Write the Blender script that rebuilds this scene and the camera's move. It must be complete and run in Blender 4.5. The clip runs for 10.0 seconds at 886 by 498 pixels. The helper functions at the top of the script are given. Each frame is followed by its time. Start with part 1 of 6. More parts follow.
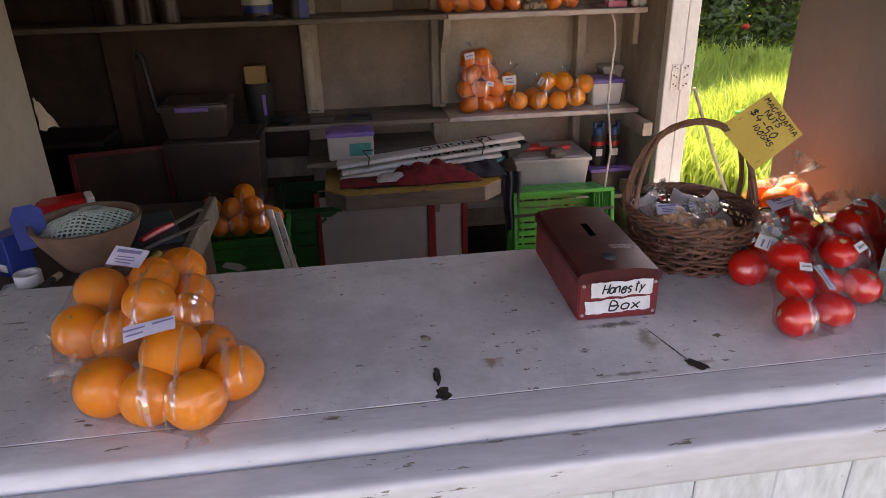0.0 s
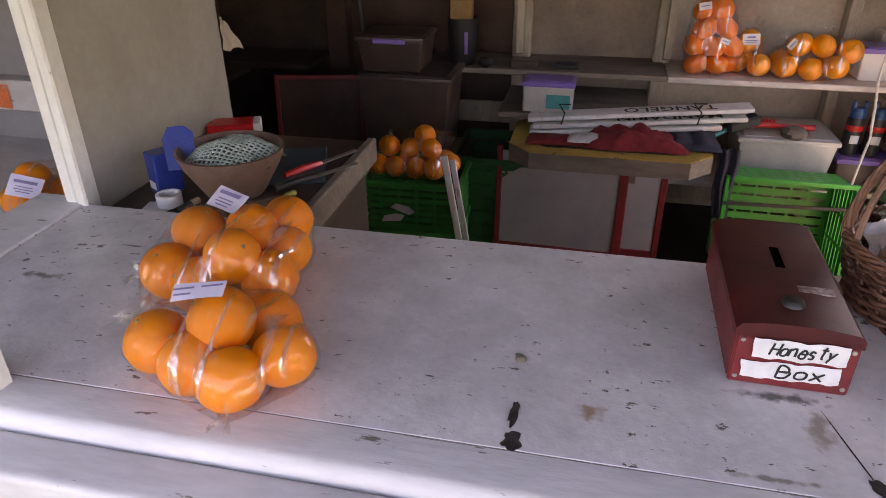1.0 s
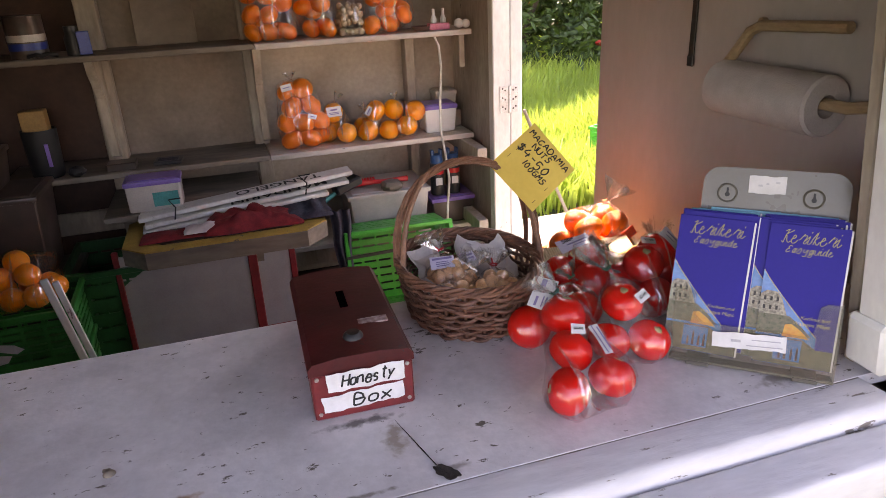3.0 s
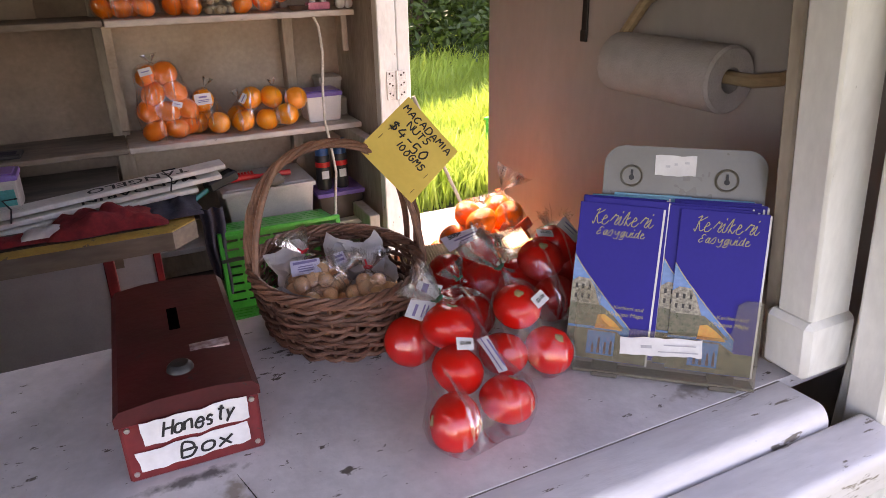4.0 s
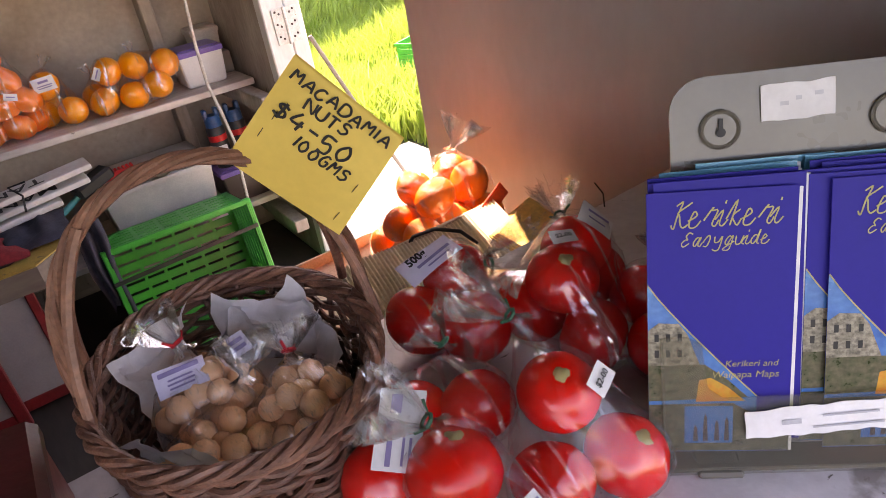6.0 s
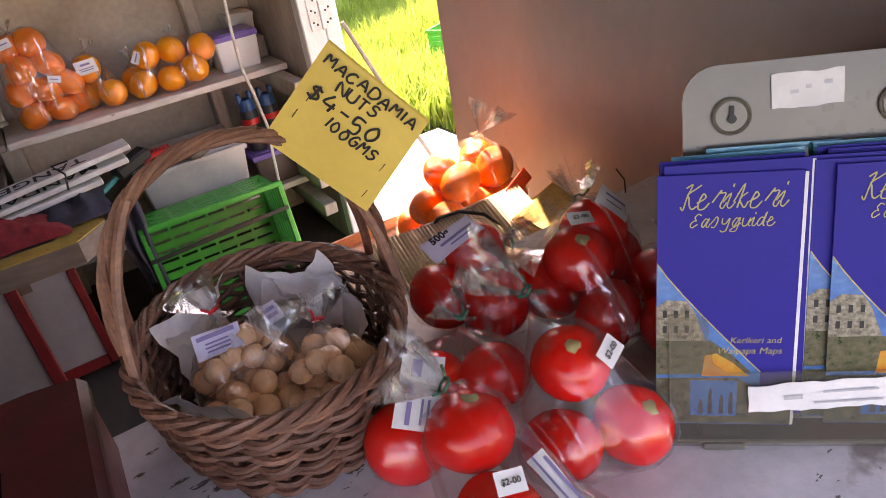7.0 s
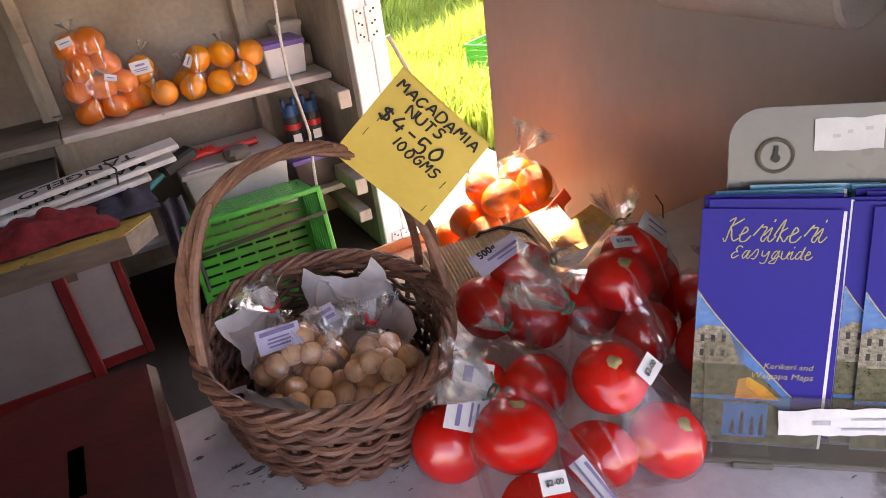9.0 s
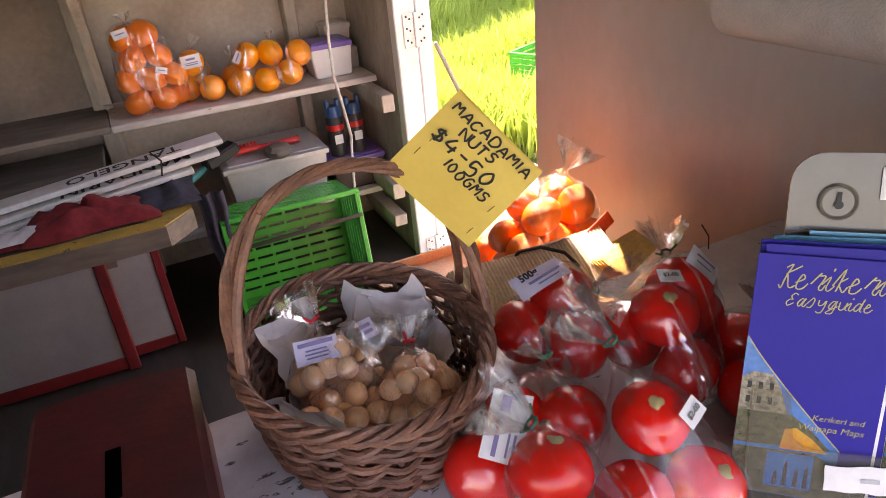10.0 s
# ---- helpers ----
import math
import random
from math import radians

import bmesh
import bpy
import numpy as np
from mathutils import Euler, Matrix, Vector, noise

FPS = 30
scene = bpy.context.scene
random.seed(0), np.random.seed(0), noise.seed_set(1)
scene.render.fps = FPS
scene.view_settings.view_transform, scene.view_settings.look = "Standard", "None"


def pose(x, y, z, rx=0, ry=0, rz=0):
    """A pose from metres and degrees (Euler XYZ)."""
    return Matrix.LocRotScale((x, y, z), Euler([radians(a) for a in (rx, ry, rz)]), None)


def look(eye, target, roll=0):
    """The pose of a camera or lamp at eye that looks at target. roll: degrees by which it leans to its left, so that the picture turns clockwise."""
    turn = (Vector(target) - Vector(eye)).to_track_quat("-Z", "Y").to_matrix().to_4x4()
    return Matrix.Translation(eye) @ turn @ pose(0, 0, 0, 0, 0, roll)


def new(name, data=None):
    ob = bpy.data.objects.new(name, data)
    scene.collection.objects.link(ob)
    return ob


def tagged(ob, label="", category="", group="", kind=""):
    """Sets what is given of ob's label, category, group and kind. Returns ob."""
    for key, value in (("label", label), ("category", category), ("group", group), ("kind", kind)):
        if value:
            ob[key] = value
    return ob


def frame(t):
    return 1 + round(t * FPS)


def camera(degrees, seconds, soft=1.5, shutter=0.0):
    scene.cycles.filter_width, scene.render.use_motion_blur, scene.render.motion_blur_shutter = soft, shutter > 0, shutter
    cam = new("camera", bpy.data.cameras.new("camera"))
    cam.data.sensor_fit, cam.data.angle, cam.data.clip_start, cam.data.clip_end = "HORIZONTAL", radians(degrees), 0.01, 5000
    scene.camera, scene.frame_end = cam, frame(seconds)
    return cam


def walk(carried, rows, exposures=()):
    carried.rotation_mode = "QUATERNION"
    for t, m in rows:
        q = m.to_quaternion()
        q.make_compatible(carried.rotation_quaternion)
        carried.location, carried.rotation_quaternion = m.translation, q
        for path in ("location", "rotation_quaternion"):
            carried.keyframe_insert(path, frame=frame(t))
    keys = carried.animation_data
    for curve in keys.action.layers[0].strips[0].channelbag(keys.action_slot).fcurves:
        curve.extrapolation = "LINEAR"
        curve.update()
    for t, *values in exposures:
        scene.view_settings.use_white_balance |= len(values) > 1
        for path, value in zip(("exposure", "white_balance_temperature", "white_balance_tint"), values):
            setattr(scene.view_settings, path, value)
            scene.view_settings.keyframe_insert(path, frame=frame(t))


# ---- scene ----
cam = camera(66.4, 10.0, 0.75)
PATH = [
    (0, (-0.101, -0.062, 1.567), (0.142, 1.748, 0.752), -1.4),
    (0.5, (0.02, 0.119, 1.536), (-0.166, 1.89, 0.627), 2.0),
    (1, (0.058, 0.172, 1.539), (-0.322, 1.888, 0.584), -0.4),
    (1.5, (0.096, 0.146, 1.544), (0.119, 1.942, 0.664), -0.7),
    (2, (0.126, 0.126, 1.548), (0.449, 1.915, 0.713), -1.1),
    (2.5, (0.16, 0.126, 1.552), (0.594, 1.905, 0.75), -1.5),
    (3, (0.225, 0.121, 1.543), (0.759, 1.89, 0.778), -2.7),
    (3.2, (0.264, 0.115, 1.531), (0.833, 1.869, 0.759), -2.8),
    (4.3, (0.368, 0.417, 1.428), (1.265, 1.993, 0.585), -2.5),
    (4.4, (0.385, 0.469, 1.412), (1.31, 2.011, 0.535), -3.3),
    (4.5, (0.4, 0.496, 1.409), (1.331, 2.015, 0.5), -3.8),
    (5, (0.506, 0.641, 1.403), (1.446, 2.121, 0.44), -7.5),
    (5.5, (0.515, 0.669, 1.404), (1.438, 2.147, 0.422), -9.1),
    (7, (0.498, 0.63, 1.415), (1.309, 2.153, 0.404), -9.9),
    (7.5, (0.493, 0.623, 1.416), (1.279, 2.154, 0.398), -9.7),
    (8, (0.485, 0.613, 1.426), (1.278, 2.153, 0.427), -9.1),
    (8.5, (0.474, 0.606, 1.432), (1.269, 2.156, 0.449), -8.3),
    (9, (0.458, 0.613, 1.443), (1.224, 2.182, 0.467), -7.7),
    (9.5, (0.451, 0.624, 1.45), (1.184, 2.208, 0.473), -6.2),
    (10, (0.453, 0.631, 1.458), (1.145, 2.244, 0.499), -5.4),
]
EXPOSURE = [(0.0, 2.20, 8900, 34), (1.0, 2.73, 9200, 35), (2.0, 2.91, 9000, 35), (3.2, 2.67, 8900, 35), (4.5, 2.59, 8700, 36), (5.0, 2.72, 8700, 36), (7.0, 2.83, 8850, 36), (10.0, 3.02, 9000, 35)]
walk(cam, [(t, look(eye, target, roll)) for t, eye, target, roll in PATH], EXPOSURE)

# ---- world, sun ----
world = bpy.data.worlds.new("sky")
scene.world = world
world.use_nodes = True
_n = world.node_tree.nodes
_sky = _n.new("ShaderNodeTexSky")
_sky.sky_type, _sky.sun_disc = "NISHITA", False
SUN_DIR = Vector((0.31, 0.79, 0.85)).normalized()      # towards the sun
_sky.sun_elevation = math.asin(SUN_DIR.z)
_sky.sun_rotation = math.atan2(SUN_DIR.x, SUN_DIR.y)
_n["Background"].inputs["Strength"].default_value = 0.15
world.node_tree.links.new(_sky.outputs[0], _n["Background"].inputs["Color"])
sun = new("sun", bpy.data.lights.new("sun", "SUN"))
sun.data.energy, sun.data.angle, sun.data.color = 5.0, radians(0.5), (1.0, 0.95, 0.87)
sun.matrix_world = look(SUN_DIR * 20, (0, 0, 0))


# ---- mesh helpers ----
class M:
    """Gathers vertices and faces for one mesh."""
    def __init__(self):
        self.v, self.f = [], []

    def add(self, verts, faces, m=None):
        k = len(self.v)
        self.v += [tuple(m @ Vector(p)) if m is not None else tuple(p) for p in verts]
        self.f += [tuple(i + k for i in f) for f in faces]
        return self

    def bm(self, b, m=None):
        b.verts.ensure_lookup_table()
        b.verts.index_update()
        self.add([v.co.copy() for v in b.verts], [[v.index for v in f.verts] for f in b.faces], m)
        b.free()
        return self

    def box(self, c, s, bevel=0.003, m=None, seg=1):
        """Box with centre c and full size s, edges rounded."""
        b = bmesh.new()
        bmesh.ops.create_cube(b, size=1.0)
        for v in b.verts:
            v.co = Vector((v.co.x * s[0] + c[0], v.co.y * s[1] + c[1], v.co.z * s[2] + c[2]))
        bevel = min(bevel, 0.45 * min(s))
        if bevel > 0:
            bmesh.ops.bevel(b, geom=b.edges[:], offset=bevel, segments=seg, affect="EDGES", profile=0.6)
        return self.bm(b, m)

    def span(self, lo, hi, bevel=0.003, m=None, seg=1):
        return self.box([(a + b) / 2 for a, b in zip(lo, hi)], [abs(b - a) for a, b in zip(lo, hi)], bevel, m, seg)

    def tube(self, pts, r, sides=8, closed=False, m=None, cap=True):
        pts = [Vector(p) for p in pts]
        n, rs = len(pts), (list(r) if isinstance(r, (list, tuple)) else [r] * len(pts))
        verts, faces, up = [], [], None
        for i, p in enumerate(pts):
            a = pts[(i - 1) % n] if (closed or i > 0) else p
            b = pts[(i + 1) % n] if (closed or i < n - 1) else p
            d = (b - a).normalized()
            if up is None:
                up = d.orthogonal().normalized()
            up = (up - d * up.dot(d)).normalized()
            side = d.cross(up)
            for j in range(sides):
                w = 2 * math.pi * j / sides
                verts.append(p + (up * math.cos(w) + side * math.sin(w)) * rs[i])
        for i in range(n if closed else n - 1):
            for j in range(sides):
                a, b, k = i * sides + j, i * sides + (j + 1) % sides, ((i + 1) % n) * sides
                faces.append((a, b, k + (j + 1) % sides, k + j))
        if not closed and cap:
            faces += [tuple(reversed(range(sides))), tuple(range((n - 1) * sides, n * sides))]
        return self.add(verts, faces, m)

    def lathe(self, prof, sides=32, m=None):
        """Turns (radius, height) pairs about z."""
        verts, faces = [], []
        for r, z in prof:
            for j in range(sides):
                w = 2 * math.pi * j / sides
                verts.append((r * math.cos(w), r * math.sin(w), z))
        for i in range(len(prof) - 1):
            for j in range(sides):
                a, b = i * sides + j, i * sides + (j + 1) % sides
                faces.append((a, b, b + sides, a + sides))
        return self.add(verts, faces, m)

    def plate(self, outline, t, m=None):
        """A flat outline in x, y with thickness t upwards."""
        n = len(outline)
        verts = [(x, y, 0) for x, y in outline] + [(x, y, t) for x, y in outline]
        faces = [tuple(reversed(range(n))), tuple(range(n, 2 * n))]
        faces += [(i, (i + 1) % n, n + (i + 1) % n, n + i) for i in range(n)]
        return self.add(verts, faces, m)

    def ball(self, c, r, u=16, v=10, squash=1.0, rough=0.0):
        verts, faces = [], []
        for i in range(v + 1):
            th = math.pi * i / v
            for j in range(u):
                ph = 2 * math.pi * j / u
                d = Vector((math.sin(th) * math.cos(ph), math.sin(th) * math.sin(ph), math.cos(th)))
                k = r * (1 + rough * noise.noise(d * 2.3 + Vector(c) * 31))
                verts.append((c[0] + d.x * k, c[1] + d.y * k, c[2] + d.z * k * squash))
        for i in range(v):
            for j in range(u):
                a, b = i * u + j, i * u + (j + 1) % u
                faces.append((a, a + u, b + u, b))
        return self.add(verts, faces)

    def mesh(self, name, material, smooth=None):
        me = bpy.data.meshes.new(name)
        me.from_pydata(self.v, [], self.f)
        me.validate()
        me.materials.append(material)
        if smooth is None or smooth:
            for p in me.polygons:
                p.use_smooth = True
            if smooth is None:
                me.set_sharp_from_angle(angle=radians(35))
        me.update()
        return me


def part(name, shape, material, parent=None, label="", smooth=None, m=None):
    """One mesh object, under a thing, in that thing's own space."""
    ob = new(name, shape.mesh(name, material, smooth) if isinstance(shape, M) else shape)
    ob.parent = parent
    if m is not None:
        ob.matrix_basis = m
    return tagged(ob, label)


def thing(name, place, label, category, group="", kind=""):
    ob = new(name)
    ob.matrix_basis = place if isinstance(place, Matrix) else Matrix.Translation(place)
    ob.empty_display_size = 0.05
    return tagged(ob, label, category, group, kind)


def whole(name, shape, material, label, category, group="", kind="", smooth=None, m=None):
    return tagged(part(name, shape, material, None, label, smooth, m), label, category, group, kind)


def lettering(body, size, bold=0.0, depth=0.0):
    """Letters in the x, y plane from the built-in font, centred."""
    cu = bpy.data.curves.new("letters", "FONT")
    cu.body, cu.size, cu.offset, cu.extrude, cu.resolution_u = body, size, bold, depth, 2
    cu.align_x, cu.align_y = "CENTER", "CENTER"
    ob = bpy.data.objects.new("letters", cu)
    me = bpy.data.meshes.new_from_object(ob)
    got = ([v.co.copy() for v in me.vertices], [tuple(p.vertices) for p in me.polygons])
    bpy.data.objects.remove(ob)
    return got


PEN = {"M": "00 18 44 78 80", "A": "00 48 80/23 63", "C": "77 48 16 03 11 40 72", "D": "00 08 58 84 50 00", "I": "40 48", "N": "00 08 80 88", "U": "08 02 30 60 82 88",
       "T": "08 88/48 40", "S": "77 48 17 25 64 72 40 01", "$": "76 37 16 25 64 72 41 02/48 40", "4": "38 03 83/65 60", "-": "14 74", "5": "78 18 14 55 73 60 10", "0": "48 15 12 40 72 75 48",
       "1": "40 48", "G": "77 48 15 12 40 71 74 44", "H": "08 00/88 80/04 84", "o": "45 14 11 40 71 74 45", "n": "05 00/04 35 65 70", "e": "03 73 55 25 02 20 60 72", "s": "64 35 13 52 50 10",
       "t": "48 41 60/16 76", "y": "05 31/75 31 1b", "B": "00 08 57 64 04/04 74 72 50 00", "x": "05 70/75 00"}
SCRIPT = {"K": "07 28 38 24 20 10 01/88 67 25 34 51 70 91", "e": "02 33 44 25 12 20 50 72", "r": "02 36 35 65 51 70 82", "i": "02 35 31 50 72/37 38", "k": "02 38 30/65 33 51 70 82", "E": "77 48 26 44 24 02 20 62", "a": "64 35 12 30 54 65 51 70 82",
          "s": "02 36 54 40 10", "y": "05 12 42 65 6b 3c 1b", "g": "64 35 12 30 54 65 6b 3c 1b 82", "u": "05 11 30 51 65 61 80", "d": "64 35 12 30 52 68 61 80"}


def pen(text, x0, x1, y, cap, w, letters, gap=0.28, slant=0.0, wobble=0.0, seed=0, m=None, slim="I1-i"):
    """Words drawn with a round nib between x0 and x1; y is the foot of the letters."""
    rnd = random.Random(seed)
    wide = [0.0 if c == " " else (0.35 if c in slim and c != "-" else 1.0) for c in text]
    step = (x1 - x0) / (sum(wide) + gap * (len(text) - 1))
    s, x = M(), x0
    for c, k in zip(text, wide):
        lift, turn = rnd.uniform(-wobble, wobble) * cap, rnd.uniform(-wobble, wobble)
        for stroke in letters.get(c, "").split("/"):
            raw = [("cba0123456789".index(p[0]) - 3, "cba0123456789".index(p[1]) - 3) for p in stroke.split()]
            if len(raw) < 2:
                continue
            off = 4 * (1 - k)
            pts = [Vector((x + (a - off) / 8 * step + (slant + turn) * b / 8 * cap, y + lift + b / 8 * cap, 0)) for a, b in raw]
            fine = []
            for i in range(len(pts) - 1):
                p0, p1, p2, p3 = pts[max(i - 1, 0)], pts[i], pts[i + 1], pts[min(i + 2, len(pts) - 1)]
                for q in (0, 0.25, 0.5, 0.75):
                    fine.append(0.5 * (2 * p1 + (p2 - p0) * q + (2 * p0 - 5 * p1 + 4 * p2 - p3) * q * q + (3 * p1 - p0 - 3 * p2 + p3) * q ** 3))
            s.tube(fine + [pts[-1]], w / 2, 6, False, (m or Matrix()) @ Matrix.Diagonal((1, 1, 0.12, 1)))
        x += (k + gap) * step
    return s


# ---- materials ----
def mat(name, c1, c2=None, rough=0.5, metal=0.0, scale=12, bump=0.15, fine=180, stretch=(1, 1, 1), spec=0.5, rnd=0.0, coat=0.0, grain=0.12, sss=0.0, alpha=1.0, trans=0.0):
    """Two scales of colour change, fine relief and uneven gloss."""
    m = bpy.data.materials.new(name)
    m.use_nodes = True
    nt = m.node_tree
    N, L = nt.nodes, nt.links.new
    p = N["Principled BSDF"]
    c2 = c2 or tuple(x * 0.75 for x in c1)
    tc, mp = N.new("ShaderNodeTexCoord"), N.new("ShaderNodeMapping")
    mp.inputs["Scale"].default_value = stretch
    L(tc.outputs["Object"], mp.inputs["Vector"])
    n1, n2 = N.new("ShaderNodeTexNoise"), N.new("ShaderNodeTexNoise")
    n1.inputs["Scale"].default_value, n1.inputs["Detail"].default_value, n1.inputs["Roughness"].default_value = scale, 5, 0.62
    n2.inputs["Scale"].default_value, n2.inputs["Detail"].default_value = fine, 3
    L(mp.outputs[0], n1.inputs["Vector"]), L(mp.outputs[0], n2.inputs["Vector"])
    rp = N.new("ShaderNodeValToRGB")
    rp.color_ramp.elements[0].position, rp.color_ramp.elements[1].position = 0.34, 0.66
    rp.color_ramp.elements[0].color, rp.color_ramp.elements[1].color = (*c1, 1), (*c2, 1)
    L(n1.outputs["Fac"], rp.inputs["Fac"])
    hs = N.new("ShaderNodeHueSaturation")
    mr = N.new("ShaderNodeMapRange")
    mr.inputs["From Min"].default_value, mr.inputs["From Max"].default_value = 0.3, 0.7
    mr.inputs["To Min"].default_value, mr.inputs["To Max"].default_value = 1 - grain, 1 + grain
    L(n2.outputs["Fac"], mr.inputs["Value"])
    val = mr.outputs[0]
    if rnd:
        oi, m2, mu = N.new("ShaderNodeObjectInfo"), N.new("ShaderNodeMapRange"), N.new("ShaderNodeMath")
        m2.inputs["To Min"].default_value, m2.inputs["To Max"].default_value = 1 - rnd, 1 + rnd
        mu.operation = "MULTIPLY"
        L(oi.outputs["Random"], m2.inputs["Value"]), L(m2.outputs[0], mu.inputs[0]), L(val, mu.inputs[1])
        val = mu.outputs[0]
    L(val, hs.inputs["Value"]), L(rp.outputs[0], hs.inputs["Color"])
    L(hs.outputs[0], p.inputs["Base Color"])
    rr = N.new("ShaderNodeMapRange")
    rr.inputs["To Min"].default_value, rr.inputs["To Max"].default_value = max(0.03, rough - 0.1), min(1, rough + 0.1)
    L(n1.outputs["Fac"], rr.inputs["Value"]), L(rr.outputs[0], p.inputs["Roughness"])
    p.inputs["Metallic"].default_value, p.inputs["Specular IOR Level"].default_value = metal, spec
    p.inputs["Coat Weight"].default_value, p.inputs["Coat Roughness"].default_value = coat, 0.12
    p.inputs["Transmission Weight"].default_value = trans
    p.inputs["Alpha"].default_value = alpha
    if sss:
        p.inputs["Subsurface Weight"].default_value, p.inputs["Subsurface Radius"].default_value, p.inputs["Subsurface Scale"].default_value = sss, (1, 0.35, 0.15), 0.01
    if bump:
        bp = N.new("ShaderNodeBump")
        bp.inputs["Strength"].default_value, bp.inputs["Distance"].default_value = bump, 0.003
        L(n2.outputs["Fac"], bp.inputs["Height"]), L(bp.outputs[0], p.inputs["Normal"])
    return m


def chipped(m, under, scale=30, amount=0.36, stretch=(1, 1, 1), soft=0.03):
    """Chips and scratches through the paint of m to what lies under."""
    nt = m.node_tree
    N, L = nt.nodes, nt.links.new
    p = N["Principled BSDF"]
    src = p.inputs["Base Color"].links[0].from_socket
    tc, mp, n1, n2 = N.new("ShaderNodeTexCoord"), N.new("ShaderNodeMapping"), N.new("ShaderNodeTexNoise"), N.new("ShaderNodeTexNoise")
    mp.inputs["Scale"].default_value = stretch
    L(tc.outputs["Object"], mp.inputs["Vector"]), L(mp.outputs[0], n1.inputs["Vector"]), L(tc.outputs["Object"], n2.inputs["Vector"])
    n1.inputs["Scale"].default_value, n1.inputs["Detail"].default_value, n1.inputs["Roughness"].default_value = scale, 7, 0.7
    n2.inputs["Scale"].default_value = 4
    ml = N.new("ShaderNodeMath")
    ml.operation = "MULTIPLY_ADD"
    ml.inputs[1].default_value = 0.25
    L(n2.outputs["Fac"], ml.inputs[0]), L(n1.outputs["Fac"], ml.inputs[2])
    rp = N.new("ShaderNodeValToRGB")
    rp.color_ramp.elements[0].position, rp.color_ramp.elements[1].position = amount + 0.18 - soft, amount + 0.18
    rp.color_ramp.elements[0].color, rp.color_ramp.elements[1].color = (1, 1, 1, 1), (0, 0, 0, 1)
    L(ml.outputs[0], rp.inputs["Fac"])
    mx = N.new("ShaderNodeMixRGB")
    mx.inputs["Color2"].default_value = (*under, 1)
    L(rp.outputs[0], mx.inputs["Fac"]), L(src, mx.inputs["Color1"]), L(mx.outputs[0], p.inputs["Base Color"])
    return m


def spots(m, marks):
    """Stains and patches of a given centre, reach and colour, with ragged rims."""
    nt = m.node_tree
    N, L = nt.nodes, nt.links.new
    p = N["Principled BSDF"]
    tc, nz = N.new("ShaderNodeTexCoord"), N.new("ShaderNodeTexNoise")
    nz.inputs["Scale"].default_value, nz.inputs["Detail"].default_value = 60, 6
    L(tc.outputs["Object"], nz.inputs["Vector"])
    for (x, y, z), (rx, ry), col in marks:
        sub, ln, ad, rp, mx = N.new("ShaderNodeMapping"), N.new("ShaderNodeVectorMath"), N.new("ShaderNodeMath"), N.new("ShaderNodeValToRGB"), N.new("ShaderNodeMixRGB")
        sub.inputs["Location"].default_value = (-x / rx, -y / ry, 0)
        sub.inputs["Scale"].default_value = (1 / rx, 1 / ry, 0)
        ln.operation, ad.operation, ad.inputs[1].default_value = "LENGTH", "MULTIPLY_ADD", 2.2
        L(tc.outputs["Object"], sub.inputs["Vector"]), L(sub.outputs[0], ln.inputs[0])
        L(nz.outputs["Fac"], ad.inputs[0]), L(ln.outputs["Value"], ad.inputs[2])
        rp.color_ramp.elements[0].position, rp.color_ramp.elements[1].position = 0.55, 0.8
        rp.color_ramp.elements[0].color, rp.color_ramp.elements[1].color = (0.9, 0.9, 0.9, 1), (0, 0, 0, 1)
        sc = N.new("ShaderNodeMath")
        sc.operation, sc.inputs[1].default_value = "MULTIPLY", 0.4
        L(ad.outputs[0], sc.inputs[0]), L(sc.outputs[0], rp.inputs["Fac"])
        src = p.inputs["Base Color"].links[0].from_socket
        mx.inputs["Color2"].default_value = (*col, 1)
        L(rp.outputs[0], mx.inputs["Fac"]), L(src, mx.inputs["Color1"]), L(mx.outputs[0], p.inputs["Base Color"])
    return m


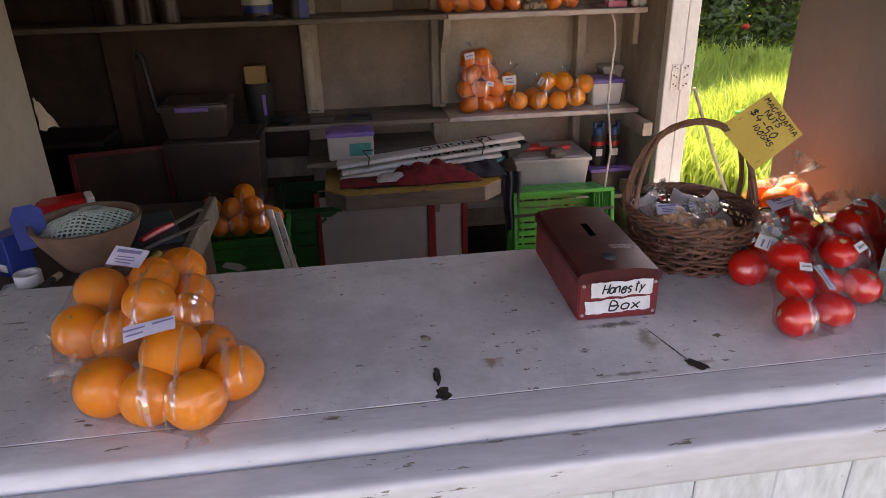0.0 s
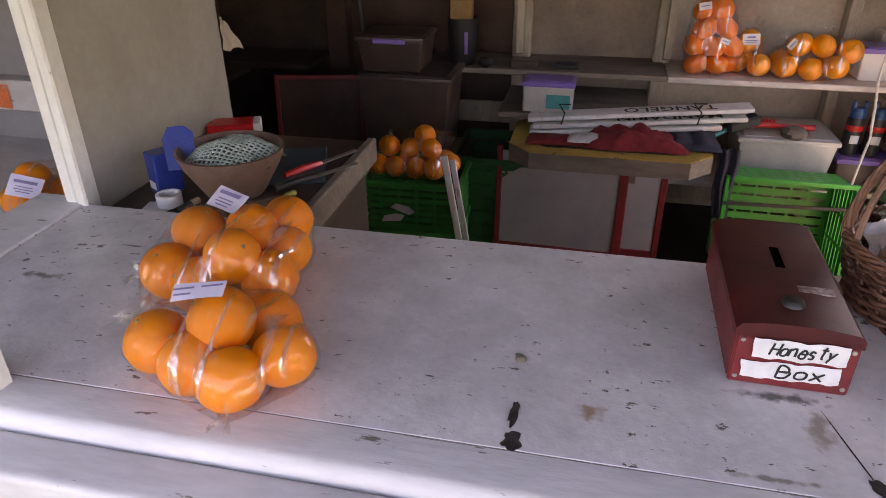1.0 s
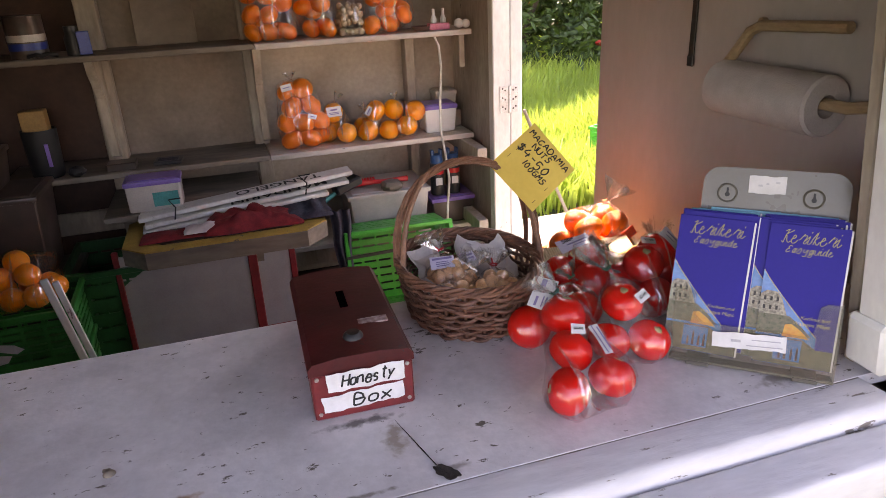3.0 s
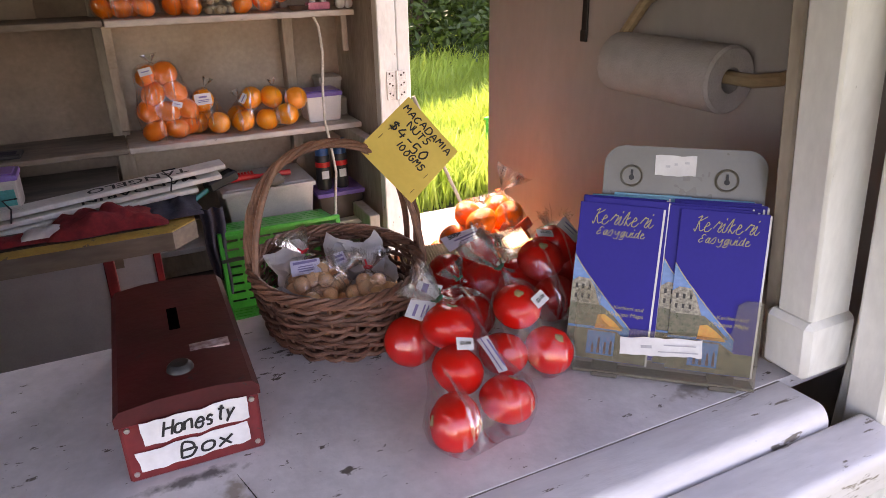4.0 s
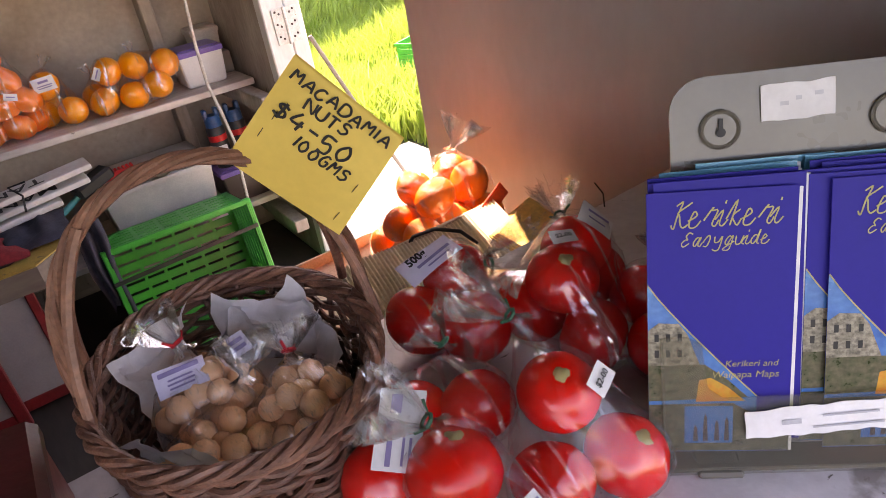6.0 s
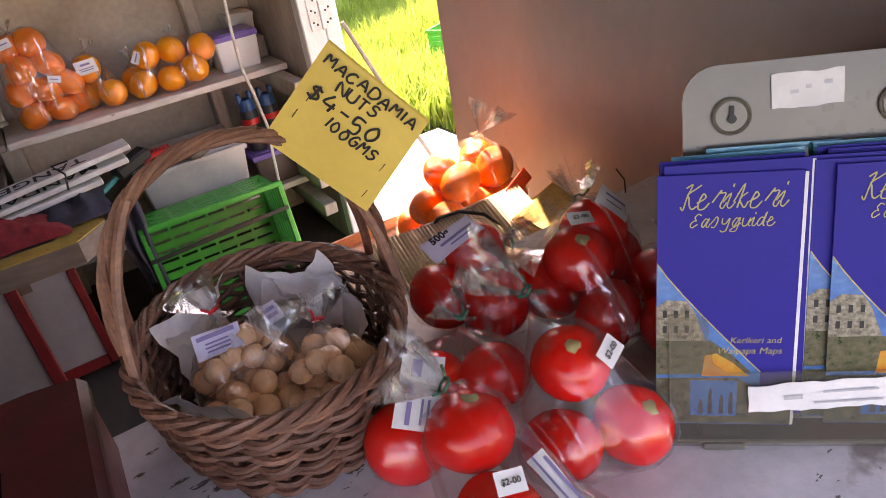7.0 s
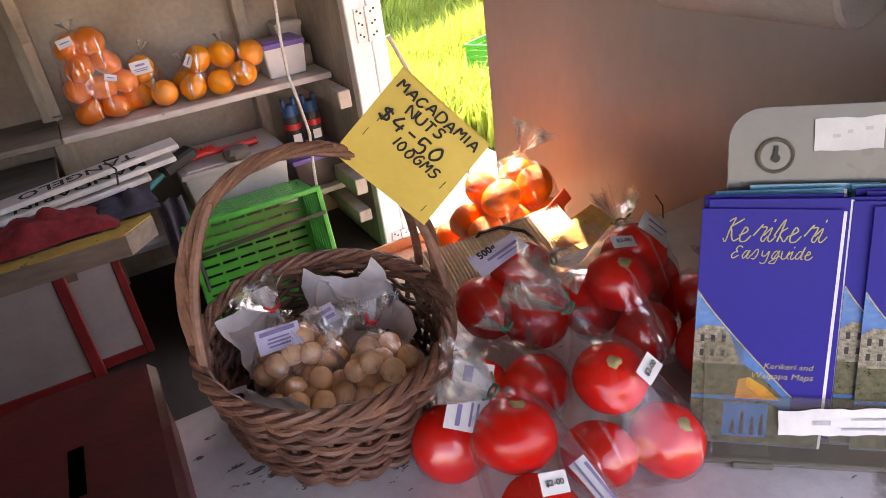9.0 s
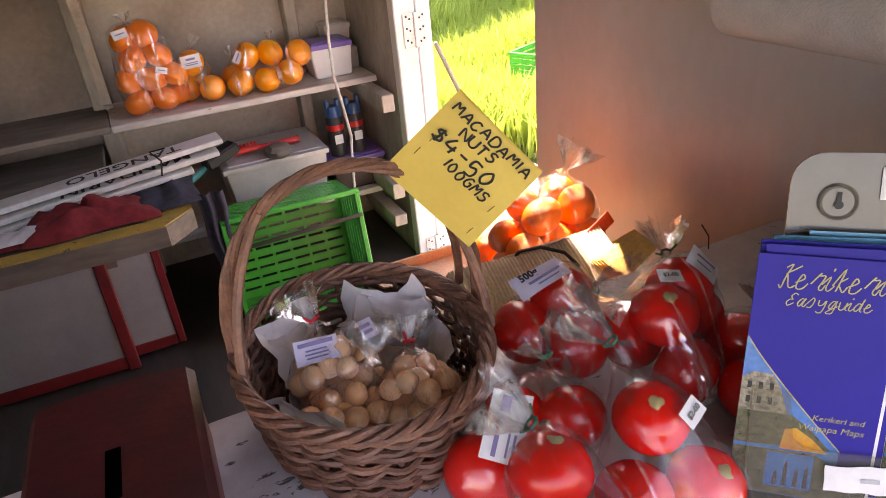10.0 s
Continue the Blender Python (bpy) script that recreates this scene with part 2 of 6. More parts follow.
def film_material(name, gloss, milk, crease=1.0):
    """Thin clear wrapping: mostly see-through, with glossy creases and painted-in highlight streaks."""
    m = bpy.data.materials.new(name)
    m.use_nodes = True
    N, L = m.node_tree.nodes, m.node_tree.links.new
    N.remove(N["Principled BSDF"])
    out = N["Material Output"]
    tr, gl, df, m1, m2 = N.new("ShaderNodeBsdfTransparent"), N.new("ShaderNodeBsdfGlossy"), N.new("ShaderNodeBsdfDiffuse"), N.new("ShaderNodeMixShader"), N.new("ShaderNodeMixShader")
    tr.inputs[0].default_value = (0.99, 0.99, 0.99, 1)
    gl.inputs["Roughness"].default_value = 0.06
    df.inputs[0].default_value = (0.9, 0.9, 0.92, 1)
    tc, nz, wv = N.new("ShaderNodeTexCoord"), N.new("ShaderNodeTexNoise"), N.new("ShaderNodeTexNoise")
    mp = N.new("ShaderNodeMapping")
    mp.inputs["Scale"].default_value = (2.2, 0.6, 0.9)
    nz.inputs["Scale"].default_value, nz.inputs["Detail"].default_value, nz.inputs["Distortion"].default_value = 24, 1.2, 0.8
    wv.inputs["Scale"].default_value, wv.inputs["Detail"].default_value, wv.inputs["Distortion"].default_value = 70, 3, 2.5
    L(tc.outputs["Object"], mp.inputs["Vector"]), L(mp.outputs[0], nz.inputs["Vector"]), L(mp.outputs[0], wv.inputs["Vector"])
    bp = N.new("ShaderNodeBump")
    bp.inputs["Strength"].default_value, bp.inputs["Distance"].default_value = 1.0, 0.011
    L(nz.outputs["Fac"], bp.inputs["Height"]), L(bp.outputs[0], gl.inputs["Normal"])
    lw = N.new("ShaderNodeLayerWeight")
    lw.inputs["Blend"].default_value = 0.25
    mr = N.new("ShaderNodeMapRange")
    mr.inputs["To Min"].default_value, mr.inputs["To Max"].default_value = gloss, min(1.0, gloss + 0.25)
    L(lw.outputs["Fresnel"], mr.inputs["Value"])
    rp = N.new("ShaderNodeValToRGB")
    rp.color_ramp.elements[0].position, rp.color_ramp.elements[1].position = 0.56, 0.74
    rp.color_ramp.elements[0].color, rp.color_ramp.elements[1].color = (0.0, 0.0, 0.0, 1), (milk, milk, milk, 1)
    L(wv.outputs["Fac"], rp.inputs["Fac"])
    # creases: highlight streaks painted white and glossy along the pull of the film
    mc, cz, cr = N.new("ShaderNodeMapping"), N.new("ShaderNodeTexNoise"), N.new("ShaderNodeValToRGB")
    mc.inputs["Scale"].default_value, mc.inputs["Rotation"].default_value = (5.0, 0.40, 0.6), (0.3, 0.35, 0.5)
    cz.inputs["Scale"].default_value, cz.inputs["Detail"].default_value, cz.inputs["Distortion"].default_value = 17, 1.2, 0.25
    L(tc.outputs["Object"], mc.inputs["Vector"]), L(mc.outputs[0], cz.inputs["Vector"])
    e = cr.color_ramp.elements
    e[0].position, e[0].color, e[1].position, e[1].color = 0.60, (0, 0, 0, 1), 0.72, (1, 1, 1, 1)
    L(cz.outputs["Fac"], cr.inputs["Fac"])
    a1, a2 = N.new("ShaderNodeMath"), N.new("ShaderNodeMath")
    a1.operation = a2.operation = "MULTIPLY_ADD"
    a1.use_clamp = a2.use_clamp = True
    a1.inputs[1].default_value, a2.inputs[1].default_value = 0.16 * crease, 0.34 * crease
    L(cr.outputs[0], a1.inputs[0]), L(rp.outputs[0], a1.inputs[2]), L(cr.outputs[0], a2.inputs[0]), L(mr.outputs[0], a2.inputs[2])
    L(a1.outputs[0], m1.inputs[0]), L(tr.outputs[0], m1.inputs[1]), L(df.outputs[0], m1.inputs[2])
    L(a2.outputs[0], m2.inputs[0]), L(m1.outputs[0], m2.inputs[1]), L(gl.outputs[0], m2.inputs[2])
    L(m2.outputs[0], out.inputs["Surface"])
    return m


PAINT = chipped(mat("counter_paint", (0.68, 0.64, 0.66), (0.50, 0.47, 0.49), 0.36, scale=8, fine=90, bump=0.25, grain=0.05), (0.11, 0.085, 0.075), 75, 0.307, (0.5, 1.0, 1), 0.012)
# the near-black patch runs along the front foot of the cash box
spots(PAINT, [((0.100, 0.846, 0), (0.020, 0.018), (0.30, 0.17, 0.09)), ((0.30, 0.778, 0), (0.06, 0.006), (0.20, 0.17, 0.15)), ((0.335, 0.925, 0), (0.07, 0.012), (0.08, 0.07, 0.07)),
              ((0.435, 0.79, 0), (0.03, 0.008), (0.30, 0.26, 0.25)), ((0.37, 0.87, 0), (0.02, 0.045), (0.28, 0.22, 0.18)), ((-0.83, 1.00, 0), (0.05, 0.012), (0.12, 0.10, 0.09)),
              ((0.95, 0.80, 0), (0.05, 0.02), (0.25, 0.21, 0.19))])
# brown of the boards, lowered further to hold the dim left end
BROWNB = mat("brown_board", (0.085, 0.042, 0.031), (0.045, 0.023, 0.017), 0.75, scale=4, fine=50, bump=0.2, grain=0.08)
LIP = chipped(mat("lip_paint", (0.68, 0.65, 0.67), (0.52, 0.49, 0.51), 0.42, scale=7, fine=70, bump=0.35, grain=0.06, stretch=(0.3, 1, 1)), (0.17, 0.14, 0.12), 30, 0.318, (0.35, 1.4, 1.4))
APRON = chipped(mat("apron_paint", (0.66, 0.66, 0.69), (0.50, 0.51, 0.49), 0.5, scale=6, fine=60, bump=0.3, stretch=(1.5, 1, 0.5)), (0.30, 0.28, 0.22), 18, 0.31, (1.2, 1, 0.5), 0.06)
TRIM = chipped(mat("trim_paint", (0.76, 0.75, 0.72), (0.60, 0.58, 0.55), 0.4, scale=8, fine=80, bump=0.25, grain=0.05, stretch=(1, 1, 0.4)), (0.20, 0.17, 0.14), 24, 0.29, (1.3, 1.3, 0.5))
CREAM = mat("cream_wall", (0.37, 0.345, 0.305), (0.30, 0.278, 0.24), 0.55, scale=4, fine=60, bump=0.12, grain=0.04)
PANEL = mat("panel_paint", (0.445, 0.422, 0.424), (0.375, 0.353, 0.352), 0.36, scale=3, fine=40, bump=0.06, grain=0.03, stretch=(1, 1, 0.5))
# two back boards: own tones plus part of the light's falloff to the left
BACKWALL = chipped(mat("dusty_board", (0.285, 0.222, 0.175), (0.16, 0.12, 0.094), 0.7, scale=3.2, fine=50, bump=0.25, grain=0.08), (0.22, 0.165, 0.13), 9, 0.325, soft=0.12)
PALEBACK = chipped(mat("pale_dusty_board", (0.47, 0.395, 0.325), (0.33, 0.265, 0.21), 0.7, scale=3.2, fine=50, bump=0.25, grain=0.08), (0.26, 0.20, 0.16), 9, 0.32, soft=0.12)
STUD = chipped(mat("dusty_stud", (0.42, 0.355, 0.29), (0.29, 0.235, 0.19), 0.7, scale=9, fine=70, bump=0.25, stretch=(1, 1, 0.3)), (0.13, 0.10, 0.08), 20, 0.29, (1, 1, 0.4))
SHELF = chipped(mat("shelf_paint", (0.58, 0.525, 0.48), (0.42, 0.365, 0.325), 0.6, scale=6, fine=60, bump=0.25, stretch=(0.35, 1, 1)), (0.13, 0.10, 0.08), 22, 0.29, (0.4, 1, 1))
# tone lowered for the near-black back corner; the bench takes it too
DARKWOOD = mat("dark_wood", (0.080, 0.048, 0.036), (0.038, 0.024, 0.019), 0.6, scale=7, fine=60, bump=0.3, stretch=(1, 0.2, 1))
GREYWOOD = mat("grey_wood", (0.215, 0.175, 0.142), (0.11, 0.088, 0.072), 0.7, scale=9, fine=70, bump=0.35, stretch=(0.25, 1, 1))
FLOORM = mat("floor_boards", (0.055, 0.042, 0.034), (0.028, 0.022, 0.018), 0.7, scale=6, fine=60, bump=0.3, stretch=(1, 0.2, 1))
# for the unseen ceiling; kept dark so that less light bounces to the back
ROOFM = mat("roof_boards", (0.26, 0.215, 0.18), (0.17, 0.14, 0.115), 0.75, scale=5, fine=50, bump=0.2)
REDBOX = chipped(mat("red_enamel", (0.090, 0.012, 0.013), (0.045, 0.009, 0.010), 0.42, scale=11, fine=90, bump=0.15, spec=0.32), (0.030, 0.022, 0.024), 18, 0.335, soft=0.04)
REDFACE = chipped(mat("red_enamel_face", (0.20, 0.020, 0.022), (0.125, 0.015, 0.017), 0.4, scale=14, fine=90, bump=0.15), (0.05, 0.035, 0.035), 40, 0.28)
INK = mat("black_ink", (0.012, 0.012, 0.014), rough=0.6, bump=0)
BLACK = mat("black_plastic", (0.02, 0.02, 0.022), rough=0.45, bump=0.05)
PAPER = chipped(mat("white_paper", (0.68, 0.67, 0.69), (0.56, 0.55, 0.57), 0.6, scale=25, fine=120, bump=0.08, grain=0.03), (0.45, 0.42, 0.38), 45, 0.27, soft=0.06)
LABEL = mat("label_paper", (0.62, 0.58, 0.72), (0.54, 0.50, 0.65), 0.45, scale=25, bump=0.05, grain=0.03)
GREYINK = mat("grey_print", (0.22, 0.18, 0.36), rough=0.6, bump=0)
YELLOW = mat("yellow_card", (0.70, 0.50, 0.12), (0.62, 0.43, 0.095), 0.55, scale=10, fine=90, bump=0.06, grain=0.03)
WICKER = mat("wicker", (0.195, 0.083, 0.053), (0.082, 0.034, 0.024), 0.5, scale=34, fine=240, bump=0.5, grain=0.3, rnd=0.22, stretch=(1, 1, 2.5))
WICKERLT = mat("wicker_pale", (0.225, 0.100, 0.064), (0.11, 0.046, 0.032), 0.45, scale=30, fine=240, bump=0.45, grain=0.25)
FILM = film_material("clear_film", 0.05, 0.06)
FILMT = film_material("gathered_film", 0.035, 0.30, 0.5)
TISSUE = mat("tissue_paper", (0.62, 0.57, 0.57), (0.50, 0.455, 0.455), 0.6, scale=20, bump=0.15, grain=0.03)
ORANGE = mat("orange_peel", (1.0, 0.31, 0.002), (1.0, 0.22, 0.002), 0.34, scale=22, fine=420, bump=0.4, grain=0.06, rnd=0.08, sss=0.12)
MANDARIN = mat("mandarin_peel", (0.98, 0.25, 0.003), (0.92, 0.165, 0.003), 0.34, scale=24, fine=420, bump=0.4, grain=0.06, rnd=0.10, sss=0.1)
PERSIM = mat("persimmon_skin", (0.98, 0.25, 0.004), (0.95, 0.38, 0.010), 0.28, scale=16, fine=160, bump=0.06, grain=0.05, rnd=0.14, sss=0.1)
TOMATO = mat("tomato_skin", (0.82, 0.014, 0.006), (0.68, 0.008, 0.005), 0.24, scale=14, fine=120, bump=0.02, grain=0.05, rnd=0.08, coat=0.1, sss=0.12)
SCAR = mat("stem_scar", (0.42, 0.36, 0.16), (0.30, 0.22, 0.09), 0.7, scale=60, bump=0.3)
NUT = mat("nut_shell", (0.86, 0.52, 0.31), (0.74, 0.39, 0.21), 0.5, scale=30, fine=200, bump=0.15, rnd=0.12)
GREEN = mat("green_plastic", (0.006, 0.40, 0.055), (0.004, 0.32, 0.042), 0.34, scale=8, bump=0.05, grain=0.05)
# the bright green lowered for the crates standing in dim light
DIMGREEN = mat("dimmed_green_plastic", (0.010, 0.25, 0.05), (0.007, 0.19, 0.038), 0.4, scale=8, bump=0.05)
SLOTDARK = mat("slot_dark", (0.0015, 0.001, 0.001), rough=0.95, bump=0, spec=0.0)
# dark green, lowered again for the shadow its crate stands in
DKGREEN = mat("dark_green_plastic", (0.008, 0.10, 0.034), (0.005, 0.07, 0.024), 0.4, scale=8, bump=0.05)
# cloudy brown plastic; dark insides and the dim left corner are in its tone
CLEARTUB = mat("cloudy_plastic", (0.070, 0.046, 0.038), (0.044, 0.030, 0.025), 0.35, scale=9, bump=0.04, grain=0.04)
GREYTUB = mat("grey_white_plastic", (0.48, 0.45, 0.42), (0.38, 0.355, 0.33), 0.4, scale=9, bump=0.06, grain=0.06)
WHITETUB = mat("white_plastic", (0.74, 0.73, 0.72), (0.66, 0.65, 0.64), 0.35, scale=9, bump=0.03, grain=0.03)
PURPLE = mat("purple_plastic", (0.20, 0.12, 0.42), (0.16, 0.095, 0.35), 0.35, scale=9, bump=0.03)
TEAL = mat("teal_print", (0.02, 0.30, 0.30), rough=0.5, bump=0)
REDPL = mat("red_plastic", (0.62, 0.02, 0.02), (0.5, 0.015, 0.018), 0.3, scale=9, bump=0.03)
REDCLOTH = mat("red_cloth", (0.28, 0.018, 0.022), (0.16, 0.010, 0.014), 0.9, scale=30, fine=400, bump=0.5)
NAVY = mat("dark_cloth", (0.045, 0.043, 0.065), (0.025, 0.024, 0.035), 0.9, scale=30, fine=400, bump=0.5)
BOARDW = mat("white_board", (0.36, 0.35, 0.37), (0.29, 0.28, 0.30), 0.5, scale=5, bump=0.06, grain=0.04)
REDFRAME = chipped(mat("red_frame", (0.25, 0.018, 0.022), (0.17, 0.013, 0.016), 0.5, scale=12, bump=0.15), (0.5, 0.45, 0.42), 30, 0.25)
YBOARD = chipped(mat("yellow_board", (0.46, 0.30, 0.06), (0.32, 0.20, 0.05), 0.6, scale=8, bump=0.2), (0.12, 0.09, 0.06), 18, 0.34)
METAL = mat("dull_metal", (0.55, 0.54, 0.52), (0.35, 0.33, 0.31), 0.4, metal=0.8, scale=30, bump=0.1)
RUSTY = chipped(mat("painted_hinge", (0.70, 0.68, 0.64), (0.55, 0.52, 0.48), 0.5, scale=30, bump=0.2), (0.22, 0.10, 0.05), 60, 0.31)
CORD = mat("white_cord", (0.66, 0.63, 0.58), (0.52, 0.49, 0.44), 0.5, scale=60, bump=0.2)
TOWEL = mat("paper_towel", (0.47, 0.44, 0.45), (0.40, 0.37, 0.38), 0.9, scale=20, fine=300, bump=0.4, grain=0.03)
CANE = mat("pale_cane", (0.38, 0.28, 0.18), (0.28, 0.195, 0.12), 0.45, scale=14, bump=0.15, stretch=(1, 0.3, 1))
HOLDER = mat("smoked_plastic", (0.128, 0.115, 0.096), (0.104, 0.092, 0.076), 0.3, scale=6, bump=0.03, grain=0.03)
BROBLUE = mat("blue_cover", (0.013, 0.010, 0.205), (0.016, 0.012, 0.235), 0.5, scale=3, bump=0.0, grain=0.02, spec=0.2)
SKYBLUE = mat("sky_print", (0.015, 0.10, 0.36), (0.035, 0.17, 0.42), 0.25, scale=30, bump=0)
STONEPR = mat("stone_print", (0.30, 0.27, 0.22), (0.08, 0.07, 0.058), 0.3, scale=260, bump=0, grain=0.3)
LEAFPR = mat("garden_print", (0.022, 0.034, 0.014), (0.10, 0.085, 0.055), 0.3, scale=160, bump=0, grain=0.3)
FRUITPR = mat("fruit_print", (0.55, 0.13, 0.012), (0.46, 0.27, 0.03), 0.3, scale=60, bump=0)
GOLD = mat("gold_print", (0.36, 0.31, 0.12), rough=0.4, bump=0)
CARD = mat("cardboard", (0.60, 0.47, 0.33), (0.50, 0.38, 0.26), 0.7, scale=20, fine=200, bump=0.2)
REDCARD = mat("red_card", (0.90, 0.11, 0.04), (0.82, 0.08, 0.03), 0.5, scale=20, bump=0.05)
ORCARD = mat("orange_card", (0.85, 0.22, 0.08), (0.78, 0.18, 0.07), 0.5, scale=20, bump=0.05)
SALTBLUE = mat("blue_print", (0.018, 0.045, 0.26), (0.012, 0.032, 0.20), 0.35, scale=20, bump=0.03)
CLAY = mat("brown_bowl", (0.20, 0.115, 0.085), (0.14, 0.08, 0.06), 0.55, scale=14, bump=0.15)
NET = mat("green_mesh", (0.42, 0.50, 0.47), (0.28, 0.36, 0.33), 0.6, scale=40, bump=0.1)
CONCRETE = mat("pale_concrete", (0.52, 0.50, 0.46), (0.40, 0.38, 0.35), 0.85, scale=8, bump=0.3)
# ground and turf kept dark so the lawn bounces less light indoors
SOIL = mat("lawn_ground", (0.060, 0.075, 0.034), (0.036, 0.048, 0.022), 0.9, scale=2.2, fine=30, bump=0.6, grain=0.25)
# paler than real blades: the sunlit look through the doorway is in the colour
GRASS = mat("grass_blade", (0.40, 0.52, 0.09), (0.26, 0.38, 0.06), 0.5, scale=1.1, fine=3, bump=0, grain=0.2)
TURF = mat("short_turf", (0.10, 0.13, 0.04), (0.06, 0.085, 0.026), 0.6, scale=1.1, fine=3, bump=0, grain=0.2)
LEAF = mat("bush_leaf", (0.075, 0.13, 0.025), (0.035, 0.07, 0.015), 0.45, scale=2.5, fine=14, bump=0, grain=0.35)
BLOOM = mat("red_bloom", (0.62, 0.03, 0.02), rough=0.6, bump=0)
PINK = mat("pink_plastic", (0.72, 0.22, 0.30), (0.6, 0.16, 0.24), 0.4, bump=0.03)
SPRAYBLUE = mat("blue_cap", (0.015, 0.085, 0.24), rough=0.3, bump=0.02)
for _m in (GRASS, LEAF):
    _p = _m.node_tree.nodes["Principled BSDF"]
    _t, _x = _m.node_tree.nodes.new("ShaderNodeBsdfTranslucent"), _m.node_tree.nodes.new("ShaderNodeMixShader")
    _x.inputs[0].default_value = 0.35
    _m.node_tree.links.new(_p.inputs["Base Color"].links[0].from_socket, _t.inputs[0])
    _m.node_tree.links.new(_p.outputs[0], _x.inputs[1])
    _m.node_tree.links.new(_t.outputs[0], _x.inputs[2])
    _m.node_tree.links.new(_x.outputs[0], _m.node_tree.nodes["Material Output"].inputs["Surface"])

# ---- the shed: floor, walls, ceiling, posts ----
CT = 0.95           # counter top
FL = 0.17           # floor inside


def setting(name, shape, material, label="", smooth=None):
    return tagged(part(name, shape, material, None, label, smooth), label, kind="structure")


s = M()
n, reach = 60, 400.0
gx = [((i / n) * 2 - 1) for i in range(n + 1)]
gv = []
for j in range(n + 1):
    for i in range(n + 1):
        x, y = math.copysign(abs(gx[i]) ** 3, gx[i]) * reach, math.copysign(abs(gx[j]) ** 3, gx[j]) * reach
        r = math.hypot(x - 0.2, y - 2.0)
        gv.append((x, y, 0.03 * noise.noise(Vector((x * 0.4, y * 0.4, 0))) * min(1, max(0, r - 3) / 3) - 0.02))
s.add(gv, [(j * (n + 1) + i, j * (n + 1) + i + 1, (j + 1) * (n + 1) + i + 1, (j + 1) * (n + 1) + i) for j in range(n) for i in range(n)])
setting("ground", s, SOIL, "grassy ground round the stall", True)

floor = setting("floor", M().span((-1.75, 0.78, 0.10), (1.36, 3.36, FL - 0.004), 0), FLOORM, "dark worn wooden floor inside the stall")
# boards step darker to the left, some of the light's falloff in their colour
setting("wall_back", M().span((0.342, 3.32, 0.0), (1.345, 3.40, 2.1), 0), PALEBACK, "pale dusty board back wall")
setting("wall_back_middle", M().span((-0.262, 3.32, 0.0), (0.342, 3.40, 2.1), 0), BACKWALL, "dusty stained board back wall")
setting("wall_back_brown", M().span((-1.12, 3.32, 0.0), (-0.262, 3.40, 2.1), 0), BROWNB, "brown board back wall, toned down for the dim side")
setting("wall_back_corner", M().span((-1.75, 3.32, 0.0), (-1.12, 3.40, 2.1), 0), DARKWOOD, "dark board wall in the corner, dimness partly in the colour")
setting("wall_right_rear", M().span((1.285, 2.84, 0.0), (1.345, 3.32, 2.1), 0.002), STUD, "dusty board side wall behind the doorway")
setting("wall_right", M().span((1.30, 0.70, 0.0), (1.345, 1.97, 2.1), 0.004), PANEL, "smooth brown-grey painted side panel")
setting("wall_left", M().span((-0.965, 1.308, 0.0), (-0.945, 1.905, 2.1), 0.003), CREAM, "cream painted partition panel")
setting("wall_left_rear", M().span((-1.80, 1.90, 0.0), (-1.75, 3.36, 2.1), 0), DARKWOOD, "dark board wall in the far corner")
setting("wall_annex", M().span((-1.80, 0.62, 0.0), (-1.75, 1.90, 2.1), 0), CREAM, "pale painted wall of the side bay")
setting("wall_annex_rear", M().span((-1.75, 1.86, 0.0), (-0.985, 1.90, 2.1), 0), BOARDW, "pale board behind the side bay")
# added out of view: lowers the sky light that reaches panel and back wall
setting("wall_fascia", M().span((-1.85, 0.15, 1.61), (1.45, 0.19, 2.10), 0.004), TRIM, "unseen white board added over the opening to cut sky light")
# never in view; carried forward past the counter lip to shade it
setting("ceiling", M().span((-1.85, 0.12, 2.10), (1.45, 3.45, 2.16), 0.004), ROOFM, "unseen board ceiling, its front overhang added to cut sky light")
setting("wall_lintel", M().span((1.30, 1.97, 1.98), (1.345, 2.783, 2.1), 0.003), PANEL, "painted board over the doorway")
setting("door_sill", M().span((1.26, 1.97, 0.08), (1.42, 2.78, FL + 0.01), 0.004), CONCRETE, "pale worn door sill")
setting("pavement", M().span((1.42, 1.2, -0.05), (2.35, 3.9, 0.03), 0.01), CONCRETE, "pale concrete step outside the doorway")

# studs on the back wall; the leftmost in board brown, its dimness painted in
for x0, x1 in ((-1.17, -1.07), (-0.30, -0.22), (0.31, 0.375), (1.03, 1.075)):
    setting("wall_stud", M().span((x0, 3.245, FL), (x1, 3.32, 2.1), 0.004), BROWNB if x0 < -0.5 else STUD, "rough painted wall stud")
# shelf brackets cut from board with a slanted front
for x0, z1 in ((-0.275, 1.290), (0.345, 1.290)):
    prof = [(0, 0), (-0.205, 0), (-0.19, -0.05), (-0.08, -0.16), (-0.065, -0.40), (0, -0.42)]
    b = M().plate(prof, 0.03, Matrix(((0, 0, 1, x0), (1, 0, 0, 3.245), (0, 1, 0, z1 - 0.012), (0, 0, 0, 1))))
    setting("trim_bracket", b, STUD, "slanted painted board bracket")

# door post with two leaves and the folded door behind it
setting("door_post", M().span((1.280, 2.785, 0.0), (1.356, 2.838, 2.1), 0.004), TRIM, "white painted door post")
door = thing("door_1", (1.388, 2.82, 0.1), "white painted door folded open against the outside wall", "door", kind="structure")
part("door_leaf", M().span((-0.028, -0.03, 0), (0.026, 0.70, 1.90), 0.004), TRIM, door)
for z in (1.022, 0.19):
    h = thing("hinge", (1.350, 2.782, z), "old butt hinge with flaking white paint and rust", "hinge", "door hinges")
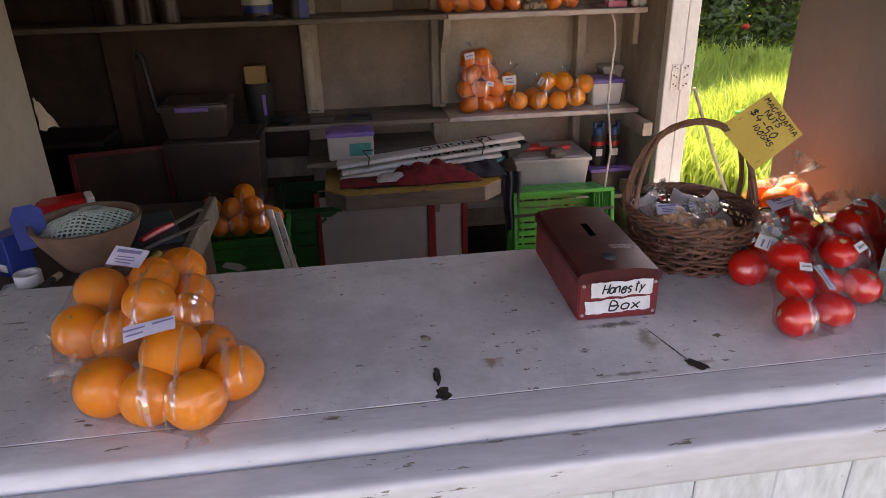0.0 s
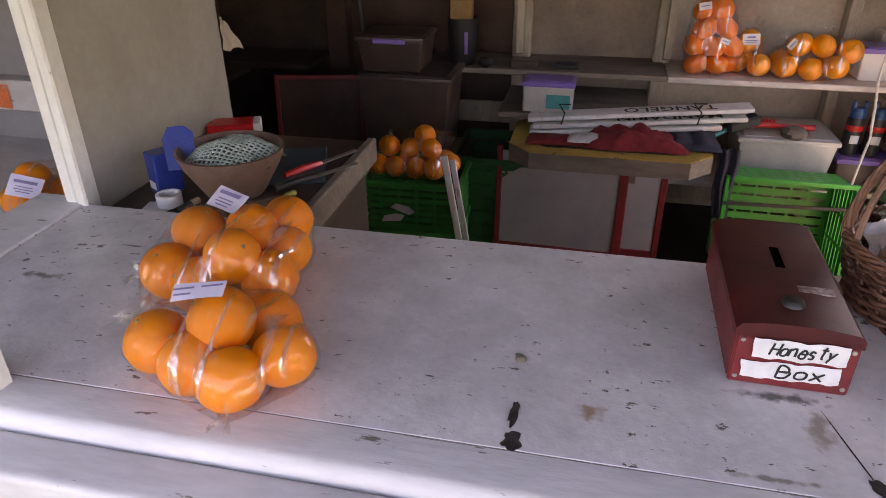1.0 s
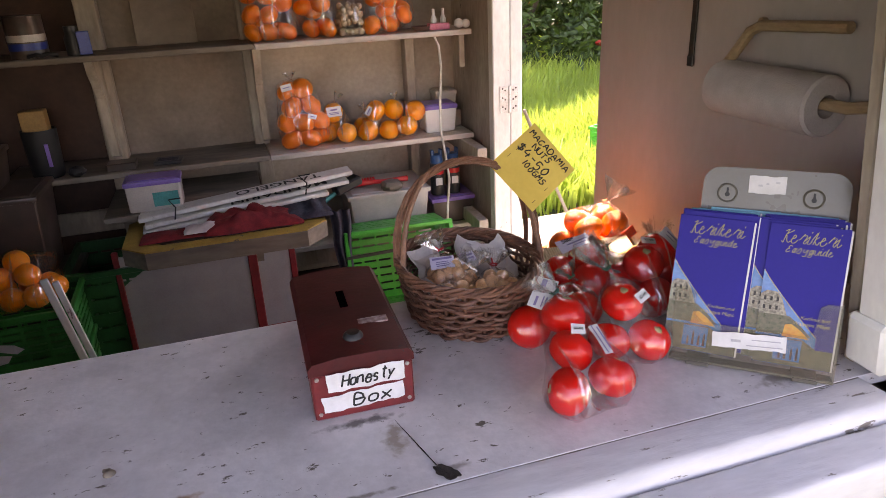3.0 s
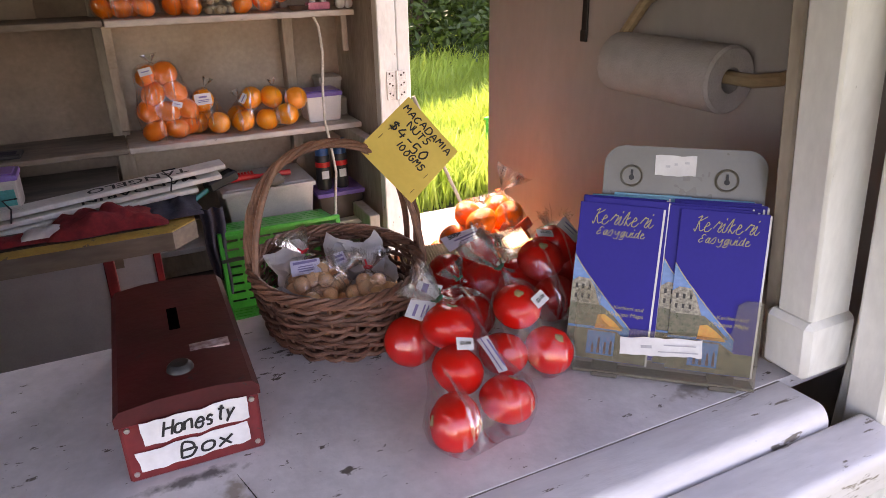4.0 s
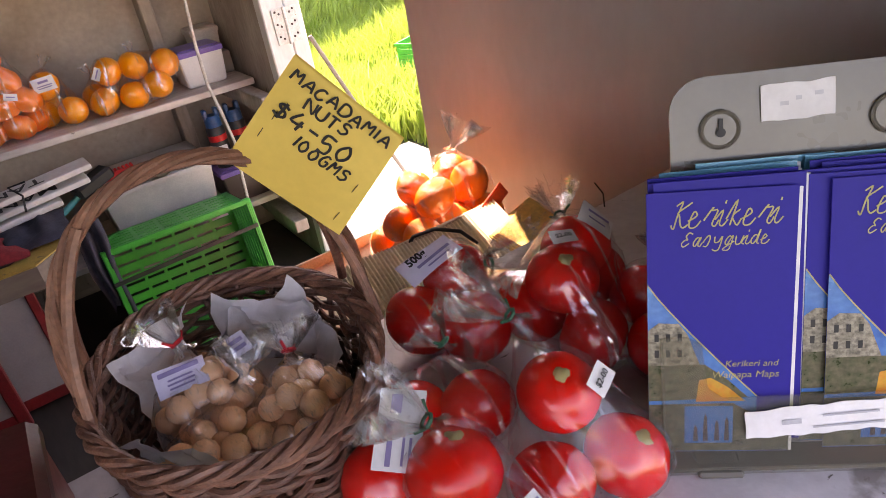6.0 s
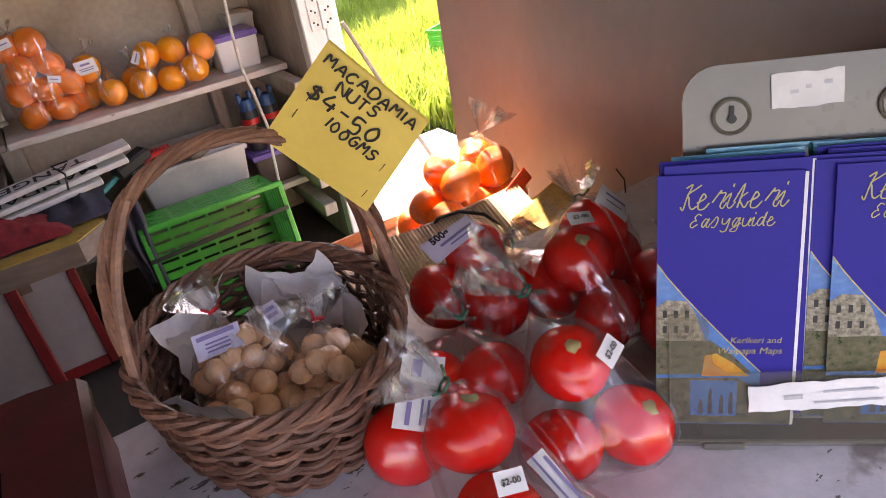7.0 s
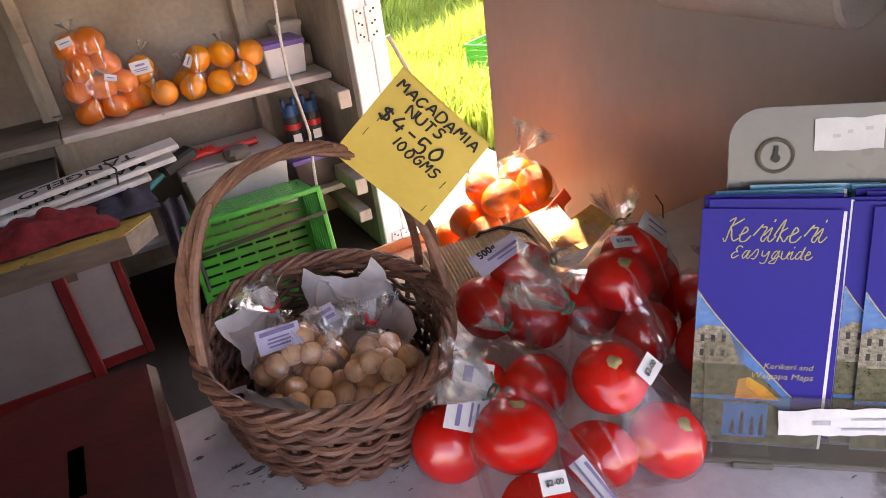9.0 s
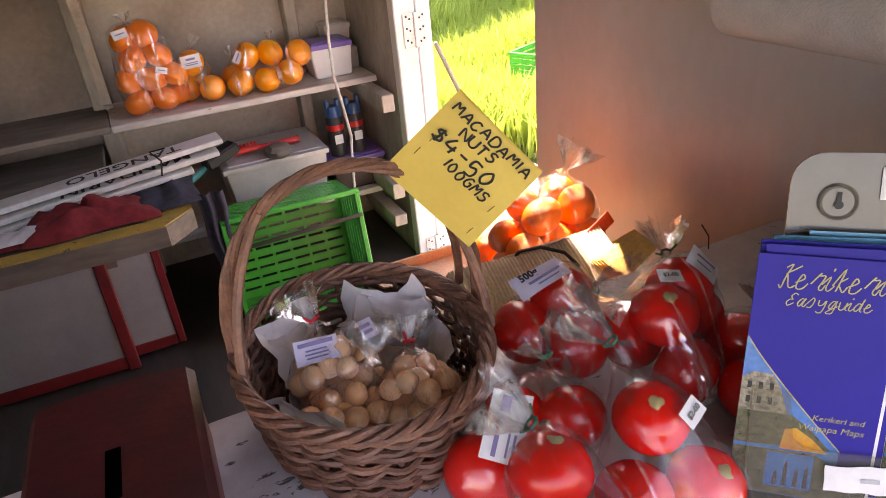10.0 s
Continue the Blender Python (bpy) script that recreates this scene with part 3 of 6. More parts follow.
    part("leaf", M().span((-0.042, -0.002, -0.055), (-0.004, 0.002, 0.055), 0.001), RUSTY, h)
    part("leaf", M().span((0.004, -0.002, -0.055), (0.042, 0.002, 0.055), 0.001), RUSTY, h)
    part("pin", M().tube([(0, -0.003, -0.057), (0, -0.003, 0.057)], 0.0055, 8), RUSTY, h)
    for sx in (-0.03, -0.018, 0.018, 0.03):
        for sz in (-0.038, 0.0, 0.038):
            part("screw", M().lathe([(0.0, -0.001), (0.0042, -0.001), (0.0035, 0.0015), (0, 0.002)], 8, pose(sx, -0.002, sz + (0.008 if abs(sx) > 0.02 else 0), 90)), DARKWOOD, h)

# left window post, sill and front posts
setting("window_post", M().span((-0.9625, 1.262, CT - 0.02), (-0.938, 1.305, 2.1), 0.004), TRIM, "white painted corner post")
setting("trim_post", M().span((-0.995, 1.268, CT - 0.02), (-0.9655, 1.33, 2.1), 0.004), TRIM, "white painted cover strip")
setting("window_sill", M().span((-1.08, 0.70, CT - 0.04), (-0.949, 1.30, CT + 0.004), 0.004), LIP, "white painted side sill")
setting("post_left", M().span((-0.735, 0.700, CT - 0.01), (-0.665, 0.752, 2.1), 0.004), TRIM, "white chipped front post")
lean = Matrix.Shear("XY", 4, (-0.13, 0.0))
setting("post_right", M().span((0.0, 0.0, 0.08), (0.075, 0.05, 1.16), 0.004, Matrix.Translation((1.072, 0.735, CT)) @ lean), TRIM, "white chipped front post")
setting("post_right_block", M().span((-0.012, -0.008, 0.015), (0.08, 0.06, 0.10), 0.008, Matrix.Translation((1.072, 0.735, CT)) @ lean), TRIM, "thick foot of the front post")
setting("post_right_strip", M().span((0.0, 0.0, 0.0), (0.03, 0.02, 1.16), 0.003, Matrix.Translation((1.082, 0.792, CT)) @ lean), STUD, "thin grey cover strip")
setting("post_right_outer", M().span((0.0, 0.0, -0.25), (0.18, 0.05, 1.16), 0.005, Matrix.Translation((1.12, 0.66, CT)) @ lean), TRIM, "white outer corner board")
setting("wall_front_right", M().span((1.15, 0.715, 0.0), (1.30, 0.735, 2.1), 0.003), TRIM, "white board beside the opening")
setting("wall_front_left", M().span((-1.80, 0.60, 0.0), (-1.12, 0.64, 0.84), 0.003), TRIM, "white outside board of the side bay")

# ---- counter ----
counter = thing("counter", (0, 1.0, 0), "white painted plywood counter with worn chipped paint", "counter")
cm = Matrix.Translation((0, -1.0, 0))
t0 = M()
for x0, x1 in ((-0.947, 1.30),):
    t0.span((x0, 0.7632, CT - 0.022), (x1, 1.272, CT), 0.0003)
part("top", t0, PAINT, counter, "worn white plywood top").matrix_basis = cm
# rounded front lip, lower sill and planked apron
xs = np.linspace(-1.10, 1.06, 240)
for nm, prof in (("front_lip", [(0.7600, CT - 0.03), (0.7600, CT - 0.0004), (0.7040, CT + 0.0020), (0.6995, CT + 0.0012), (0.6955, CT - 0.0010), (0.6905, CT - 0.0065), (0.6868, CT - 0.0135), (0.6855, CT - 0.020), (0.6855, CT - 0.045)]),):
    lip = M()
    lv = [(x, y + 0.0009 * noise.noise(Vector((x * 7, y * 8, 3))) + 0.0003 * noise.noise(Vector((x * 40, y * 20, 5))), z + 0.0008 * noise.noise(Vector((x * 8, y * 8, 7))) + 0.0003 * noise.noise(Vector((x * 46, y * 20, 9)))) for x in xs for y, z in prof]
    k = len(prof)
    lip.add(lv, [(i * k + j, (i + 1) * k + j, (i + 1) * k + j + 1, i * k + j + 1) for i in range(len(xs) - 1) for j in range(k - 1)])
    part(nm, lip, LIP, counter, "rounded chipped white front edge").matrix_basis = cm
part("grime_joint", M().span((-0.947, 0.7602, CT - 0.02), (1.06, 0.7630, CT - 0.0012), 0), mat("joint_grime", (0.16, 0.13, 0.115), (0.34, 0.31, 0.30), 0.9, scale=14, bump=0.3), counter, "dirt in the joint").matrix_basis = cm
part("lower_sill", M().span((-1.10, 0.614, CT - 0.078), (1.12, 0.6835, CT - 0.016), 0.012, None, 4), LIP, counter).matrix_basis = cm
random.seed(4)
x = -1.12
while x < 1.15:
    w = random.uniform(0.118, 0.128)
    part("plank", M().span((x + 0.0006, 0.640 + random.uniform(-0.0015, 0.0015), 0.02), (x + w - 0.0006, 0.664, CT - 0.07), 0.0025), APRON, counter).matrix_basis = cm
    x += w
part("back_rail", M().span((-0.94, 1.225, CT - 0.10), (1.29, 1.262, CT - 0.023), 0.003), GREYWOOD, counter).matrix_basis = cm
# knot holes, slot and nail in the top: dark ragged-rimmed discs, hole shade painted in


def pit(name, x, y, rx, ry, turn=0.0, depth=0.006):
    ring, n = [], 22
    for i in range(n):
        w = 2 * math.pi * i / n
        k = 1 + 0.55 * noise.noise(Vector((math.cos(w) * 1.7 + x * 50, math.sin(w) * 1.7, y * 40)))
        ring.append((rx * k * math.cos(w), ry * k * math.sin(w)))
    v = [(a, b, 0.0012) for a, b in ring] + [(a * 0.86, b * 0.86, 0.0016) for a, b in ring] + [(a * 0.7, b * 0.7, 0.0006) for a, b in ring]
    f = [(i, (i + 1) % n, n + (i + 1) % n, n + i) for i in range(n)] + [(n + i, n + (i + 1) % n, 2 * n + (i + 1) % n, 2 * n + i) for i in range(n)]
    f.append(tuple(range(2 * n, 3 * n)))
    part(name, M().add(v, f, pose(x, y - 1.0, CT, 0, 0, turn)), DARKPIT, counter)


DARKPIT = mat("pit_dark", (0.035, 0.024, 0.02), (0.015, 0.011, 0.01), 0.9, scale=80, bump=0.4)
pit("knot_hole", 0.006, 0.775, 0.012, 0.017)
pit("slot", 0.003, 0.824, 0.0055, 0.024, -4)
pit("knot_hole", 0.417, 0.782, 0.012, 0.02, 38)
pit("joint_gap", 0.395, 0.848, 0.0009, 0.055, 14)
nail = M().lathe([(0, 0.005), (0.004, 0.0045), (0.0075, 0.002), (0.0085, 0)], 10, pose(0.0, -0.064, CT))
nail.span((-0.009, -0.060, CT), (0.001, -0.054, CT + 0.003), 0.001)
part("bent_nail", nail, GREYWOOD, counter)

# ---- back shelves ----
# dimness of the left side is put into its planks' greyer tone
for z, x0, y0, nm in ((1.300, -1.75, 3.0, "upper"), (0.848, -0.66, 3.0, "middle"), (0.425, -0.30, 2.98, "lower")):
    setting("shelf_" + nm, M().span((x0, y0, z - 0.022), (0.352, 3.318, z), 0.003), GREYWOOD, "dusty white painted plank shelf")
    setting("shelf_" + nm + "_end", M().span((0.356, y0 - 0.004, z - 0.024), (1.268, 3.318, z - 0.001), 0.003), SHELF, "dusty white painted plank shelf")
for z in (0.828, 0.50):
    setting("shelf_bearer", M().span((1.205, 2.79, z - 0.065), (1.250, 3.315, z - 0.004), 0.003), STUD, "rough timber shelf bearer with a pale sawn end")
setting("shelf_bearer_low", M().span((1.20, 2.80, 0.32), (1.25, 3.315, 0.365), 0.003), STUD, "rough timber bearer")
setting("shelf_upright", M().span((1.21, 3.0, 1.14), (1.235, 3.03, 1.276), 0.003), STUD, "short timber cleat")
setting("trim_rail", M().span((-1.06, 3.30, 0.52), (-0.30, 3.318, 0.62), 0.003), STUD, "rough timber rail")
setting("trim_rail_low", M().span((-0.2, 3.30, 0.20), (1.25, 3.318, 0.30), 0.003), STUD, "rough timber rail")
setting("shelf_corner", M().span((-1.75, 3.02, 0.80), (-1.18, 3.318, 0.825), 0.003), DARKWOOD, "dark plank shelf in the corner")
setting("shelf_left", M().span((-1.70, 2.4, 0.79), (-1.45, 3.0, 0.815), 0.003), DARKWOOD, "dark plank side shelf")

# bench behind the counter on the left
bench = thing("bench", (-0.72, 1.62, FL), "dark worn wooden bench behind the counter", "bench")
part("top", M().span((-0.222, -0.335, 0.715), (0.195, 0.225, 0.75), 0.003), DARKWOOD, bench)
part("edge_board", M().span((0.197, -0.335, 0.69), (0.222, 0.235, 0.757), 0.004), GREYWOOD, bench, "grey weathered edge board")
part("side_panel", M().span((0.17, -0.30, 0.0), (0.19, 0.22, 0.714), 0.003), DARKWOOD, bench)
for lx in (-0.20, 0.14):
    for ly in (-0.31, 0.19):
        part("leg", M().span((lx - 0.02, ly - 0.02, 0), (lx + 0.02, ly + 0.02, 0.714), 0.003), DARKWOOD, bench)


# ---- fruit in bags ----
def fruit_mesh(name, material, squash=0.95, lobes=0, dimple=0.06, u=24, v=16):
    """One fruit of radius 1 with stem dimple and slight lobes."""
    s = M()
    verts, faces = [], []
    for i in range(v + 1):
        th = math.pi * i / v
        for j in range(u):
            ph = 2 * math.pi * j / u
            r = 1 - dimple * math.exp(-(th / 0.28) ** 2) - 0.5 * dimple * math.exp(-((math.pi - th) / 0.25) ** 2)
            r *= 1 + (0.035 * math.cos(lobes * ph) * math.sin(th) * max(0.0, math.cos(th)) if lobes else 0)
            d = Vector((math.sin(th) * math.cos(ph), math.sin(th) * math.sin(ph), math.cos(th)))
            r *= 1 + 0.03 * noise.noise(d * 1.6 + Vector((lobes, squash * 9, dimple * 70)))
            verts.append((d.x * r, d.y * r, d.z * r * squash))
    for i in range(v):
        for j in range(u):
            a, b = i * u + j, i * u + (j + 1) % u
            faces.append((a, a + u, b + u, b))
    s.add(verts, faces)
    return s.mesh(name, material, True)


ORANGE_ME = fruit_mesh("orange", ORANGE, 0.95)
MANDARIN_ME = fruit_mesh("mandarin", MANDARIN, 0.80, 0, 0.10)
TOMATO_ME = fruit_mesh("tomato", TOMATO, 0.86, 6, 0.12)
PERSIM_ME = fruit_mesh("persimmon", PERSIM, 0.90, 4, 0.06)
scar = M()
ring = [(0.20 * (1 + 0.25 * noise.noise(Vector((math.cos(a) * 2, math.sin(a) * 2, 0)))), a) for a in np.linspace(0, 2 * math.pi, 15)[:-1]]
scar.add([(0, 0, 0.815)] + [(r * math.cos(a), r * math.sin(a), 0.80 + 0.02 * math.cos(3 * a)) for r, a in ring] + [(r * 1.12 * math.cos(a), r * 1.12 * math.sin(a), 0.74) for r, a in ring],
         [(0, 1 + i, 1 + (i + 1) % 14) for i in range(14)] + [(1 + i, 15 + i, 15 + (i + 1) % 14, 1 + (i + 1) % 14) for i in range(14)])
SCAR_ME = scar.mesh("stem_scar", SCAR, True)
dot = M().lathe([(0, 0.962), (0.05, 0.965), (0.075, 0.93)], 8)
DOT_ME = dot.mesh("stem_end", SCAR, True)


def tuft(base, way, length, width, seed, pleats=18):
    """Gathered mouth of a bag: pleated and flaring from the tie."""
    rnd = random.Random(seed)
    q = Vector(way).to_track_quat("Z", "Y").to_matrix().to_4x4()
    m = Matrix.Translation(base) @ q
    verts, faces, n = [], [], pleats * 2
    rows = ((-0.25, 0.42, 0.9), (-0.08, 0.20, 0.6), (0.0, 0.15, 0.5), (0.12, 0.24, 0.6), (0.4, 0.55, 0.8), (0.75, 0.85, 1.0), (1.0, 0.95, 1.2))
    jit = [rnd.uniform(0.75, 1.25) for _ in range(n)]
    for h, r, p in rows:
        for i in range(n):
            w = 2 * math.pi * i / n
            k = width * r * (1 + 0.30 * p * (1 if i % 2 else -1)) * (1 + (jit[i] - 1) * (0.3 + 0.7 * h))
            verts.append((k * math.cos(w), 0.62 * k * math.sin(w), length * h * (1 + 0.18 * (jit[i] - 1) * 2)))
    for j in range(len(rows) - 1):
        for i in range(n):
            faces.append((j * n + i, j * n + (i + 1) % n, (j + 1) * n + (i + 1) % n, (j + 1) * n + i))
    return verts, faces, m


def bag_film(balls, neck=None, puff=0.004, corner=(), seed=0):
    """Wrapping drawn tight over the balls and up to the neck."""
    b = bmesh.new()
    for c, r in balls:
        ico = bmesh.ops.create_icosphere(b, subdivisions=2, radius=r + puff)
        for v in ico["verts"]:
            v.co += Vector(c)
    for p in corner:
        b.verts.new(p)
    if neck is not None:
        for i in range(6):
            b.verts.new(Vector(neck) + Vector((0.006 * math.cos(i), 0.006 * math.sin(i), 0.002 * (i % 2))))
    hull = bmesh.ops.convex_hull(b, input=b.verts[:])
    junk = list({g for g in hull["geom_interior"] + hull["geom_unused"] if isinstance(g, bmesh.types.BMVert)})
    bmesh.ops.delete(b, geom=junk, context="VERTS")
    keep = set(f for f in hull["geom"] if isinstance(f, bmesh.types.BMFace) and f.is_valid)
    bmesh.ops.delete(b, geom=[f for f in b.faces if f not in keep], context="FACES_ONLY")
    bmesh.ops.subdivide_edges(b, edges=[e for e in b.edges if e.calc_length() > 0.02], cuts=2, use_grid_fill=True)
    bmesh.ops.triangulate(b, faces=b.faces[:])
    for v in b.verts:
        k = noise.noise(v.co * 26 + Vector((seed, 0, 0))) * 0.6 + noise.noise(v.co * 75 + Vector((0, seed, 0))) * 0.4
        near = min((v.co - Vector(c)).length - r for c, r in balls)
        pull = min(0.012, max(0.0, near - puff) * 0.45)
        cen = sum((Vector(c) for c, r in balls), Vector()) / len(balls)
        v.co += (cen - v.co).normalized() * pull + Vector((1, 1, 1)) * 0.0016 * k
        v.co.z = max(v.co.z, 0.001)
    return M().bm(b)


def sticker(w, h, m, parent, bars=(), body="", size=0.01, material=None, ink=None, name="label", words="", crease=0.002, torn=0.0):
    """A small paper label with printed bars or a few written characters."""
    lab = M()
    nx, ny = (7, 4) if not torn else (26, 6)
    v = [(w * (i / nx - 0.5), h * (j / ny - 0.5), crease * math.sin(3.1 * i / nx + j * 1.6 / ny)) for j in range(ny + 1) for i in range(nx + 1)]
    f = [(j * (nx + 1) + i, j * (nx + 1) + i + 1, (j + 1) * (nx + 1) + i + 1, (j + 1) * (nx + 1) + i) for j in range(ny) for i in range(nx)]
    v = [(a + torn * noise.noise(Vector((a * 60, b * 80, w * 70))), b + 1.3 * torn * noise.noise(Vector((a * 75, b * 60, h * 80 + 5))), c) for a, b, c in v]
    lab.add(v, f).add([(a, b, c - 0.0005) for a, b, c in v], [tuple(reversed(q)) for q in f])
    ob = part(name, lab, material or LABEL, parent, words, True, m)
    if bars:
        pr = M()
        for bx, by, bw, bh in bars:
            pr.add([(bx - bw / 2, by - bh / 2, crease + 0.0008), (bx + bw / 2, by - bh / 2, crease + 0.0008), (bx + bw / 2, by + bh / 2, crease + 0.0008), (bx - bw / 2, by + bh / 2, crease + 0.0008)], [(0, 1, 2, 3)])
        part("print", pr, ink or GREYINK, ob)
    if body:
        lt = M().add(*lettering(body, size, 0.0002), Matrix.Translation((0, 0, crease + 0.0009)))
        part("writing", lt, INK, ob, "", False)
    return ob


def faced(at, normal, up=(0, 0, 1), spin=0.0):
    """A pose at a place with its z along normal and its y near up."""
    z = Vector(normal).normalized()
    x = Vector(up).cross(z).normalized()
    y = z.cross(x)
    return Matrix.Translation(at) @ Matrix((x, y, z)).transposed().to_4x4() @ pose(0, 0, 0, 0, 0, spin)


def bag_of(name, label, category, group, kind_name, mesh, places, radius, neck=None, tip=None, tuft_w=0.03, corner=(), seed=0, scars=(), squash=0.95, tie=None, end=None, wrap=None):
    """A tied clear bag with its fruit; places are in the world."""
    rnd = random.Random(seed)
    base = Vector((sum(p[0] for p in places) / len(places), sum(p[1] for p in places) / len(places), min(p[2] for p in places) - radius))
    bag = thing(name, base, label, category, group)
    local = [Vector(p) - base for p in places]
    for i, p in enumerate(local):
        tilt = Euler((rnd.uniform(-0.9, 0.9), rnd.uniform(-0.9, 0.9), rnd.uniform(0, 6.28)))
        if i in scars:
            tilt = Vector(scars[i]).to_track_quat("Z", "Y").to_euler()
        rr = radius * rnd.uniform(0.95, 1.05)
        m = Matrix.LocRotScale(p, tilt, (rr, rr, rr))
        one = part(kind_name, mesh, None, bag, "", None, m)
        if scars or end:
            part("stem_scar", SCAR_ME if not end else end, None, one)
    nk = Vector(neck) - base if neck is not None else None
    film = bag_film([(p, radius * 1.02) for p in local], nk, 0.003, [Vector(c) - base for c in corner], seed)
    part("film", film, wrap or FILM, bag, "clear plastic film", True)
    if nk is not None:
        way = (Vector(tip) - Vector(neck))
        v, f, m = tuft(nk, way, way.length, tuft_w, seed)
        part("gathered_top", M().add(v, f, m), FILMT, bag, "crinkled gathered plastic", True)
        if tie is not None:
            w = way.normalized()
            a = w.orthogonal().normalized() * 0.006
            t = M().tube([nk + w * 0.004 + Matrix.Rotation(i * 0.9, 3, w) @ a for i in range(8)], 0.0016, 6)
            t.tube([nk + w * 0.004 + a, nk + w * 0.010 + a * 2.6], 0.0014, 6).tube([nk + w * 0.004 - a, nk + w * 0.012 - a * 2.2], 0.0014, 6)
            part("tie", t, tie, bag)
    return bag, base


GREENTIE = mat("green_tie", (0.01, 0.10, 0.05), rough=0.5, bump=0)
REDTIE = mat("red_tie", (0.55, 0.01, 0.02), rough=0.5, bump=0)
R = 0.039
LINES = ((0, 0.010, 0.05, 0.007), (0, -0.002, 0.036, 0.0022), (0, -0.008, 0.04, 0.0022), (0, -0.014, 0.03, 0.0022))
# two bags of oranges at the left of the counter
front, fb = bag_of("orange_bag", "clear plastic bag of large oranges with a paper price label", "bag of oranges", "bags of oranges on the counter", "orange", ORANGE_ME,
    [(-0.481, 0.818, 0.9945), (-0.385, 0.828, 1.035), (-0.346, 0.764, 0.9945), (-0.300, 0.822, 0.9945), (-0.410, 0.786, 0.9945), (-0.352, 0.892, 0.9945)], 0.0445,
    None, None, corner=((-0.342, 0.722, 0.954), (-0.535, 0.868, 0.99), (-0.30, 0.765, 0.956)), seed=3, end=DOT_ME)
sticker(0.072, 0.026, faced(Vector((-0.405, 0.820, 1.083)) - fb, (-0.12, -0.42, 0.9), (0.25, 1, 0), 22), front, ((-0.02, 0.004, 0.03, 0.003), (0.02, 0.004, 0.03, 0.003), (-0.02, -0.005, 0.024, 0.003)))
v, f, m = tuft(Vector((-0.343, 0.738, 0.960)) - fb, (0.02, -1, -0.12), 0.028, 0.014, 8, 8)
part("loose_corner", M().add(v, f, m), FILMT, front, "", True)
v, f, m = tuft(Vector((-0.530, 0.866, 0.9925)) - fb, (-1, 0.3, 0.2), 0.035, 0.03, 9, 10)
part("gathered_top", M().add(v, f, m), FILMT, front, "", True)
rear, rb = bag_of("orange_bag", "clear plastic bag of large oranges with a white printed label", "bag of oranges", "bags of oranges on the counter", "orange", ORANGE_ME,
    [(-0.570, 0.992, 0.9945), (-0.454, 0.990, 1.035), (-0.468, 1.082, 1.035), (-0.552, 1.064, 1.030), (-0.440, 1.158, 1.015), (-0.415, 1.092, 0.9945), (-0.404, 1.004, 0.9945), (-0.50, 1.120, 0.9945), (-0.50, 0.96, 0.9945)], 0.0445,
    None, None, corner=((-0.46, 1.205, 0.96), (-0.62, 0.95, 0.955), (-0.55, 1.11, 1.06)), seed=5, end=DOT_ME)
sticker(0.068, 0.040, faced(Vector((-0.505, 1.085, 1.083)) - rb, (-0.18, -0.45, 0.88), (0.2, 1, 0), -14), rear, LINES)
v, f, m = tuft(Vector((-0.612, 0.985, 0.985)) - rb, (-1, -0.1, 0.15), 0.03, 0.022, 12, 9)
part("gathered_top", M().add(v, f, m), FILMT, rear, "", True)

# six bags of tomatoes
RT = 0.0345
TL = "clear plastic bag of ripe red tomatoes, tied at the top"
TG = "bags of tomatoes on the counter"


def tomatoes(places, neck, tip, seed, scars, tie=GREENTIE, w=0.035, corner=(), r=RT):
    return bag_of("tomato_bag", TL, "bag of tomatoes", TG, "tomato", TOMATO_ME, places, r, neck, tip, w, corner, seed, scars, tie=tie)


A, ab = tomatoes([(0.668, 0.958, 1.038), (0.617, 0.840, 0.985), (0.692, 0.850, 0.985), (0.653, 0.903, 1.008)], (0.671, 0.985, 1.062), (0.640, 1.004, 1.098), 21,
                 {0: (0.3, 0.2, 1), 1: (-1, 0.3, 0.2), 2: (0.45, 0.25, 0.8), 3: (-0.6, 0, -0.6)}, corner=((0.61, 0.800, 0.953), (0.70, 0.815, 0.953)), w=0.032)
sticker(0.021, 0.016, faced(Vector((0.658, 0.893, 1.0495)) - ab, (-0.1, -0.55, 0.8), (0.2, 1, 0.2), -8), A, (), "$2-00", 0.0060, PAPER, name="price_tag", crease=0.0008)
sticker(0.050, 0.016, faced(Vector((0.691, 0.884, 1.030)) - ab, (0.15, -0.45, 0.85), (0.8, 1, 0.2), -42), A, ((0.0, 0.004, 0.04, 0.003), (0.0, -0.004, 0.05, 0.002)), material=PAPER)
sticker(0.060, 0.034, faced(Vector((0.652, 0.998, 1.060)) - ab, (-0.2, -0.5, 0.85), (-0.3, 1, 0.2), 30), A, ((-0.018, 0.006, 0.018, 0.004), (0.018, 0.004, 0.014, 0.008), (-0.016, -0.004, 0.02, 0.002), (-0.016, -0.009, 0.02, 0.002)), material=PAPER)
B, bb_ = tomatoes([(0.643, 1.030, 0.985), (0.747, 1.041, 0.990), (0.700, 1.075, 0.985)], (0.752, 1.085, 1.030), (0.742, 1.102, 1.050), 22, {0: (0.5, 0.6, -0.5), 1: (0.4, 0.8, 0.2), 2: (0, 1, 0.3)}, w=0.02)
C, cb = tomatoes([(0.777, 0.967, 1.035), (0.741, 0.941, 0.985), (0.800, 0.920, 0.985)], (0.800, 1.046, 1.055), (0.758, 1.072, 1.104), 23, {0: (-0.1, -0.30, 0.95), 1: (-0.3, -0.2, -0.8), 2: (0.25, -0.40, 0.80)}, w=0.034, corner=((0.851, 0.907, 0.956), (0.85, 0.93, 0.955)))
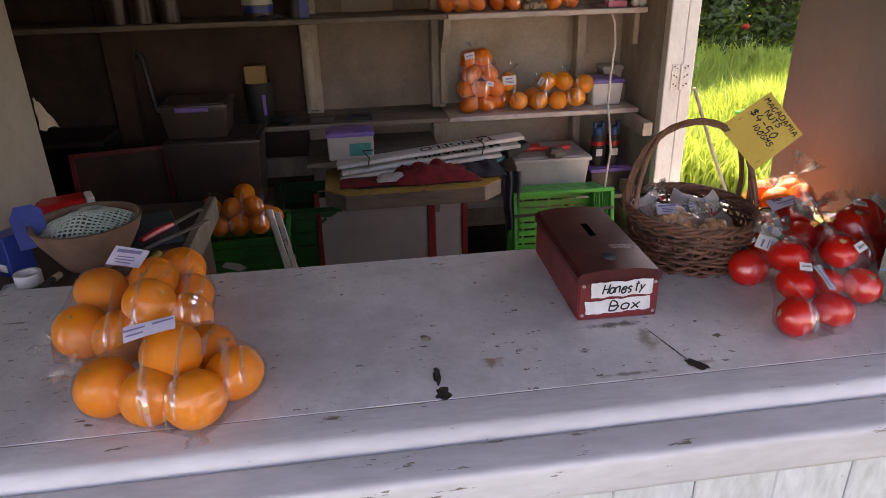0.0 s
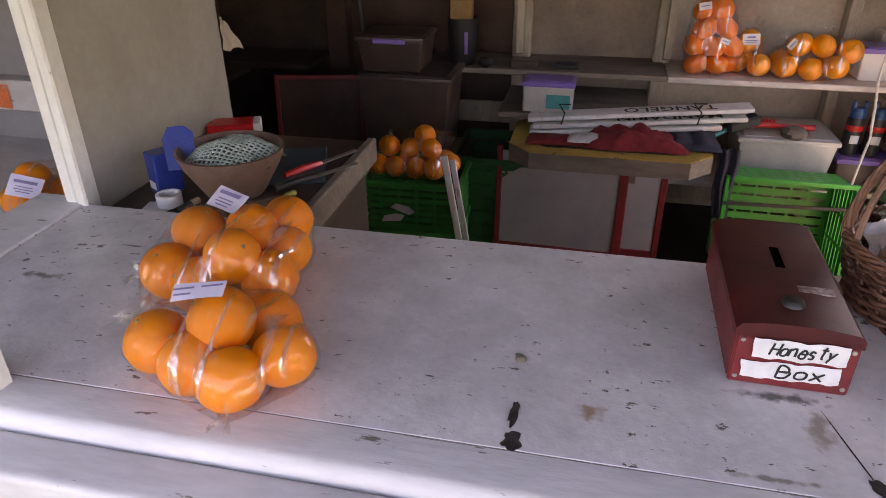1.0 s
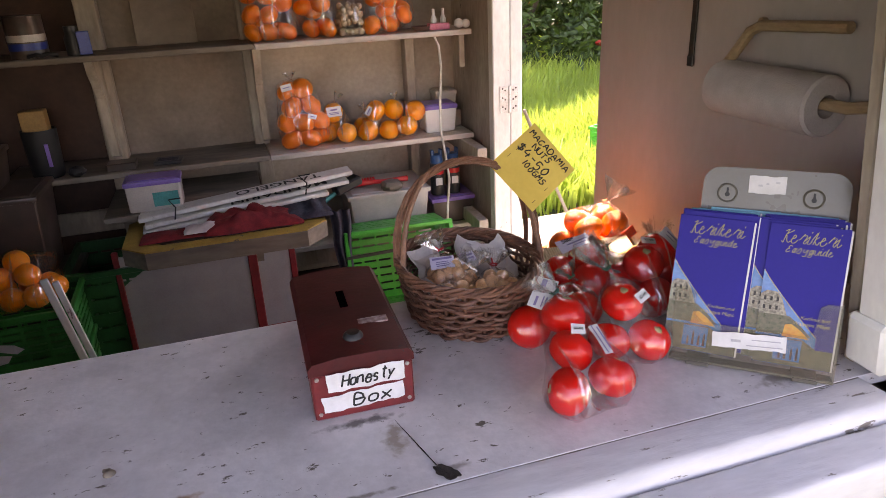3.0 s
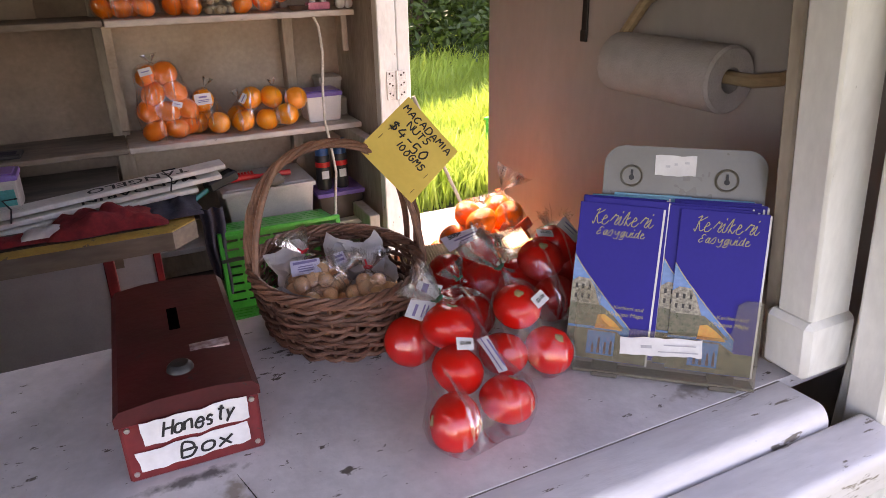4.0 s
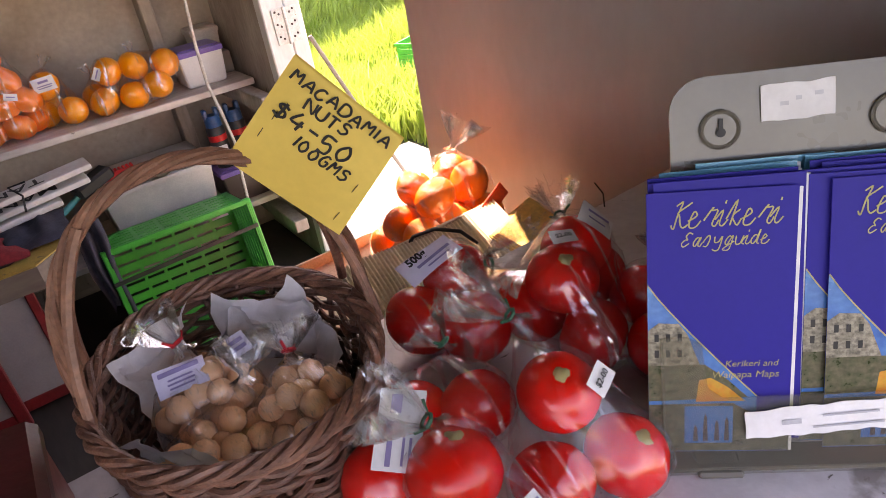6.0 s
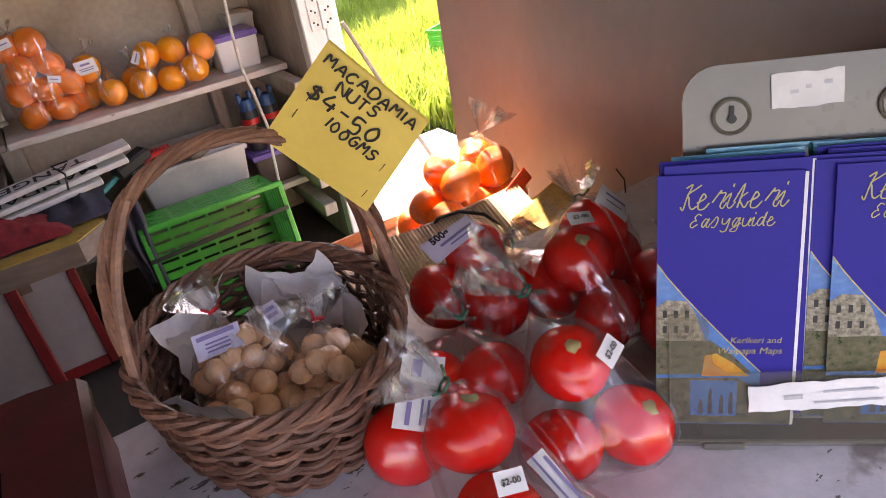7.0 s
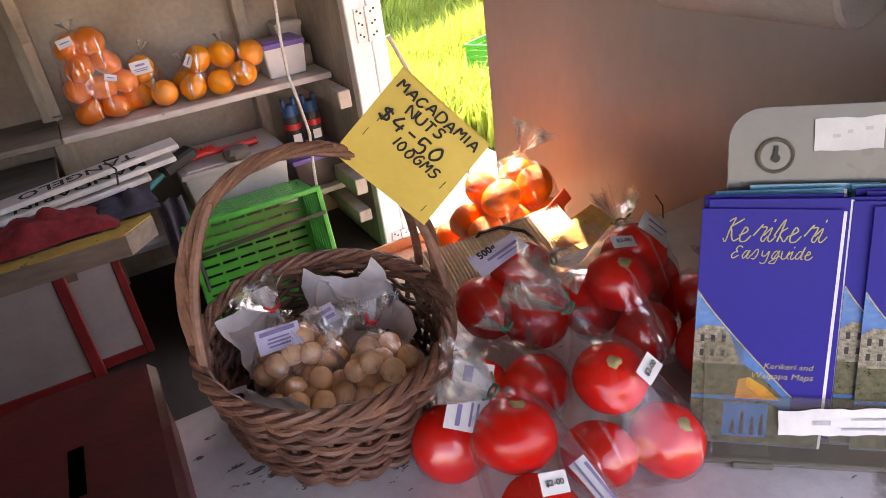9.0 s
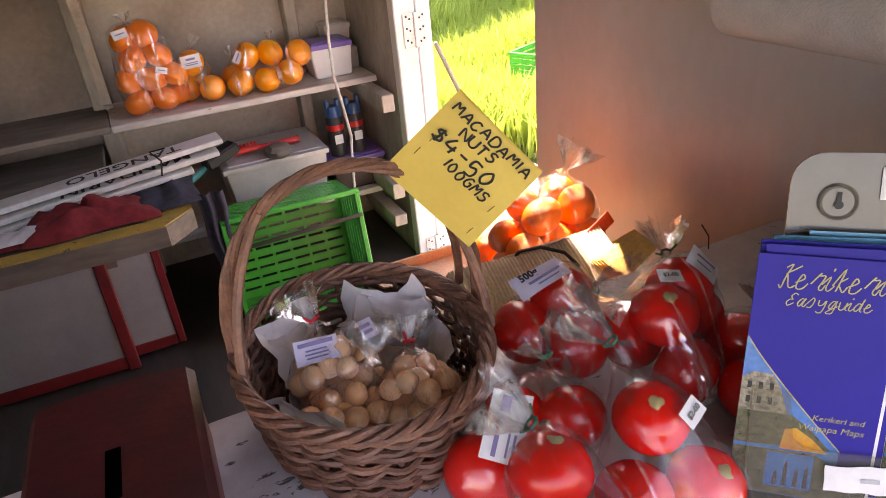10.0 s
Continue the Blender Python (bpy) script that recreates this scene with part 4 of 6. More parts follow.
sticker(0.025, 0.017, faced(Vector((0.794, 0.938, 1.0560)) - cb, (0.10, -0.68, 0.72), (0, 1, 1), 24), C, (), "$2-00", 0.0072, PAPER, name="price_tag", crease=0.0008)
D, db = tomatoes([(0.783, 1.185, 0.990), (0.818, 1.136, 0.988), (0.845, 1.200, 1.012)], (0.845, 1.140, 1.050), (0.858, 1.095, 1.072), 24, {0: (-0.4, 0.3, -0.6), 1: (0.2, 0.5, -0.6), 2: (0.2, 0.6, 0.8)}, w=0.04, r=0.037)
d_lab = sticker(0.072, 0.030, faced(Vector((0.814, 1.198, 1.046)) - db, (-0.12, -0.40, 0.90), (0, 1, 1), 12), D, ((0.004, -0.002, 0.045, 0.0035), (0.006, -0.008, 0.03, 0.002)), crease=0.004)
part("writing", M().add(*lettering("500g", 0.013, 0.0005), Matrix.Translation((-0.012, 0.008, 0.0050))), INK, d_lab, "", False)
E_, eb = tomatoes([(0.886, 1.074, 1.040), (0.880, 1.118, 0.988), (0.886, 1.036, 0.990), (0.955, 1.105, 1.000), (0.930, 1.100, 1.046)], (0.985, 1.180, 1.030), (1.022, 1.228, 1.040), 25, {0: (-0.05, -0.30, 0.95), 1: (-0.4, 0.3, -0.6), 2: (0.5, -0.8, -0.3), 3: (0.5, 0.5, 0.4), 4: (0.5, 0.6, 0.4)}, w=0.024, r=0.037)
sticker(0.026, 0.0165, faced(Vector((0.898, 1.082, 1.0795)) - eb, (0.0, -0.35, 0.93), (0, 1, 1), -20), E_, (), "$2-00", 0.0072, PAPER, name="price_tag", crease=0.0008)
sticker(0.040, 0.026, faced(Vector((0.945, 1.084, 1.076)) - eb, (0.2, -0.65, 0.7), (0.2, 1, 1), -50), E_, ((0, 0.004, 0.025, 0.003), (0, -0.004, 0.02, 0.002)), material=PAPER)
tomatoes([(0.975, 1.050, 0.986), (0.925, 0.985, 0.986)], (0.985, 1.04, 1.035), (0.995, 1.05, 1.05), 26, {0: (0.5, 0.5, 0.4), 1: (0.5, 0.5, -0.4)}, w=0.015)

# mandarins in the sunlight by the doorway, on a low box
rnd = random.Random(6)
mands = []
for lz, nx, ny, x0, y0 in ((0.742, 3, 3, 0.998, 1.545), (0.797, 3, 3, 1.004, 1.550), (0.852, 3, 2, 1.014, 1.560), (0.902, 2, 2, 1.062, 1.570)):
    for ix in range(nx):
        for iy in range(ny):
            mands.append((x0 + 0.066 * ix + rnd.uniform(-0.007, 0.007), y0 + 0.064 * iy + rnd.uniform(-0.007, 0.007), lz + rnd.uniform(-0.006, 0.006)))
# wrapped in the milky film, whose white stands for sun glare on the bag
bag_of("mandarin_bag", "clear plastic bag of mandarins in bright sunlight", "bag of mandarins", "", "mandarin", MANDARIN_ME, mands, 0.0375, (1.140, 1.615, 0.962), (1.166, 1.612, 1.004), 0.044, (), 31, tie=None, wrap=FILMT)

# ---- cash box ----
cash = thing("cash_box", pose(0.346, 0.948, CT, 0, 0, -1.5), "worn dark red wooden honesty box with a coin slot", "cash box")
BW, BL, BH = 0.146, 0.305, 0.092
body = M().span((-BW / 2, 0.006, 0), (BW / 2, BL, BH - 0.016), 0.003)
part("body", body, REDFACE, cash)
lid = M()
prof = [(-BW / 2 - 0.003, BH - 0.018), (-BW / 2 - 0.003, BH - 0.007), (-BW / 2 + 0.004, BH + 0.001), (-0.03, BH + 0.006), (0.03, BH + 0.006), (BW / 2 - 0.004, BH + 0.001), (BW / 2 + 0.003, BH - 0.007), (BW / 2 + 0.003, BH - 0.018)]
k = len(prof)
lid.add([(x, y, z) for y in (-0.002, BL + 0.004) for x, z in prof], [(j, j + 1, k + j + 1, k + j) for j in range(k - 1)] + [tuple(reversed(range(k))), tuple(range(k, 2 * k)), (0, k, 2 * k - 1, k - 1)])
part("lid", lid, REDBOX, cash, "scuffed dark red lid")
part("front_panel", M().span((-BW / 2, -0.004, 0.001), (BW / 2, 0.005, BH - 0.017), 0.003), REDFACE, cash)
# no opening in the lid: a near-black bar stands for the slot's dark inside
part("coin_slot", M().span((-0.0065, 0.150, BH + 0.0035), (0.0065, 0.212, BH + 0.0070), 0.001), SLOTDARK, cash)
part("screw_knob", M().lathe([(0, 0.008), (0.010, 0.0075), (0.014, 0.004), (0.0155, 0), (0.012, -0.003)], 18, pose(-0.002, 0.052, BH + 0.006)), BLACK, cash)
part("faded_label", M().span((0.012, 0.085, BH + 0.0030), (0.058, 0.103, BH + 0.0062), 0.0005), mat("faded_label", (0.42, 0.34, 0.34), (0.14, 0.05, 0.05), 0.6, scale=70, bump=0.1), cash)
up1 = sticker(0.112, 0.029, pose(0.004, -0.0062, 0.062, 90, -1.2, 0), cash, material=PAPER, crease=0.0005, torn=0.0022)
part("writing", pen("Honesty", -0.036, 0.040, -0.007, 0.0185, 0.0030, PEN, 0.22, 0.25, 0.06, 3, pose(0, 0, 0.0012)), INK, up1, "", False)
up2 = sticker(0.118, 0.026, pose(-0.002, -0.0064, 0.029, 90, -2.2, 0), cash, material=PAPER, crease=0.0005, torn=0.0022)
part("writing", pen("Box", -0.016, 0.040, -0.009, 0.0190, 0.0031, PEN, 0.25, 0.2, 0.05, 5, pose(0, 0, 0.0012)), INK, up2, "", False)
for sx in (-0.065, 0.065):
    for sz in (0.012, 0.070):
        part("screw", M().lathe([(0, 0.001), (0.003, 0.0008), (0.0035, -0.001)], 8, pose(sx, -0.0045, sz, 90)), METAL, cash)

# ---- wicker basket ----
bk = thing("wicker_basket", pose(0.591, 1.185, CT, 0, 0, 0), "brown woven wicker basket with a tall hoop handle", "basket")
HB, OV = 0.104, 1.17      # wall height, length over width


def wall_r(h):
    return 0.094 + 0.0285 * (h / HB) ** 0.55


NS = 22
for i in range(NS):
    w = 2 * math.pi * i / NS
    part("stake", M().tube([(wall_r(h) * math.cos(w), wall_r(h) * OV * math.sin(w), h) for h in np.linspace(0.002, HB, 6)], 0.0030, 6), WICKER, bk)
rnd = random.Random(11)
rows = 15
for r in range(rows):
    h, rad = 0.006 + (HB - 0.014) * r / (rows - 1), rnd.uniform(0.0030, 0.0040)
    pts = []
    for i in range(NS * 5):
        w = 2 * math.pi * i / (NS * 5)
        k = wall_r(h) + 0.0052 * math.cos(NS / 2 * w + math.pi * r) + 0.0012 * noise.noise(Vector((w * 3, r * 5, 0)))
        z = h + 0.0025 * math.sin(NS / 2 * w + r * 2.1) + 0.0025 * noise.noise(Vector((w * 2.2, r * 3, 9)))
        pts.append((k * math.cos(w), OV * k * math.sin(w), z))
    part("weaver", M().tube(pts, [rad * (1 + 0.22 * noise.noise(Vector((i * 0.13, r, 4)))) for i in range(len(pts))], 7, True), WICKER, bk)
for s3 in range(4):
    pts = []
    for i in range(150):
        w = 2 * math.pi * i / 150
        a = 9 * w + s3 * math.pi / 2
        k = wall_r(HB) + 0.001 + 0.0052 * math.cos(a)
        pts.append((k * math.cos(w), OV * k * math.sin(w), HB + 0.002 + 0.0052 * math.sin(a)))
    part("rim_cane", M().tube(pts, 0.0037, 7, True), WICKERLT if s3 == 1 else WICKER, bk)
part("base", M().lathe([(0, 0.006), (0.088, 0.006), (0.094, 0.003), (0.092, 0)], 28, Matrix.Diagonal((1, OV, 1, 1))), WICKER, bk)
# hoop handle: twisted canes, doubled towards the ends
HH, HW = 0.281, 0.131
hoop_m = pose(0.011, 0.028, 0, 0, 0, -7.4)
for s3 in range(4):
    pts = []
    for i in range(90):
        q = i / 89
        w = math.pi * q
        x, z = -HW * math.cos(w), 0.095 + (HH - 0.095) * math.sin(w) ** 0.86
        x *= 1 + 0.05 * math.sin(w)
        a = 7 * w + s3 * math.pi / 2
        nx, nz = -math.cos(w), math.sin(w)
        pts.append(hoop_m @ Vector((x + 0.0040 * math.cos(a) * nx, 0.0040 * math.sin(a), z + 0.0040 * math.cos(a) * nz)))
    part("handle_cane", M().tube(pts, 0.0037, 7), WICKERLT, bk)
for side in (-1, 1):
    for dy in (-1, 1):
        pts = []
        for i in range(26):
            q = i / 25
            w = math.radians(8 + 48 * q)
            x, z = side * HW * math.cos(w) * 1.02, 0.095 + (HH - 0.095) * math.sin(w) ** 0.86
            pts.append(hoop_m @ Vector((x + side * 0.003 * q - side * 0.006 * (1 - q), dy * (0.044 * (1 - q) ** 1.2 + 0.005), z - 0.035 * (1 - q))))
        part("handle_stay", M().tube(pts, 0.005, 7), WICKERLT, bk)

# folded yellow card on the handle
tl, tr_, tb, tt = Vector((0.647, 1.214, 1.217)), Vector((0.757, 1.103, 1.222)), Vector((0.708, 1.160, 1.137)), Vector((0.705, 1.150, 1.297))
cen = (tl + tr_ + tb + tt) / 4
nrm = (tr_ - tl).cross(tt - tb).normalized()
nrm = -nrm if nrm.y > 0 else nrm
ux = ((tr_ - tt) + (tb - tl)).normalized()
uy = nrm.cross(ux).normalized()
card_m = Matrix.Translation(cen) @ Matrix((ux, uy, nrm)).transposed().to_4x4()
inv = card_m.inverted()
q4 = [inv @ p for p in (tl, tb, tr_, tt)]
tag = thing("price_card", card_m, "folded yellow card with black handwriting on the basket handle", "price card")
grid = M()
n = 8
for layer in (0.0, -0.0035):
    v = []
    for j in range(n + 1):
        for i in range(n + 1):
            a, b = i / n, j / n
            p = (q4[0] * (1 - a) + q4[1] * a) * (1 - b) + (q4[3] * (1 - a) + q4[2] * a) * b
            v.append((p.x, p.y, layer + 0.0025 * math.sin(3.1 * a) * math.sin(2.6 * b)))
    f = [(j * (n + 1) + i, j * (n + 1) + i + 1, (j + 1) * (n + 1) + i + 1, (j + 1) * (n + 1) + i) for j in range(n) for i in range(n)]
    grid.add(v, f)
part("folded_card", grid, YELLOW, tag, "", True)
for body_, xa, xb, y_, cap_, w_ in (("MACADAMIA", -0.0465, 0.0430, 0.0430, 0.0100, 0.0021), ("NUTS", -0.026, 0.0120, 0.0285, 0.0110, 0.0021), ("$4-50", -0.045, 0.024, 0.0065, 0.0165, 0.0025), ("100GMS", -0.018, 0.033, -0.0060, 0.0115, 0.0021)):
    part("writing", pen(body_, xa, xb, y_, cap_, w_, PEN, 0.32, 0.12, 0.10, len(body_), pose(0, 0, 0.0036)), INK, tag, "", False)
way = math.degrees(math.atan2((q4[3] - q4[0]).y, (q4[3] - q4[0]).x))
for a, b in ((0.10, 0.38), (0.12, 0.56), (0.90, 0.45), (0.90, 0.15)):
    p = (q4[0] * (1 - a) + q4[1] * a) * (1 - b) + (q4[3] * (1 - a) + q4[2] * a) * b
    part("staple", M().box((0, 0, 0), (0.010, 0.0007, 0.0007), 0.0002, pose(p.x, p.y, 0.0022, 0, 0, way)), INK, tag)

# tissue liner and bags of nuts in the basket
tis = thing("tissue_liner", (0.591, 1.185, CT + 0.008), "crumpled white tissue paper lining the basket", "tissue paper")


def crumple(name, corners, seed, amp=0.010, parent=None, material=None):
    s = M()
    n = 14
    a, b, c, d = (Vector(p) for p in corners)
    v = []
    for j in range(n + 1):
        for i in range(n + 1):
            u, w = i / n, j / n
            p = (a * (1 - u) + b * u) * (1 - w) + (d * (1 - u) + c * u) * w
            p += Vector((noise.noise(p * 22 + Vector((seed, 0, 0))), noise.noise(p * 22 + Vector((0, seed, 0))), noise.noise(p * 30 + Vector((0, 0, seed))))) * amp + Vector((noise.noise(p * 70), noise.noise(p * 75 + Vector((seed, 0, 0))), 0)) * amp * 0.45
            v.append(p)
    s.add(v, [(j * (n + 1) + i, j * (n + 1) + i + 1, (j + 1) * (n + 1) + i + 1, (j + 1) * (n + 1) + i) for j in range(n) for i in range(n)])
    return part(name, s, material or TISSUE, parent, "", None)


crumple("sheet", ((0.000, 0.090, 0.02), (0.085, 0.045, 0.02), (0.098, 0.060, 0.088), (0.012, 0.118, 0.092)), 1, 0.020, tis)
crumple("sheet", ((-0.075, -0.045, 0.02), (-0.030, -0.086, 0.02), (-0.046, -0.104, 0.088), (-0.112, -0.036, 0.100)), 2, 0.016, tis)
crumple("sheet", ((-0.085, 0.000, 0.02), (-0.01, 0.100, 0.02), (-0.004, 0.126, 0.104), (-0.088, 0.072, 0.100)), 5, 0.020, tis)
crumple("sheet", ((0.030, 0.078, 0.05), (0.098, 0.020, 0.03), (0.100, 0.045, 0.078), (0.092, 0.078, 0.106)), 8, 0.007, tis)
crumple("sheet", ((0.070, -0.020, 0.02), (0.085, 0.050, 0.02), (0.103, 0.050, 0.072), (0.092, -0.025, 0.060)), 9, 0.010, tis)
part("floor_sheet", M().lathe([(0, 0.022), (0.06, 0.02), (0.080, 0.03)], 18), TISSUE, tis)
nut = M().ball((0, 0, 0), 1.0, 10, 7, 0.95, 0.05)
NUT_ME = nut.mesh("nut", NUT, True)


def nut_bag(at, spread, count, seed, neck, tip, words, tie=REDTIE, rad=0.0125, group="bags of macadamia nuts in the basket"):
    rnd = random.Random(seed)
    places = []
    while len(places) < count:
        p = Vector((rnd.uniform(-1, 1), rnd.uniform(-1, 1), rnd.uniform(-1, 1)))
        if p.length < 1:
            q = Vector(at) + Vector((p.x * spread[0], p.y * spread[1], p.z * spread[2]))
            if all((q - o).length > rad * 1.45 for o in places):
                places.append(q)
        rad_try = rnd.random()
        if rad_try < 0.0004:
            break
    return bag_of("nut_bag", words, "bag of nuts", group, "nut", NUT_ME, places, rad, neck, tip, 0.026, (), seed, tie=tie, wrap=FILMT)


N1, n1b = nut_bag((0.565, 1.196, 1.012), (0.042, 0.036, 0.032), 34, 41, (0.560, 1.238, 1.056), (0.545, 1.262, 1.086), "clear bag of whole macadamia nuts with a printed label")
sticker(0.044, 0.026, faced(Vector((0.547, 1.196, 1.052)) - n1b, (-0.2, -0.55, 0.8), (0, 1, 1), -6), N1, ((0, 0.007, 0.036, 0.0045), (0, 0.0, 0.022, 0.0018), (0, -0.004, 0.024, 0.0018), (0, -0.008, 0.022, 0.0018)))
N2, n2b = nut_bag((0.545, 1.136, 1.002), (0.048, 0.030, 0.026), 30, 42, (0.592, 1.165, 1.046), (0.606, 1.190, 1.062), "clear bag of whole macadamia nuts", None)
N3, n3b = nut_bag((0.626, 1.130, 1.008), (0.036, 0.036, 0.034), 30, 43, (0.637, 1.172, 1.038), (0.645, 1.192, 1.060), "clear bag of whole macadamia nuts with a red tie")
sticker(0.030, 0.022, faced(Vector((0.598, 1.205, 1.050)) - n3b, (-0.1, -0.6, 0.75), (0, 1, 1), 8), N3, ((0, 0.003, 0.022, 0.004), (0, -0.004, 0.022, 0.004)), material=LABEL)

# ---- brochure holder ----
YAW = radians(-40.9)
u3, n3 = Vector((math.cos(YAW), math.sin(YAW), 0)), Vector((-math.sin(YAW), math.cos(YAW), 0))
W2 = 0.1155
hb = Vector((0.827, 0.904, CT + 0.005)) + u3 * W2
hm = Matrix.Translation(hb) @ Matrix((u3, n3, Vector((0, 0, 1)))).transposed().to_4x4()
TILTB = pose(0, 0, 0, -15.2)
holder = thing("brochure_holder", hm, "smoky plastic double brochure holder with screw holes", "brochure holder")


def rounded(w, h, r, n=6):
    pts = []
    for cx, cy, a0 in ((w - r, h - r, 0), (-w + r, h - r, 90)):
        pts += [(cx + r * math.cos(radians(a0 + 90 * i / n)), cy + r * math.sin(radians(a0 + 90 * i / n))) for i in range(n + 1)]
    return pts + [(-w, 0), (w, 0)]


bp_ = M().plate(rounded(0.103, 0.292, 0.026), 0.004, TILTB @ pose(0.008, 0.050, 0.014, 90))
part("back_plate", bp_, HOLDER, holder)
FRONTPL = bpy.data.materials.new("clear_front")
FRONTPL.use_nodes = True
_N, _L = FRONTPL.node_tree.nodes, FRONTPL.node_tree.links.new
_mx, _tr = _N.new("ShaderNodeMixShader"), _N.new("ShaderNodeBsdfTransparent")
_tr.inputs[0].default_value = (0.93, 0.92, 0.89, 1)
_N["Principled BSDF"].inputs["Base Color"].default_value = (0.28, 0.265, 0.235, 1)
_N["Principled BSDF"].inputs["Roughness"].default_value = 0.15
_mx.inputs[0].default_value = 0.11
_L(_tr.outputs[0], _mx.inputs[1]), _L(_N["Principled BSDF"].outputs[0], _mx.inputs[2]), _L(_mx.outputs[0], _N["Material Output"].inputs["Surface"])
fp = [(-W2, 0), (W2, 0), (W2, 0.118), (W2 - 0.02, 0.118), (W2 - 0.03, 0.112), (W2 - 0.034, 0.075), (W2 - 0.045, 0.066), (-W2 + 0.045, 0.066), (-W2 + 0.034, 0.075), (-W2 + 0.03, 0.112), (-W2 + 0.02, 0.118), (-W2, 0.118)]
part("front_plate", M().plate(fp, 0.0025, TILTB @ pose(0, 0.0, 0.0, 90)), FRONTPL, holder, "clear plastic front")
for sx in (-W2, W2 - 0.0025):
    part("side_plate", M().span((sx, 0.001, 0.004), (sx + 0.0025, 0.046, 0.112), 0.0005, TILTB), FRONTPL, holder)
part("tray", M().span((-W2, 0.0, 0.0), (W2, 0.046, 0.004), 0.001, TILTB @ pose(0, 0, 0.0)), HOLDER, holder)
for fx in (-0.09, 0.06):
    part("foot", M().span((fx, -0.004, -0.004), (fx + 0.035, 0.05, 0.002), 0.002), HOLDER, holder)
for sx in (-0.0585, 0.062):
    part("screw_boss", M().lathe([(0.0148, 0.0), (0.0152, 0.002), (0.0138, 0.003), (0.0118, 0.0015), (0, 0.0015)], 22, TILTB @ pose(sx, 0.0455, 0.266, 90)), HOLDER, holder)
    key = M().lathe([(0.0, 0.0032), (0.0036, 0.0032)], 14, TILTB @ pose(sx, 0.0450, 0.264, 90))
    key.box((sx, 0.0418, 0.2695), (0.0032, 0.0006, 0.010), 0, TILTB)
    part("keyhole", key, INK, holder)
sticker(0.0515, 0.0265, TILTB @ pose(-0.003, 0.0447, 0.282, 90, -1, 0), holder, ((0.0, 0.002, 0.004, 0.003), (0.014, 0.004, 0.006, 0.003), (-0.01, -0.001, 0.006, 0.003)), material=PAPER, ink=mat("faded_print", (0.5, 0.5, 0.55), rough=0.6, bump=0), crease=0.0006, torn=0.0012)
sticker(0.103, 0.0235, TILTB @ pose(-0.0035, -0.0034, 0.0465, 90, -3.5, 0), holder, ((-0.018, 0.0, 0.014, 0.004), (0.024, 0.003, 0.04, 0.0016), (0.022, -0.006, 0.05, 0.0016)), material=PAPER, ink=mat("faded_ink", (0.4, 0.4, 0.44), rough=0.6, bump=0), crease=0.0006, torn=0.0018)


def brochure(m, face=True, tint=None, words="blue tourist map brochure with gold lettering in the holder"):
    """Folded leaflet 99 by 210 mm: cover, inner pages and the printed picture."""
    b = thing("brochure", m, words, "brochure", "brochures in the holder")
    part("inner_page", M().span((-0.0480, 0.0006, 0.0), (0.0515, 0.0024, 0.2085), 0.0003), PAPER, b)
    part("cover", M().span((-0.0495, 0.0, 0.0), (0.0490, 0.0006, 0.210), 0.0002), tint or BROBLUE, b)
    if not face:
        return b

    def flat(name, pts, material, lift):
        s = M().add([(x, -lift, z) for x, z in pts], [tuple(range(len(pts)))])
        part(name, s, material, b, "", False)
    curve = [(-0.0495 + 0.105 * t, 0.140 - 0.125 * t ** 0.9) for t in np.linspace(0, 0.72, 12)]
    low = [(-0.0495 + 0.105 * 0.72, 0.0005), (-0.0495, 0.0005)]
    flat("sky_picture", curve + low, SKYBLUE, 0.0003)
    line = M()
    for (xa, za), (xb, zb) in zip(curve[:-1], curve[1:]):
        line.add([(xa, -0.0005, za), (xb, -0.0005, zb), (xb + 0.0006, -0.0005, zb + 0.0008), (xa + 0.0006, -0.0005, za + 0.0008)], [(0, 1, 2, 3)])
    part("gold_line", line, GOLD, b, "", False)
    flat("house_picture", [(-0.0495, 0.074), (-0.0495, 0.104), (-0.042, 0.110), (-0.028, 0.109), (-0.022, 0.100), (-0.018, 0.088), (-0.013, 0.074)], STONEPR, 0.0005)
    flat("garden_picture", [(-0.0495, 0.045), (-0.0495, 0.075), (-0.010, 0.075), (0.006, 0.062), (0.020, 0.047)], LEAFPR, 0.0006)
    for wx in (-0.045, -0.037, -0.029):
        for wz in (0.082, 0.095):
            flat("house_window", [(wx, wz), (wx + 0.003, wz), (wx + 0.003, wz + 0.006), (wx, wz + 0.006)], INK, 0.0008)
    flat("fruit_picture", [(-0.016, 0.044), (-0.014, 0.062), (-0.006, 0.064), (0.006, 0.056), (0.018, 0.044)], FRUITPR, 0.0007)
    flat("lower_picture", [(-0.0495, 0.001), (0.049, 0.001), (0.049, 0.030), (0.028, 0.030), (0.010, 0.042), (-0.0495, 0.042)], LEAFPR, 0.0004)
    flat("lower_sky", [(-0.024, 0.008), (0.010, 0.008), (0.010, 0.040), (-0.024, 0.040)], SKYBLUE, 0.0007)
    for px, ph in ((-0.018, 0.014), (-0.011, 0.024), (-0.003, 0.018), (0.004, 0.021)):
        flat("cypress_shape", [(px, 0.010), (px + 0.0035, 0.010), (px + 0.0030, 0.010 + 0.8 * ph), (px + 0.0017, 0.010 + ph), (px + 0.0005, 0.010 + 0.8 * ph)], NAVY, 0.0009)
